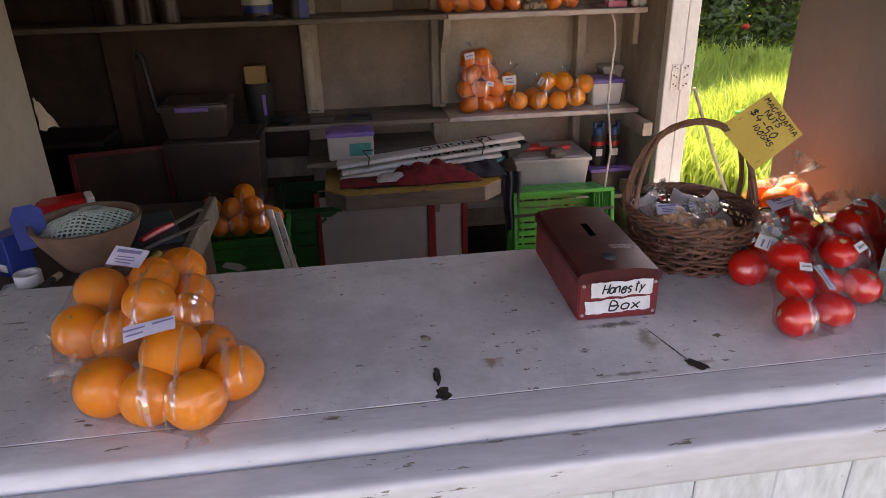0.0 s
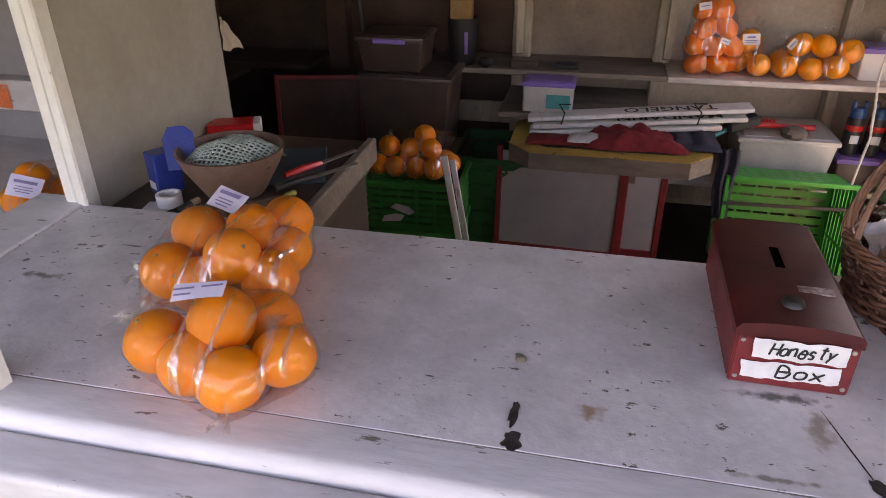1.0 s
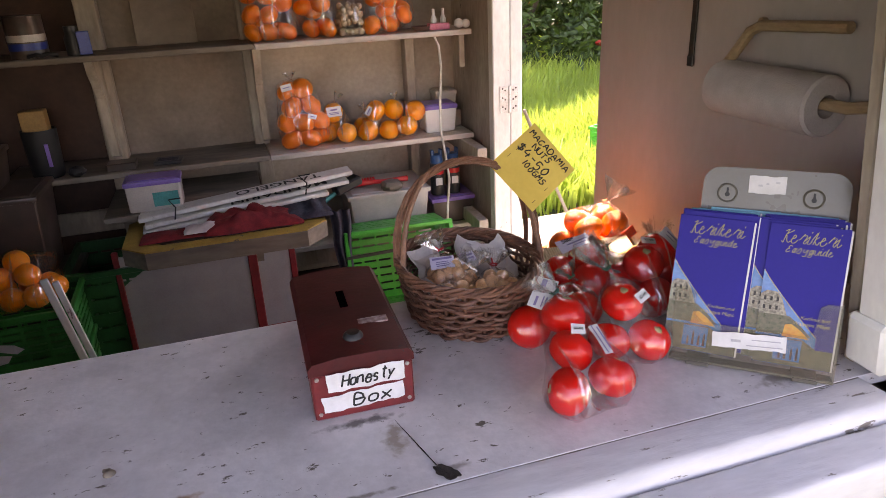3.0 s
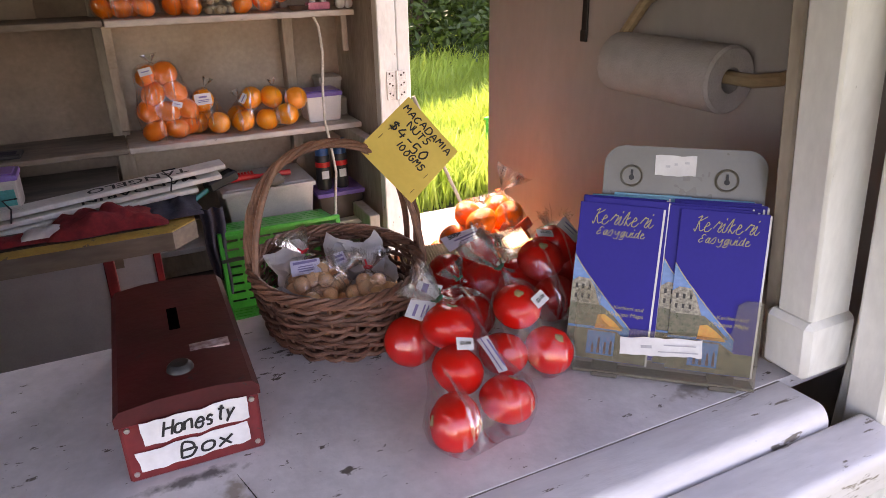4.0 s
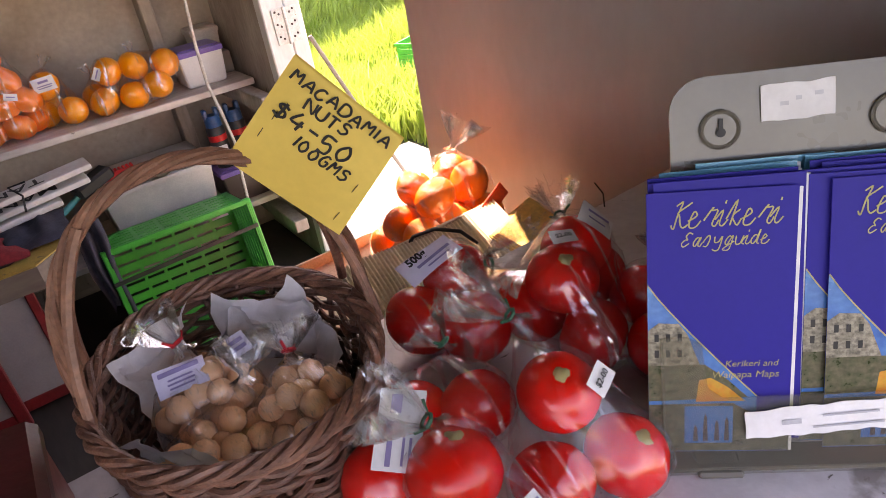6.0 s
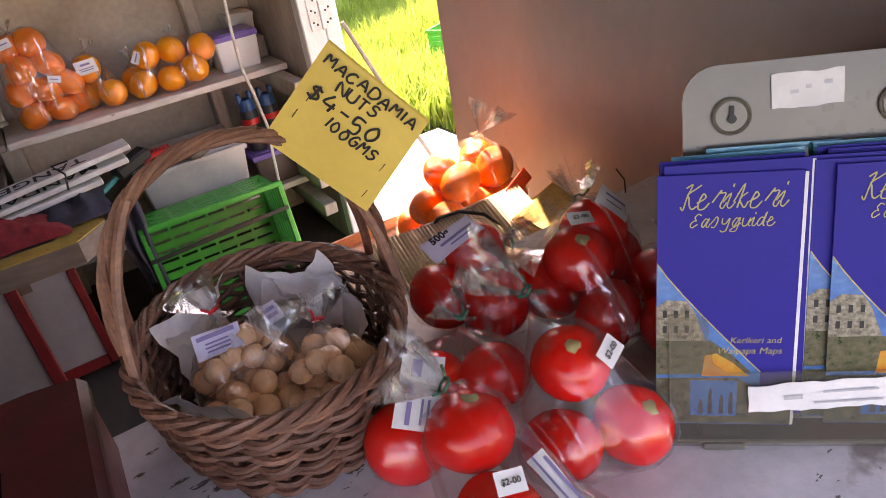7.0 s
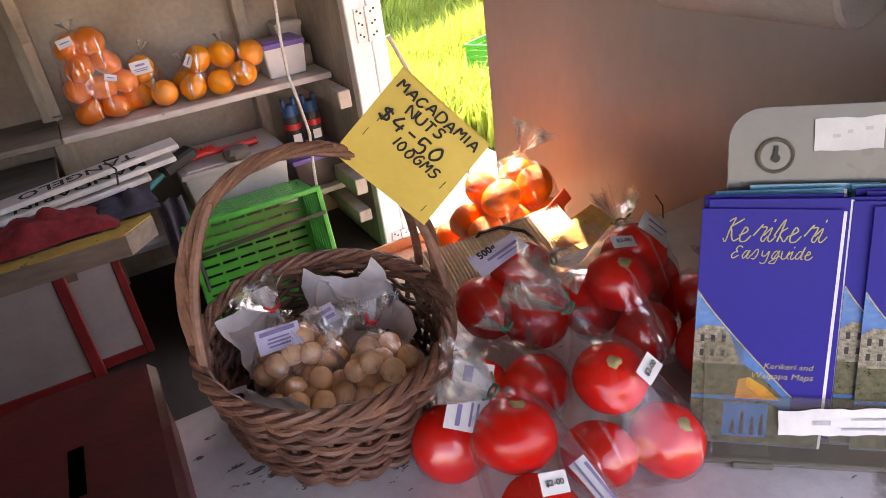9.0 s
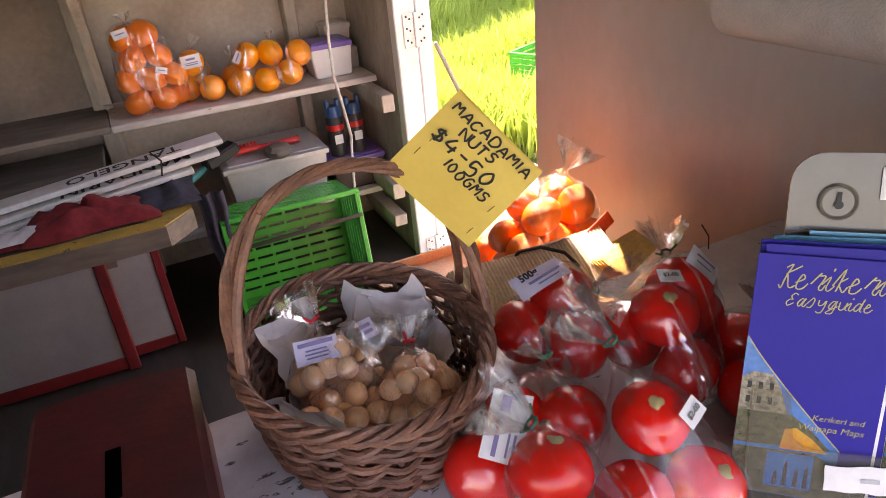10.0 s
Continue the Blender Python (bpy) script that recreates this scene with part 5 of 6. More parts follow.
    for body_, xa, xb, z, cap_, w_ in (("Kerikeri", -0.034, 0.036, 0.1835, 0.0185, 0.0011), ("Easyguide", -0.027, 0.031, 0.1690, 0.0105, 0.0009)):
        part("lettering", pen(body_, xa, xb, 0, cap_, w_, SCRIPT, 0.06, 0.28, 0.0, 1, Matrix(((1, 0, 0, 0), (0, 0, -1, -0.0007), (0, 1, 0, z), (0, 0, 0, 1)))), GOLD, b, "", False)
    for body_, x, z, sz, bold in (("Kerikeri and", 0.022, 0.075, 0.0072, 0.0), ("Waipapa Maps", 0.018, 0.066, 0.0078, 0.0)):
        part("lettering", M().add(*lettering(body_, sz, bold), Matrix(((1, 0.18, 0, x), (0, 0, -1, -0.0006), (0, 1, 0, z), (0, 0, 0, 1)))), GOLD, b, "", False)
    return b


slots = [(-0.0735, 0.0045, 0.0165, 1.6, True), (-0.0640, 0.0085, 0.0240, 0.6, False), (-0.069, 0.0130, 0.0225, 1.2, False), (-0.066, 0.0165, 0.026, 0.4, False),
         (0.0570, 0.0045, 0.0165, 0.6, True), (0.0415, 0.0085, 0.0200, 1.0, True), (0.0370, 0.0125, 0.0230, 0.6, True), (0.053, 0.0165, 0.0225, -0.3, False), (0.056, 0.0200, 0.026, 0.5, False), (0.052, 0.0240, 0.028, -0.2, False)]
WIDE = Matrix.Diagonal((1.07, 1, 1.01, 1))
for x, y, z, ry, face in slots:
    brochure(hm @ TILTB @ pose(x, y, z, 0, ry, 0) @ WIDE, face)
TEALC = mat("teal_cover", (0.03, 0.22, 0.34), (0.05, 0.32, 0.42), 0.3, scale=20, bump=0)
for x, y, z, ry in ((-0.056, 0.0290, 0.030, -0.4), (0.046, 0.0325, 0.032, 0.4), (-0.030, 0.0360, 0.033, 0.2)):
    brochure(hm @ TILTB @ pose(x, y, z, 0, ry, 0), False, TEALC, "teal and blue leaflet at the back of the holder")
brochure(hm @ TILTB @ pose(0.058, 0.0395, 0.012, 0, 1.2, 0), False, ORCARD, "orange leaflet at the back of the holder")

# ---- on the side panel ----
PX = 1.298
roll = thing("paper_towel_holder", (PX, 1.22, 1.30), "pale cane wall bracket holding a roll of paper towel", "towel holder")
part("bracket", M().tube([(-0.002, 0.09, 0.112), (-0.012, 0.09, 0.112)], 0.011, 10), CANE, roll)
part("top_arm", M().tube([(-0.050, 0.170, -0.012), (-0.045, 0.120, 0.050), (-0.040, 0.085, 0.098), (-0.036, 0.060, 0.110), (-0.030, -0.145, 0.118)], 0.011, 10), CANE, roll)
part("spindle", M().tube([(-0.053, 0.17, -0.017), (-0.053, -0.19, -0.012), (-0.045, -0.230, -0.004), (-0.003, -0.245, 0.006)], 0.011, 10), CANE, roll)
paper = M().lathe([(0.021, -0.140), (0.051, -0.140), (0.056, -0.135), (0.056, 0.135), (0.051, 0.140), (0.021, 0.140), (0.021, -0.140)], 36, pose(-0.053, -0.005, -0.017, 90, 0, 0))
part("towel_roll", paper, TOWEL, roll, "white paper towel roll")
strap = whole("strap", M().span((-0.006, -0.009, -0.10), (-0.001, 0.009, 0.34), 0.001).span((-0.008, -0.011, -0.12), (-0.001, 0.011, -0.095), 0.002), BLACK, "black strap hanging on the side panel", "strap", m=Matrix.Translation((PX, 1.535, 1.42)))
hook = M().tube([(0, 0, 0), (0.004, 0.006, 0.02), (0.0, 0.018, 0.035)], 0.0012, 6)
whole("wire_hook", hook, INK, "thin bent wire sticking up behind the counter", "wire", m=Matrix.Translation((1.145, 1.262, CT - 0.002)))

# carton by the doorway with papers on it
carton = thing("carton", (1.07, 1.62, FL), "corrugated cardboard carton beside the doorway", "carton")
ch = 0.762
# sides out of view; the right one, pale, is set to bounce sun onto the panel
for a, b, top in (((-0.27, -0.186), (0.008, -0.180), ch), ((-0.27, 0.24), (0.11, 0.246), 0.56), ((-0.27, -0.180), (-0.264, 0.24), 0.56), ((0.104, -0.180), (0.11, 0.24), 0.56)):
    part("side", M().span((*a, 0), (*b, top), 0.001), CARD, carton)
part("filling", M().span((-0.263, -0.179, 0), (0.103, 0.239, 0.538), 0.002), CARD, carton)
flap = M()
n = 90
fv = [(-0.27 + 0.0031 * i - 0.02 * q, -0.187 - 0.130 * q, ch - 0.055 * q + (0.0035 if row == 0 and i % 2 else 0) - 0.004 * row + 0.006 * math.sin(i * 0.07 + 1) + 0.010 * math.sin(math.pi * q)) for row in (0, 1) for q in (0.0, 0.5, 1.0) for i in range(n)]
fq = [(r * n + i, r * n + i + 1, q * n + i + 1, q * n + i) for r, q in ((1, 0), (2, 1), (3, 4), (4, 5), (0, 3), (5, 2)) for i in range(n - 1)]
flap.add(fv, fq)
part("ribbed_flap", flap, mat("ribbed_card", (0.86, 0.77, 0.62), (0.78, 0.67, 0.51), 0.6, scale=20, bump=0.2), carton, "pale ribbed card flap", False)
papers = thing("leaflets", (1.070, 1.392, FL + ch - 0.040), "fanned pile of yellow leaflets on the carton", "leaflets")
YEL2 = mat("yellow_paper", (0.85, 0.56, 0.16), (0.72, 0.44, 0.12), 0.6, scale=30, bump=0.1)
for i in range(9):
    part("leaf", M().span((-0.050, -0.022, 0.0042 * i), (0.055, 0.026, 0.0042 * i + 0.0028), 0.0006, pose(0.0, -0.004 * i, 0.0, 24, -4, 10 + 1.6 * i)), YEL2, papers)
whole("red_card", M().span((-0.045, -0.001, 0), (0.045, 0.001, 0.024), 0.0005), REDCARD, "small bright red card standing among the leaflets", "card", m=pose(1.068, 1.424, FL + ch - 0.014, -18, -24, 10))
whole("cable", M().tube([(0.90, 1.455, 0.89), (0.925, 1.430, 0.938), (0.955, 1.418, 0.942), (0.985, 1.395, 0.933), (0.995, 1.37, 0.917)], 0.003, 8), BLACK, "short black cable over the carton flap", "cable")

# ---- on the back shelves ----
SM, SU, SL = 0.848, 1.300, 0.425


def lidded_tub(name, x0, x1, y0, y1, z0, z1, body_m, lid_m, words, lid_label="", taper=0.88):
    t = thing(name, ((x0 + x1) / 2, (y0 + y1) / 2, z0), words, "tub")
    w, d, h = (x1 - x0) / 2, (y1 - y0) / 2, z1 - z0
    b = bmesh.new()
    bmesh.ops.create_cube(b, size=1.0)
    for v in b.verts:
        k = taper if v.co.z < 0 else 1.0
        v.co = Vector((v.co.x * 2 * w * k * 0.96, v.co.y * 2 * d * k * 0.96, (v.co.z + 0.5) * (h - 0.012)))
    bmesh.ops.bevel(b, geom=b.edges[:], offset=min(0.012, w * 0.3), segments=3, affect="EDGES", profile=0.6)
    part("body", M().bm(b), body_m, t)
    part("lid", M().span((-w, -d, h - 0.020), (w, d, h), 0.006, None, 2).span((-w * 0.88, -d * 0.86, h - 0.002), (w * 0.88, d * 0.86, h + 0.004), 0.003), lid_m, t, lid_label)
    return t


def clumped(places_seed, x0, x1, z0, z1, y, count, r):
    rnd = random.Random(places_seed)
    got, tries = [], 0
    while len(got) < count and tries < 6000:
        tries += 1
        p = Vector((rnd.uniform(x0, x1), y + rnd.uniform(-0.04, 0.04), rnd.uniform(z0, z1)))
        if all((p - o).length > r * 1.7 for o in got):
            got.append(p)
    low = sorted(got, key=lambda p: p.z)
    for p in low[:max(2, count // 3)]:
        p.z = z0
    return [tuple(p) for p in got]


SG = "bags of fruit on the middle shelf"
B1 = [(0.462, 3.080, SM + 0.038), (0.541, 3.075, SM + 0.039), (0.502, 3.145, SM + 0.038), (0.592, 3.125, SM + 0.040), (0.452, 3.100, SM + 0.108), (0.520, 3.080, SM + 0.106), (0.588, 3.085, SM + 0.112),
      (0.478, 3.095, SM + 0.176), (0.556, 3.090, SM + 0.180), (0.466, 3.115, SM + 0.240), (0.530, 3.105, SM + 0.246)]
g1, g1b = bag_of("mandarin_bag", "tall clear bag of mandarins with a white paper label", "bag of mandarins", SG, "mandarin", MANDARIN_ME, B1, 0.0470, (0.488, 3.11, SM + 0.290), (0.484, 3.11, SM + 0.318), 0.034, (), 51)
sticker(0.036, 0.020, faced(Vector((0.553, 3.036, SM + 0.138)) - g1b, (0, -1, 0.1), (0, 0, 1), -18), g1, ((0, 0, 0.022, 0.003),), material=PAPER)
sticker(0.046, 0.028, faced(Vector((0.462, 3.066, SM + 0.262)) - g1b, (-0.1, -1, 0.35), (0, 0, 1), 12), g1, ((0, 0, 0.03, 0.004),), material=PAPER)
RP = 0.0455
g2, g2b = bag_of("persimmon_bag", "clear bag of ripe persimmons with a white label", "bag of persimmons", SG, "persimmon", PERSIM_ME, [(0.655, 3.12, SM + 0.128), (0.70, 3.075, SM + 0.043), (0.625, 3.14, SM + 0.042), (0.66, 3.19, SM + 0.045)], RP, (0.668, 3.12, SM + 0.182), (0.685, 3.12, SM + 0.215), 0.024, (), 52)
sticker(0.064, 0.042, faced(Vector((0.652, 3.072, SM + 0.142)) - g2b, (0, -1, 0.15), (0, 0, 1), 3), g2, ((0, 0.008, 0.03, 0.007), (0, -0.004, 0.045, 0.003), (0, -0.010, 0.04, 0.003)), material=PAPER)
g3, g3b = bag_of("persimmon_bag", "clear bag of ripe persimmons", "bag of persimmons", SG, "persimmon", PERSIM_ME, [(0.795, 3.065, SM + 0.043), (0.838, 3.09, SM + 0.125), (0.79, 3.15, SM + 0.043)], RP, (0.79, 3.10, SM + 0.13), (0.775, 3.10, SM + 0.16), 0.022, (), 53)
sticker(0.040, 0.024, faced(Vector((0.802, 3.058, SM + 0.132)) - g3b, (-0.4, -1, 0.2), (0, 0, 1), 60), g3, ((0, 0, 0.03, 0.004),), material=PAPER)
bag_of("persimmon_bag", "clear bag of yellow-orange persimmons", "bag of persimmons", SG, "persimmon", PERSIM_ME, [(0.885, 3.05, SM + 0.041), (0.962, 3.02, SM + 0.060), (0.918, 3.08, SM + 0.124), (1.012, 3.06, SM + 0.112), (0.96, 3.11, SM + 0.043)], RP, (0.93, 3.09, SM + 0.165), (0.925, 3.09, SM + 0.195), 0.022, (), 54)
lidded_tub("plastic_tub", 1.052, 1.215, 3.06, 3.20, SM, SM + 0.125, WHITETUB, PURPLE, "white plastic tub with a purple lid", "purple lid")
whole("cream_block", M().span((-0.060, -0.075, 0), (0.060, 0.075, 0.078), 0.004), CREAM, "pale cream painted block on the shelf", "block", m=Matrix.Translation((1.203, 3.235, SM)))
lidded_tub("plastic_tub", 1.150, 1.256, 3.185, 3.29, SM + 0.078, SM + 0.165, GREYTUB, GREYTUB, "small clear plastic tub with a lid")
UG = "bags of fruit on the upper shelf"
bag_of("tangelo_bag", "clear bag of red-orange tangelos on the upper shelf", "bag of tangelos", UG, "tangelo", MANDARIN_ME, clumped(61, 0.36, 0.51, SU + 0.035, SU + 0.20, 3.10, 12, 0.035), 0.041, (0.44, 3.10, SU + 0.27), (0.44, 3.10, SU + 0.31), 0.03, (), 61)
bag_of("tangelo_bag", "clear bag of red-orange tangelos on the upper shelf", "bag of tangelos", UG, "tangelo", MANDARIN_ME, clumped(62, 0.56, 0.67, SU + 0.035, SU + 0.20, 3.11, 11, 0.035), 0.041, (0.62, 3.10, SU + 0.27), (0.62, 3.10, SU + 0.31), 0.03, (), 62)
nb = clumped(63, 0.715, 0.80, SU + 0.014, SU + 0.12, 3.08, 48, 0.014)
bag_of("nut_bag", "clear bag of pale nuts in their shells on the upper shelf", "bag of nuts", UG, "nut", M().ball((0, 0, 0), 1.0, 10, 7).mesh("pale_nut", mat("pale_nut", (0.55, 0.44, 0.30), (0.42, 0.31, 0.2), 0.5, bump=0.1), True), nb, 0.014, (0.758, 3.08, SU + 0.21), (0.76, 3.08, SU + 0.24), 0.03, (), 63)
bag_of("tangelo_bag", "clear bag of red-orange tangelos on the upper shelf", "bag of tangelos", UG, "tangelo", MANDARIN_ME, clumped(64, 0.845, 1.0, SU + 0.035, SU + 0.17, 3.10, 12, 0.035), 0.041, (0.92, 3.10, SU + 0.24), (0.92, 3.10, SU + 0.28), 0.03, (), 64)
pk = thing("soap_stand", (1.135, 3.05, SU), "small pink stand with two white-capped bottles", "stand")
part("tray", M().span((-0.045, -0.025, 0), (0.045, 0.025, 0.028), 0.006, None, 2), PINK, pk)
for sx in (-0.02, 0.022):
    part("bottle", M().lathe([(0, 0.026), (0.012, 0.028), (0.013, 0.045), (0.007, 0.06), (0.006, 0.085), (0.0, 0.086)], 14, pose(sx, 0, 0)), WHITETUB, pk)
for bx, br in ((1.225, 0.021), (1.258, 0.019)):
    whole("white_ball", M().ball((0, 0, br), br, 16, 10), WHITETUB, "small white ball on the upper shelf", "ball", "white balls", m=Matrix.Translation((bx, 3.04, SU)))
dish = M().lathe([(0, 0.004), (0.03, 0.004), (0.045, 0.018), (0.047, 0.018), (0.032, 0.0), (0, 0)], 20)
whole("small_dish", dish, CLAY, "small brown dish on the upper shelf", "dish", m=Matrix.Translation((1.062, 3.06, SU)))


def tin(at, r, h, material, words, cap=None, bands=()):
    t = thing("tin", at, words, "tin")
    part("body", M().lathe([(0, 0), (r, 0), (r, 0.004), (r * 0.985, 0.006), (r * 0.985, h - 0.006), (r, h - 0.004), (r, h), (0, h)], 26), material, t)
    for z0, z1, m_ in bands:
        part("band", M().lathe([(r * 0.992, z0), (r * 0.995, z0), (r * 0.995, z1), (r * 0.992, z1)], 26), m_, t)
    if cap:
        part("cap", M().lathe([(0, h + 0.02), (r * 0.9, h + 0.018), (r, h)], 26), cap, t)
    return t


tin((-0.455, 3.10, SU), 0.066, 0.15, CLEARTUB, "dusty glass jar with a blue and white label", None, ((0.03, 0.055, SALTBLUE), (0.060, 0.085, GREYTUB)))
jar_ = M().lathe([(0, 0), (0.03, 0), (0.031, 0.06), (0.024, 0.075), (0.024, 0.105), (0, 0.106)], 16)
whole("small_bottle", jar_, BLACK, "small dark bottle on the upper shelf", "bottle", m=Matrix.Translation((-0.300, 3.09, SU)))
whole("small_carton", M().span((-0.022, -0.015, 0), (0.022, 0.015, 0.085), 0.002), SALTBLUE, "small blue printed carton", "carton", m=pose(-0.262, 3.08, SU, 0, 0, 12))
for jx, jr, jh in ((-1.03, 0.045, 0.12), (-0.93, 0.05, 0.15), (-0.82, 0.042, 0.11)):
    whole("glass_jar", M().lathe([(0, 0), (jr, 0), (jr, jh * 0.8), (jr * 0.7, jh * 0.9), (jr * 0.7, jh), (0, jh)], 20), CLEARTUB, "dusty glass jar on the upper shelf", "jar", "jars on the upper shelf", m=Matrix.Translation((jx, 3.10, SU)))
whole("sunglasses", M().tube([(-0.05, 0, 0.012), (-0.02, -0.012, 0.02), (0.0, -0.012, 0.014), (0.02, -0.012, 0.02), (0.05, 0, 0.012)], 0.008, 8), BLACK, "dark folded glasses on the upper shelf", "glasses", m=Matrix.Translation((-0.40, 3.03, SU - 0.004)))
crd = M().span((-0.12, -0.004, 0), (0.12, 0.004, 0.30), 0.002)
whole("cardboard_sheet", crd, BACKWALL, "brown cardboard sheet leaning on the back wall", "cardboard", m=pose(0.02, 3.285, SU, -6))

# black mug with a yellow packet, knife sheath and small things on the middle shelf
cup = thing("black_mug", (-0.495, 3.08, SM), "black printed mug holding a yellow packet", "mug")
part("body", M().lathe([(0, 0), (0.052, 0), (0.058, 0.01), (0.064, 0.19), (0.060, 0.19), (0.055, 0.02), (0, 0.02)], 26), INK, cup)
part("print", M().span((0.02, -0.0615, 0.05), (0.034, -0.058, 0.14), 0.002), PURPLE, cup)
part("yellow_packet", M().span((-0.048, -0.03, 0.15), (0.042, 0.03, 0.262), 0.003), mat("yellow_packet", (0.30, 0.17, 0.05), (0.22, 0.12, 0.035), 0.5, bump=0.05), cup, "faded yellow packet")
whole("dark_pouch", M().ball((0, 0, 0.022), 0.032, 14, 8, 0.65, 0.2), BLACK, "small dark pouch beside the mug", "pouch", m=Matrix.Translation((-0.385, 3.03, SM - 0.002)))
case = thing("calculator", pose(-0.05, 3.09, SM, 0, 0, -4), "small dark calculator lying on the shelf", "calculator")
part("body", M().span((-0.055, -0.045, 0), (0.055, 0.045, 0.016), 0.004), BLACK, case)
part("keys", M().span((-0.04, -0.035, 0.0155), (0.04, 0.01, 0.018), 0.001), NAVY, case)
whole("clear_box", M().span((-0.055, -0.04, 0), (0.055, 0.04, 0.03), 0.004), CLEARTUB, "small cloudy plastic box lying on the shelf", "box", m=Matrix.Translation((-0.225, 3.07, SM)))
whole("strap", M().tube([(0, 0, 0.52), (0.01, -0.012, 0.55), (0.03, -0.012, 0.53), (0.05, -0.015, 0.30), (0.11, -0.02, 0.08), (0.14, -0.02, -0.02)], 0.012, 6), BLACK, "dark strap hanging on the wall stud", "strap", m=Matrix.Translation((-1.03, 3.235, 0.62)))

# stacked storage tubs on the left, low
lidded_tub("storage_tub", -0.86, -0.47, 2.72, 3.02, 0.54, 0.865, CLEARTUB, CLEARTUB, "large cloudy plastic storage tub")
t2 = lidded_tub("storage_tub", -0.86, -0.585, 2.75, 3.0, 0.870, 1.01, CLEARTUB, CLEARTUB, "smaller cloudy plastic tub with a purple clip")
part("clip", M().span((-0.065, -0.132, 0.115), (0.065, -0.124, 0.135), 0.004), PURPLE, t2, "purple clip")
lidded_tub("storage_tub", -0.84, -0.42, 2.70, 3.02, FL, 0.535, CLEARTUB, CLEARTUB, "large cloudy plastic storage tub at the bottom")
# white box given the greyer plastic, its dim place put into the colour
pb = lidded_tub("cardboard_pack", -0.21, 0.0, 2.84, 2.97, 0.72, 0.842, GREYTUB, PURPLE, "white and purple packet box with a teal print", "purple top", 0.98)
part("teal_print", M().span((-0.005, -0.0680, 0.02), (0.088, -0.0645, 0.075), 0.001), TEAL, pb)
setting("shelf_low_left", M().span((-0.30, 2.83, 0.695), (0.30, 3.29, 0.718), 0.003), GREYWOOD, "rough plank under the packet box")


# ---- slotted crates ----
def slot_panel(w, h, cols, rows, t=0.004, rim=0.02, gap=0.009, m=None):
    """Moulded panel in x, z, pierced by rows of long slots."""
    s, rib = M(), 0.011
    xs, zs = [0.0], [0.0]
    for i in range(cols):
        x = rim + (w - 2 * rim) * i / cols
        xs += [x + (rib / 2 if i else 0), x + (w - 2 * rim) / cols - (rib / 2 if i < cols - 1 else 0)]
    pitch = (h - 2 * rim) / rows
    for j in range(rows):
        zs += [rim + pitch * j + (pitch - gap) / 2, rim + pitch * j + (pitch + gap) / 2]
    xs, zs = xs + [w], zs + [h]
    nx, nz = len(xs), len(zs)
    solid = [[not (i % 2 == 1 and j % 2 == 1) for j in range(nz - 1)] for i in range(nx - 1)]
    full = lambda i, j: 0 <= i < nx - 1 and 0 <= j < nz - 1 and solid[i][j]
    v = [(x, y, z) for y in (0, t) for x in xs for z in zs]
    at = lambda i, j, k: k * nx * nz + i * nz + j
    f = []
    for i in range(nx - 1):
        for j in range(nz - 1):
            if not solid[i][j]:
                continue
            f += [(at(i, j, 0), at(i + 1, j, 0), at(i + 1, j + 1, 0), at(i, j + 1, 0)), (at(i, j + 1, 1), at(i + 1, j + 1, 1), at(i + 1, j, 1), at(i, j, 1))]
            for (a, b), (c, d), (e, g) in (((i - 1, j), (i, j + 1), (i, j)), ((i + 1, j), (i + 1, j), (i + 1, j + 1)), ((i, j - 1), (i, j), (i + 1, j)), ((i, j + 1), (i + 1, j + 1), (i, j + 1))):
                if not full(a, b):
                    f.append((at(c, d, 0), at(e, g, 0), at(e, g, 1), at(c, d, 1)))
    return s.add(v, f, m)


def crate(place, w, d, h, material, words, deep=True):
    """Vegetable crate, open at the top of its own space."""
    c = thing("plastic_crate", place, words, "crate", "plastic crates")
    part("base", slot_panel(w, d, 6, 9, 0.005, m=pose(-w / 2, d / 2, 0, 90, 0, 0)), material, c)
    part("side", slot_panel(w, h, 5, 6, m=pose(-w / 2, -d / 2, 0)), material, c)
    part("side", slot_panel(w, h, 5, 6, m=pose(-w / 2, d / 2 - 0.004, 0)), material, c)
    part("end", slot_panel(d, h, 3, 6, m=pose(-w / 2 + 0.004, -d / 2, 0, 0, 0, 90)), material, c)
    part("end", slot_panel(d, h, 3, 6, m=pose(w / 2, -d / 2, 0, 0, 0, 90)), material, c)
    rim = M()
    rim.span((-w / 2 - 0.012, -d / 2 - 0.012, h - 0.022), (w / 2 + 0.012, -d / 2 + 0.002, h), 0.003).span((-w / 2 - 0.012, d / 2 - 0.002, h - 0.022), (w / 2 + 0.012, d / 2 + 0.012, h), 0.003)
    rim.span((-w / 2 - 0.012, -d / 2, h - 0.022), (-w / 2 + 0.002, d / 2, h), 0.003).span((w / 2 - 0.002, -d / 2, h - 0.022), (w / 2 + 0.012, d / 2, h), 0.003)
    part("rim", rim, material, c)
    return c


# bright crate on its side under the lower shelf, mouth to the front
gc = crate(pose(0.815, 2.885, 0.345, 80, 0, -2), 0.43, 0.36, 0.27, GREEN, "bright green slotted plastic crate lying on its side")
part("strap", M().span((-0.225, 0.090, 0.275), (0.225, 0.103, 0.279), 0.001, pose(0, 0, 0, 0, 0, 2)), BLACK, gc, "black elastic strap")
crate(pose(-0.575, 2.55, FL, 0, 0, 2), 0.38, 0.30, 0.195, DIMGREEN, "green slotted plastic crate at the bottom of a stack")
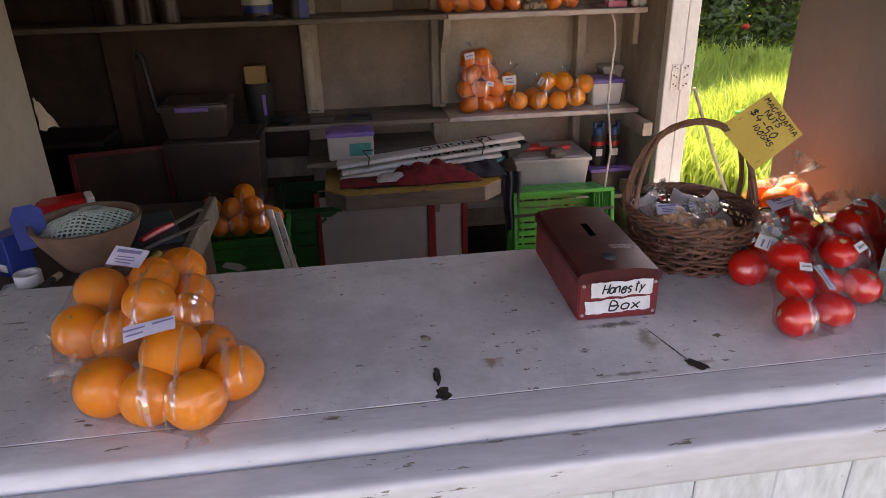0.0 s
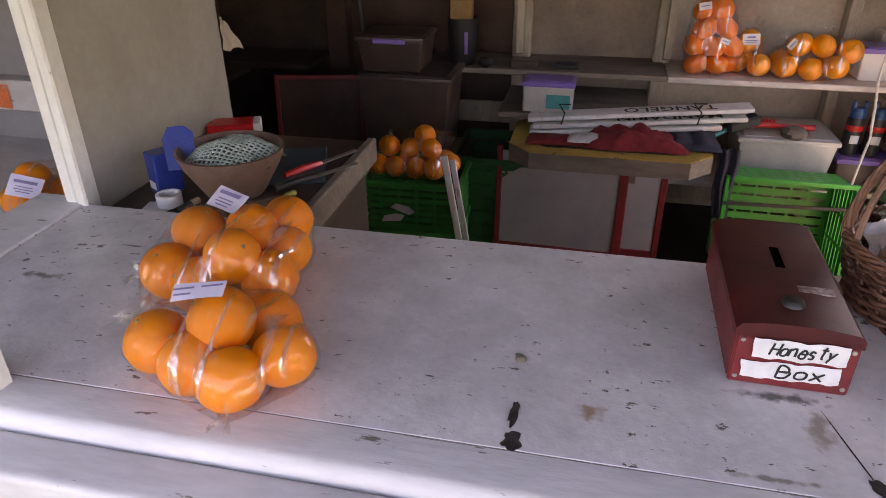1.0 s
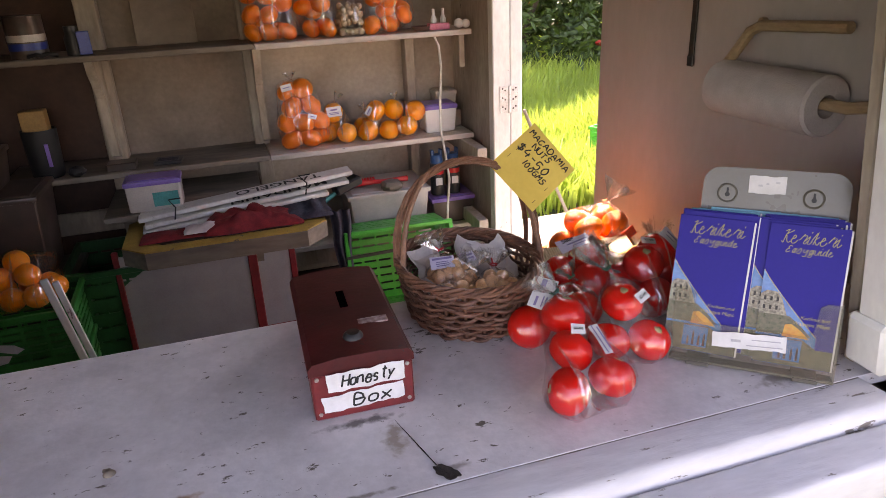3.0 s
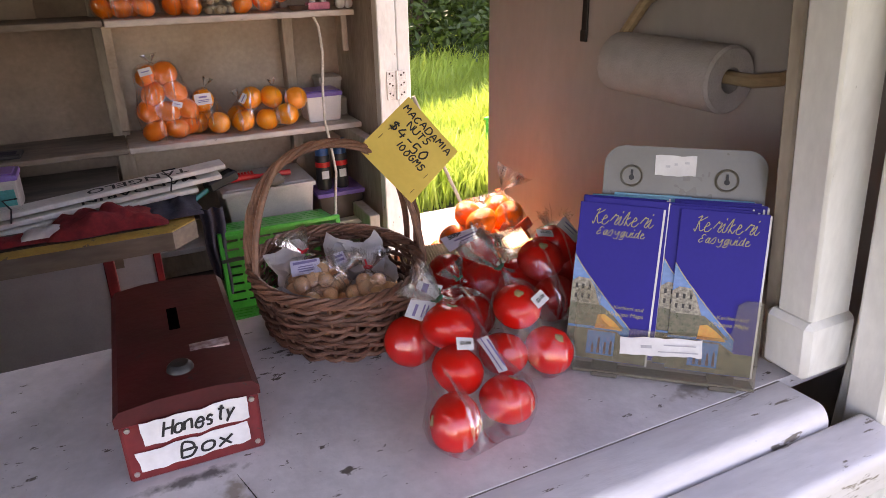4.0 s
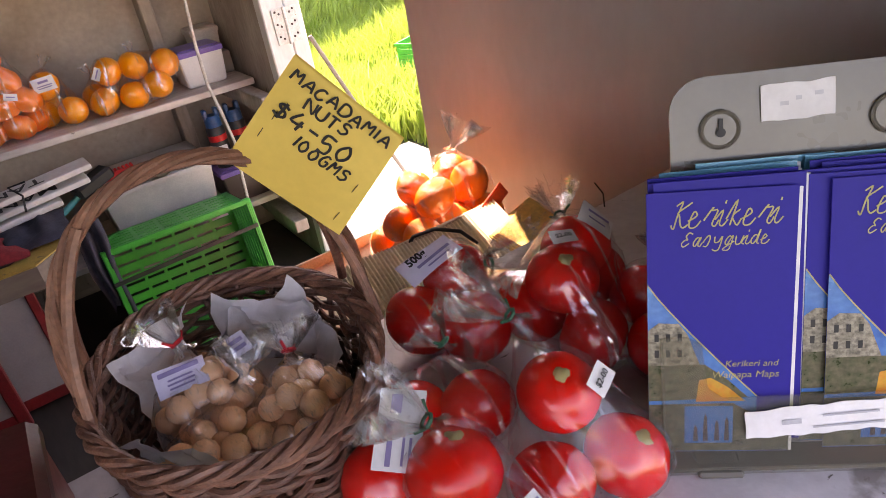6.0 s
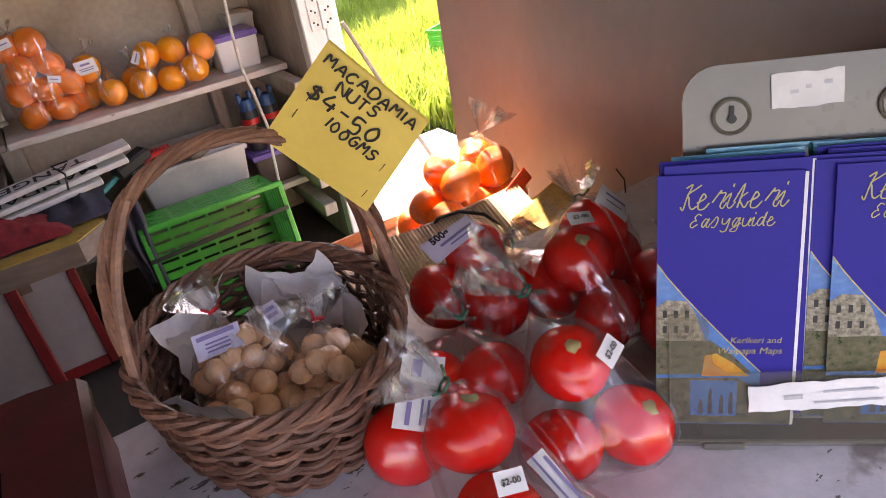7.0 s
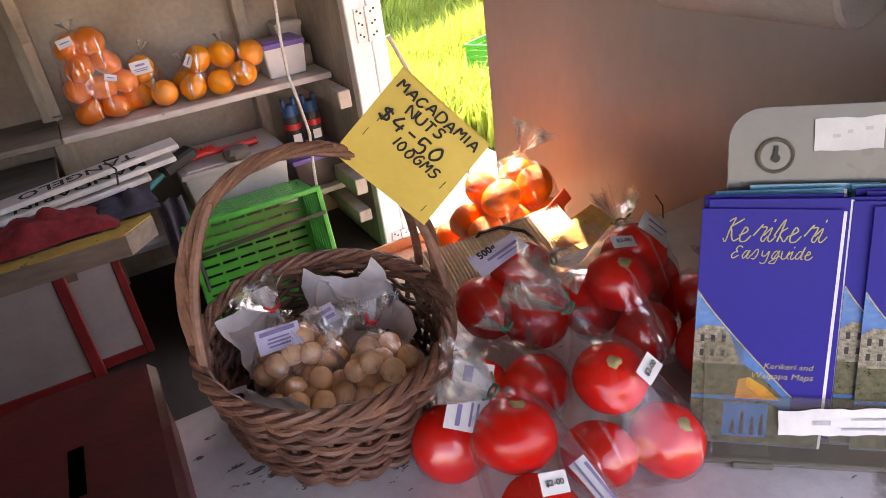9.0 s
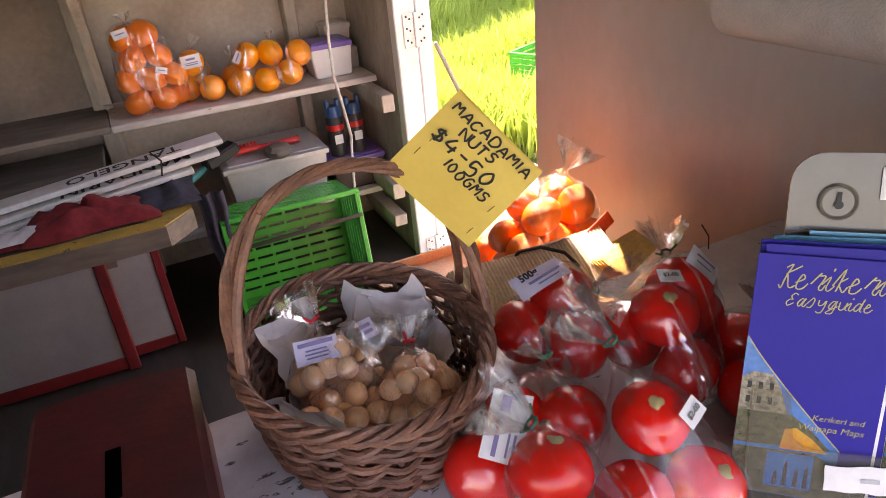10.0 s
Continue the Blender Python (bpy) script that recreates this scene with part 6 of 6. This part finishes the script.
g5 = crate(pose(-0.575, 2.55, FL + 0.197, 0, 0, 2), 0.38, 0.30, 0.195, DIMGREEN, "green slotted plastic crate holding a bag of oranges")
for px, pz, pw in ((-0.02, 0.09, -18), (-0.06, 0.05, 10)):
    part("torn_label", M().plate([(-0.045, -0.012), (0.03, -0.016), (0.05, 0.004), (0.02, 0.016), (-0.03, 0.012)], 0.0006, pose(px, -0.1535, pz, 90, 0, 0) @ pose(0, 0, 0, 0, 0, pw)), PAPER, g5, "torn white paper label")
crate(pose(-0.31, 2.86, FL, 0, 0, 0), 0.28, 0.36, 0.40, DKGREEN, "dark green deep plastic crate, its shadow put into the colour too")
crb = [(-0.70, 2.47, 0.60), (-0.63, 2.46, 0.60), (-0.555, 2.47, 0.595), (-0.48, 2.46, 0.60), (-0.43, 2.50, 0.61), (-0.66, 2.50, 0.665), (-0.58, 2.50, 0.66), (-0.50, 2.50, 0.665), (-0.60, 2.56, 0.60), (-0.46, 2.56, 0.60), (-0.53, 2.53, 0.705), (-0.52, 2.58, 0.60)]
bag_of("orange_bag", "clear plastic bag of oranges lying in a green crate", "bag of oranges", "", "orange", ORANGE_ME, crb, 0.041, None, None, corner=((-0.70, 2.60, 0.70), (-0.42, 2.62, 0.70)), seed=71)
sl = thing("wooden_slat", pose(-0.335, 2.37, FL, -2, -10, 4), "pair of thin white wooden slats leaning beside the crate", "slat")
part("slat", M().span((-0.012, 0, 0), (0.012, 0.012, 0.52), 0.002), TRIM, sl)
part("slat", M().span((0.016, 0.006, 0), (0.036, 0.018, 0.50), 0.002), TRIM, sl)

# white boards in red frames, standing on the floor
bd = thing("notice_board", pose(-0.255, 2.66, FL + 0.02, -3, 0, -2), "white writing board in a chipped red wooden frame", "board")
part("panel", M().span((0, 0.004, 0), (0.48, 0.012, 0.42), 0.001), BOARDW, bd)
for lo, hi in (((-0.022, 0, 0.01), (0.0, 0.02, 0.44)), ((0.455, -0.002, -0.02), (0.490, 0.018, 0.42)), ((0.0, 0, -0.012), (0.455, 0.02, 0.030))):
    part("frame_bar", M().span(lo, hi, 0.003), REDFRAME, bd)
bd2 = thing("notice_board", pose(0.225, 2.70, FL + 0.02, -3, 0, 0), "white board in a red frame behind the first", "board")
part("panel", M().span((0, 0.004, 0), (0.16, 0.012, 0.42), 0.001), BOARDW, bd2)
part("frame_bar", M().span((0.135, -0.002, -0.01), (0.160, 0.018, 0.42), 0.003), REDFRAME, bd2)
part("frame_bar", M().span((0.0, 0, -0.012), (0.135, 0.02, 0.025), 0.003), REDFRAME, bd2)
# panel in the wall's dark brown: the corner's gloom is put into its colour
bd3 = thing("notice_board", pose(-1.22, 2.75, FL + 0.20, -8, 0, 12), "dim red-framed board leaning in the dark corner", "board")
part("panel", M().span((0, 0.004, 0), (0.34, 0.012, 0.44), 0.001), BROWNB, bd3)
for lo, hi in (((-0.02, 0, 0), (0.0, 0.02, 0.46)), ((0.34, 0, 0), (0.362, 0.02, 0.46)), ((0.0, 0, 0.44), (0.34, 0.02, 0.46))):
    part("frame_bar", M().span(lo, hi, 0.003), REDFRAME, bd3)

# stool with an octagonal yellow-edged top, cloths and sign boards on it
st = thing("stool", (0.145, 2.76, FL), "low wooden stand with a thick yellow-bordered octagonal top", "stand")
W, D, c8 = 0.37, 0.22, 0.085
oct8 = [(-W + c8, -D), (W - c8, -D), (W, -D + c8), (W, D - c8), (W - c8, D), (-W + c8, D), (-W, D - c8), (-W, -D + c8)]
part("top", M().plate(oct8, 0.062, pose(0, 0, 0.427)), GREYWOOD, st, "thick grey weathered top")
part("painted_border", M().plate([(x * 0.995, y * 0.995) for x, y in oct8], 0.004, pose(0, 0, 0.4895)), YBOARD, st, "worn yellow painted border")
part("dark_centre", M().plate([(x * 0.8, y * 0.72) for x, y in oct8], 0.003, pose(0, 0, 0.494)), DARKWOOD, st)
for lx in (-0.24, 0.10):
    for ly in (-0.02, 0.16):
        part("leg", M().span((lx - 0.02, ly - 0.02, 0), (lx + 0.02, ly + 0.02, 0.427), 0.003), GREYWOOD, st)
TOPZ = FL + 0.498


def cloth(name, at, w, d, h, material, words, seed, drop=None):
    s = M()
    nx, ny = 20, 12
    v = []
    for j in range(ny + 1):
        for i in range(nx + 1):
            x, y = (i / nx - 0.5) * w, (j / ny - 0.5) * d
            edge = min(1.0, 3.2 * min(i / nx, 1 - i / nx, j / ny, 1 - j / ny))
            z = 0.004 + h * edge ** 0.6 * (0.45 + 0.8 * abs(noise.noise(Vector((x * 11, y * 13, seed)))) + 0.25 * noise.noise(Vector((x * 30, y * 30, seed))))
            wob = 1 + 0.25 * noise.noise(Vector((x * 6, y * 6, seed + 5)))
            v.append((x * wob, y * wob, z))
    f = [(j * (nx + 1) + i, j * (nx + 1) + i + 1, (j + 1) * (nx + 1) + i + 1, (j + 1) * (nx + 1) + i) for j in range(ny) for i in range(nx)]
    return whole(name, s.add(v, f), material, words, "cloth", smooth=True, m=Matrix.Translation(at))


cloth("red_cloth", (0.235, 2.70, TOPZ), 0.36, 0.20, 0.075, REDCLOTH, "crumpled dark red cloth on the stand", 3)
cloth("dark_cloth", (0.440, 2.76, TOPZ), 0.22, 0.24, 0.035, NAVY, "dark grey cloth crumpled on the stand", 9)
cloth("dark_red_cloth", (-0.03, 2.665, TOPZ), 0.24, 0.11, 0.02, REDCLOTH, "flat dark red cloth on the stand", 13)
cloth("white_rag", (0.06, 2.66, TOPZ + 0.012), 0.13, 0.09, 0.03, TISSUE, "pale crumpled rag on the stand", 17)
hang = M()
hv = [(-0.03 + 0.085 * a * (1 - 0.35 * b) + 0.02 * b + 0.004 * math.sin(9 * b), -0.03 - 0.02 * b + 0.012 * math.sin(13 * a), -0.30 * b * (1 - 0.12 * math.sin(5 * a))) for b in np.linspace(0, 1, 12) for a in np.linspace(0, 1, 16)]
hang.add(hv, [(j * 16 + i, j * 16 + i + 1, j * 16 + i + 17, j * 16 + i + 16) for j in range(11) for i in range(15)])
whole("hanging_cloth", hang, NAVY, "dark cloth hanging over the edge of the stand", "cloth", smooth=True, m=Matrix.Translation((0.560, 2.70, TOPZ + 0.01)))
SG2 = "sign boards on the stand"
for i, (z, l, dx, body_) in enumerate(((0.012, 0.72, -0.02, ""), (0.040, 0.80, 0.03, "MANDARIN"), (0.069, 0.84, 0.03, "TANGELO"))):
    b = thing("sign_board", pose(0.215 + dx, 2.815 + 0.012 * i, TOPZ + z, 0, -4.2 - 0.4 * i, 3), "long thin white sign board with black painted letters", "sign", SG2)
    part("plank", M().span((-l / 2, -0.045, 0), (l / 2, 0.045, 0.017), 0.003), TRIM, b)
    if body_:
        part("lettering", M().add(*lettering(body_, 0.075, 0.001), pose(0.12, 0.0, 0.0178, 0, 0, 180)), INK, b, "", False)
for tx in (-0.04, 0.46):
    part("wire_tie", M().tube([(tx, 2.76, TOPZ + 0.03 + 0.06 * (tx + 0.12)), (tx + 0.01, 2.765, TOPZ + 0.075 + 0.06 * (tx + 0.12)), (tx - 0.015, 2.81, TOPZ + 0.095 + 0.06 * (tx + 0.12)), (tx + 0.03, 2.80, TOPZ + 0.10 + 0.06 * (tx + 0.12))], 0.003, 6), INK, None)
    tagged(bpy.context.scene.objects[-1], "dark wire tied round the sign boards", "wire", "wire ties")

# lower shelf: grey tub with brushes, spray cans, purple-lidded tub
lidded_tub("storage_tub", 0.650, 1.030, 2.93, 3.24, SL, 0.640, GREYTUB, GREYTUB, "grey plastic storage tub with a flat lid")
br = thing("scrubbing_brush", pose(0.80, 3.02, 0.648, 0, 0, 6), "red-handled brush with pale bristles lying on the tub", "brush")
part("handle", M().tube([(-0.15, 0, 0.02), (-0.05, 0, 0.024), (0.03, 0, 0.018), (0.15, 0, 0.014)], [0.012, 0.013, 0.009, 0.013], 10), REDPL, br, "red plastic handle")
for i in range(12):
    part("bristle", M().tube([(-0.145 + 0.013 * i, 0.004, 0.022), (-0.150 + 0.013 * i, 0.02, 0.038)], 0.005, 6), REDPL, br)
whole("grey_cloth", M().ball((0, 0, 0.02), 0.05, 16, 9, 0.5, 0.25), GREYWOOD, "small grey rag beside the brush", "rag", m=Matrix.Translation((0.86, 2.965, 0.640)))
dp = thing("dustpan_brush", pose(0.60, 2.93, 0.668, 0, -14, 20), "dark dustpan brush with a green handle", "brush")
part("head", M().span((0.0, -0.03, -0.01), (0.13, 0.03, 0.03), 0.008), BLACK, dp)
part("handle", M().tube([(0.0, 0, 0.0), (-0.06, 0, -0.01), (-0.11, 0, 0.0)], 0.010, 8), TEAL, dp, "green handle")
lidded_tub("plastic_tub", 1.048, 1.262, 2.99, 3.20, SL, 0.555, CLEARTUB, PURPLE, "cloudy plastic tub with a purple lid", "purple lid")
for cx in (1.100, 1.178):
    can = thing("spray_can", (cx, 3.06, 0.559), "dark spray can with a blue trigger cap and red band", "spray can", "spray cans")
    part("body", M().lathe([(0, 0), (0.031, 0), (0.032, 0.006), (0.032, 0.145), (0.024, 0.16), (0, 0.16)], 22), BLACK, can)
    part("cap", M().lathe([(0.029, 0.150), (0.029, 0.175), (0.022, 0.19), (0, 0.19)], 18).span((-0.028, -0.010, 0.175), (-0.012, 0.012, 0.215), 0.004).span((0.012, -0.010, 0.175), (0.028, 0.012, 0.215), 0.004), SPRAYBLUE, can, "blue cap")
    part("red_band", M().lathe([(0.0322, 0.10), (0.0327, 0.10), (0.0327, 0.122), (0.0322, 0.122)], 22), REDPL, can)
    part("print", M().span((-0.016, -0.0335, 0.05), (0.016, -0.0315, 0.085), 0.001), PAPER, can)
cab = M().tube([(1.100, 3.0, SU - 0.025), (1.112, 2.985, SU - 0.06), (1.115, 2.97, 1.15), (1.102, 2.965, 1.00), (1.098, 2.96, 0.88), (1.112, 2.955, 0.78), (1.122, 2.94, 0.66), (1.108, 2.93, 0.56), (1.098, 2.92, 0.46)], 0.0055, 8)
whole("cable", cab, CORD, "white cord hanging from the upper shelf", "cord")

# ---- on the bench at the left ----
BZ = FL + 0.752
bowl = thing("bowl", (-0.705, 1.455, BZ), "brown wooden bowl on the bench", "bowl")
part("body", M().lathe([(0, 0), (0.062, 0), (0.068, 0.008), (0.105, 0.07), (0.118, 0.105), (0.112, 0.106), (0.098, 0.07), (0.06, 0.014), (0, 0.012)], 34), CLAY, bowl)
net = thing("mesh_bag", (-0.700, 1.460, BZ + 0.085), "green and white mesh bag lying in the bowl", "mesh bag")
ns = M()
for i in range(19):
    a = -0.095 + 0.19 * i / 18
    for flip in (0, 1):
        half = math.sqrt(max(0.0, 0.0105 - a * a))
        pts = []
        for j in range(13):
            b = half * (j / 6 - 1)
            x, y = (a, b) if flip else (b, a)
            z = 0.035 * (1 - (x * x + y * y) / 0.0105) + 0.010 * noise.noise(Vector((x * 20, y * 20, 2)))
            pts.append((x, y, z))
        if half > 0.02:
            ns.tube(pts, 0.0022, 4)
part("mesh", ns, NET, net)
under = M()
v = [(x * 0.1, y * 0.1, 0.033 * (1 - x * x - y * y) - 0.003) for y in np.linspace(-1, 1, 15) for x in np.linspace(-1, 1, 15)]
under.add(v, [(j * 15 + i, j * 15 + i + 1, j * 15 + i + 16, j * 15 + i + 15) for j in range(14) for i in range(14) if (i - 7) ** 2 + (j - 7) ** 2 < 46])
part("inner_cloth", under, mat("pale_green_cloth", (0.09, 0.12, 0.11), (0.05, 0.07, 0.065), 0.8, scale=60, bump=0.3), net, "", True)
salt = thing("salt_packet", pose(-0.862, 1.43, BZ, 0, 0, -32), "open blue printed packet on the bench", "packet")
part("body", M().span((-0.024, -0.03, 0), (0.024, 0.03, 0.095), 0.002), SALTBLUE, salt)
part("open_flap", M().plate([(-0.03, -0.05), (0.03, -0.05), (0.032, 0.03), (0.015, 0.045), (-0.02, 0.045), (-0.034, 0.02)], 0.002, pose(0.035, 0.03, 0.105, 65, 0, 60)), SALTBLUE, salt)
part("small_label", M().span((-0.016, -0.0318, 0.012), (0.012, -0.0302, 0.030), 0.0005), PAPER, salt)
whole("tape_roll", M().lathe([(0.020, 0), (0.027, 0), (0.027, 0.026), (0.020, 0.026), (0.020, 0)], 26), PAPER, "roll of white tape on the bench", "tape", m=Matrix.Translation((-0.808, 1.352, BZ + 0.004)))
whole("paper_slip", M().span((-0.03, -0.03, 0), (0.03, 0.03, 0.003), 0.001), PAPER, "white paper slip under the tape roll", "paper", m=pose(-0.83, 1.335, BZ, 0, 0, 10))
rbx = thing("red_packet", pose(-0.885, 1.80, BZ, 0, 0, 25), "red and white printed packet lying on the bench", "packet")
part("body", M().span((-0.07, -0.035, 0), (0.05, 0.035, 0.045), 0.002), REDPL, rbx)
part("end", M().span((0.051, -0.035, 0), (0.072, 0.035, 0.044), 0.002), PAPER, rbx)
for kx, ky, rz, lab in ((-0.60, 1.60, 62, "red-handled knife lying on the bench"), (-0.585, 1.52, 55, "dark-handled knife lying on the bench")):
    kn = thing("knife", pose(kx, ky, BZ + 0.006, 0, 0, rz), lab, "knife", "knives on the bench")
    part("handle", M().tube([(-0.06, 0, 0), (0.0, 0, 0.002), (0.05, 0, 0)], [0.008, 0.010, 0.008], 8), REDPL if "red" in lab else BLACK, kn)
    part("blade", M().span((0.05, -0.008, -0.001), (0.17, 0.008, 0.001), 0.0005), METAL, kn)
mk = thing("marker", pose(-0.765, 1.345, BZ + 0.008, 0, 0, 75), "short marker pen on the bench", "marker")
part("barrel", M().tube([(-0.03, 0, 0), (0.012, 0, 0)], 0.007, 10), BLACK, mk)
part("cap", M().tube([(0.012, 0, 0), (0.035, 0, 0)], 0.0075, 10), CARD, mk, "orange-brown cap")
whole("peg", M().tube([(0, 0, 0), (0.01, 0.02, 0.01), (0.012, 0.05, 0.004)], 0.007, 8), mat("green_yellow", (0.16, 0.22, 0.03), (0.4, 0.3, 0.05), 0.5, scale=80), "green and yellow peg beside the bowl", "peg", m=Matrix.Translation((-0.575, 1.40, BZ + 0.007)))
rag = M()
rv = [(0.006 + 0.02 * b * a + 0.004 * math.sin(9 * a), 0.06 * a * (0.3 + b) + 0.004 * math.sin(11 * b), -0.085 * b - 0.012 * a + 0.005 * math.sin(7 * a + 3 * b)) for b in np.linspace(0, 1, 9) for a in np.linspace(0, 1, 9)]
rag.add(rv, [(j * 9 + i, j * 9 + i + 1, j * 9 + i + 10, j * 9 + i + 9) for j in range(8) for i in range(8)])
whole("rag", rag, STUD, "pale rag hanging on the edge of the partition", "rag", smooth=True, m=Matrix.Translation((-0.945, 1.900, 1.22)))
whole("dark_plate", M().span((-0.10, -0.12, 0), (0.10, 0.12, 0.004), 0.002), mat("blue_grey", (0.05, 0.09, 0.12), rough=0.4), "blue-grey flat sheet on the bench", "sheet", m=pose(-0.66, 1.62, BZ, 0, 0, 20))

# ---- side bay at the far left ----
setting("shelf_annex", M().span((-1.745, 0.70, 0.80), (-1.085, 1.855, 0.85), 0.003), LIP, "pale shelf of the side bay")
setting("trim_annex_rail", M().span((-1.745, 1.80, 0.955), (-0.99, 1.855, 1.045), 0.003), LIP, "white rail in the side bay")
cd = thing("fruit_card", pose(-1.665, 1.795, 1.000, 90, 2, 0), "orange card with black handwriting pinned to the rail", "sign")
part("card", M().plate([(-0.08, -0.035), (0.08, -0.035), (0.08, 0.035), (-0.08, 0.035)], 0.001), ORCARD, cd)
part("writing", M().add(*lettering("FRUIT", 0.034, 0.0008), Matrix.Translation((0.0, 0.0, 0.0015))), INK, cd, "", False)
part("pin", M().ball((0.07, 0.028, 0.003), 0.004, 8, 6), METAL, cd)
g8, g8b = bag_of("orange_bag", "clear plastic bag of oranges in the side bay", "bag of oranges", "bags in the side bay", "orange", ORANGE_ME, [(-1.15, 1.34, 0.889), (-1.22, 1.37, 0.889), (-1.12, 1.42, 0.889), (-1.19, 1.44, 0.889), (-1.17, 1.38, 0.945)], R, (-1.14, 1.46, 0.98), (-1.13, 1.48, 1.03), 0.03, (), 81)
sticker(0.07, 0.05, faced(Vector((-1.145, 1.325, 0.950)) - g8b, (0.3, -0.6, 0.6), (0, 1, 1), 0), g8, LINES)
bag_of("orange_bag", "clear plastic bag of oranges in the side bay", "bag of oranges", "bags in the side bay", "orange", ORANGE_ME, [(-1.09, 1.52, 0.889), (-1.16, 1.54, 0.889), (-1.12, 1.59, 0.892), (-1.11, 1.55, 0.95)], R, (-1.06, 1.54, 1.0), (-1.04, 1.55, 1.025), 0.025, (), 82)

# ---- outside the doorway ----
stick = M().tube([(1.40, 2.74, 0.98), (1.49, 2.70, 0.73), (1.60, 2.62, 0.43), (1.79, 2.60, 0.03)], 0.0075, 8)
whole("prop_stick", stick, STUD, "thin grey wooden stick leaning outside the doorway", "stick")
crate(pose(3.25, 4.95, 0.02, 0, 0, 25), 0.40, 0.30, 0.28, GREEN, "green plastic crate standing in the long grass")


def blades(x0, x1, y0, y1, count, low, high, seed, keep):
    rng = np.random.default_rng(seed)
    v, f = [], []
    for x, y, a, h, b in zip(rng.uniform(x0, x1, count), rng.uniform(y0, y1, count), rng.uniform(0, 6.28, count), rng.uniform(low, high, count), rng.uniform(0.1, 0.7, count)):
        if not keep(x, y):
            continue
        h *= 0.65 + 0.9 * max(0.0, 0.5 + noise.noise(Vector((x * 0.8, y * 0.8, 1.0))))
        w, cx, cy = 0.005 + h * 0.012, math.cos(a), math.sin(a)
        k = len(v)
        ox, oy = math.cos(a * 3.1) * b * h, math.sin(a * 3.1) * b * h
        v += [(x - cx * w, y - cy * w, -0.03), (x + cx * w, y + cy * w, -0.03), (x + cx * w * 0.8 + ox * 0.35, y + cy * w * 0.8 + oy * 0.35, h * 0.55), (x - cx * w * 0.8 + ox * 0.35, y - cy * w * 0.8 + oy * 0.35, h * 0.55), (x + ox, y + oy, h * (1 - 0.25 * b))]
        f += [(k, k + 1, k + 2, k + 3), (k + 3, k + 2, k + 4)]
    return M().add(v, f)


def on_lawn(x, y):
    return not (1.1 < x < 2.42 and 1.0 < y < 4.0) and x > 1.5


def off_stall(x, y):
    return not (-2.4 < x < 2.45 and -1.6 < y < 4.0)


whole("long_grass", blades(1.6, 6.5, 3.2, 8.5, 60000, 0.10, 0.30, 2, on_lawn), GRASS, "long bright green grass outside the doorway", "grass", kind="stuff", smooth=False)
whole("far_grass", blades(3.0, 16.0, 6.0, 20.0, 40000, 0.15, 0.40, 5, on_lawn), GRASS, "long grass farther off", "grass", kind="stuff", smooth=False)
whole("lawn", blades(-9.0, 12.0, -8.0, 14.0, 60000, 0.05, 0.13, 8, off_stall), TURF, "short grass of the lawn round the stall", "grass", kind="stuff", smooth=False)


def bush(at, rx, ry, rz, leaves, blooms, seed, words):
    """Stems with many small leaves, uneven in outline, with red flowers."""
    rng = random.Random(seed)
    b = thing("bush", at, words, "bush", "bushes behind the lawn")
    stems = M()
    for _ in range(9):
        a, l = rng.uniform(0, 6.28), rng.uniform(0.5, 0.9)
        stems.tube([(0, 0, -0.05), (0.3 * rx * math.cos(a) * l, 0.3 * ry * math.sin(a) * l, rz * 0.5 * l), (0.75 * rx * math.cos(a) * l, 0.75 * ry * math.sin(a) * l, rz * l)], [0.05, 0.03, 0.012], 6)
    part("stems", stems, DARKWOOD, b)
    v, f, bv, bf = [], [], [], []
    clumps = [(rng.uniform(0, 6.28), rng.uniform(0.05, 1.0), rng.uniform(0.35, 1.0)) for _ in range(70)]
    for i in range(leaves):
        a, z, rr = clumps[i % len(clumps)]
        e = math.sqrt(max(0.0, 1 - z * z * 0.8)) * rr
        p = Vector((rx * e * math.cos(a), ry * e * math.sin(a), rz * z)) + Vector((rng.gauss(0, 0.22), rng.gauss(0, 0.22), rng.gauss(0, 0.20)))
        p.z = max(p.z, 0.05)
        q = Euler((rng.uniform(-1.2, 1.2), rng.uniform(-1.2, 1.2), rng.uniform(0, 6.28))).to_matrix()
        L_ = rng.uniform(0.05, 0.10)
        k = len(v)
        for c in ((0, -L_, 0), (L_ * 0.4, 0, 0.008), (0, L_, 0), (-L_ * 0.4, 0, 0.008)):
            v.append(p + q @ Vector(c))
        f.append((k, k + 1, k + 2, k + 3))
    part("crown", M().add(v, f), LEAF, b, "", False)
    for i in range(blooms):
        a, z = rng.uniform(0, 6.28), rng.uniform(0.15, 0.9)
        e = math.sqrt(1 - z * z * 0.8) * 1.02
        part("flower", M().ball((rx * e * math.cos(a), ry * e * math.sin(a), rz * z), rng.uniform(0.05, 0.08), 8, 6, 0.7, 0.3), BLOOM, b)
    return b


for i, (x, y, rx, rz) in enumerate(((4.3, 9.6, 1.6, 2.6), (6.6, 10.2, 1.7, 2.9), (8.9, 11.4, 1.8, 3.0), (2.2, 10.6, 1.7, 2.8), (6.0, 13.5, 2.5, 4.5), (11.5, 13.0, 2.2, 3.6))):
    bush((x, y, 0.0), rx, rx * 0.8, rz, 9000, 14, 90 + i, "dense green bush with a few red flowers")
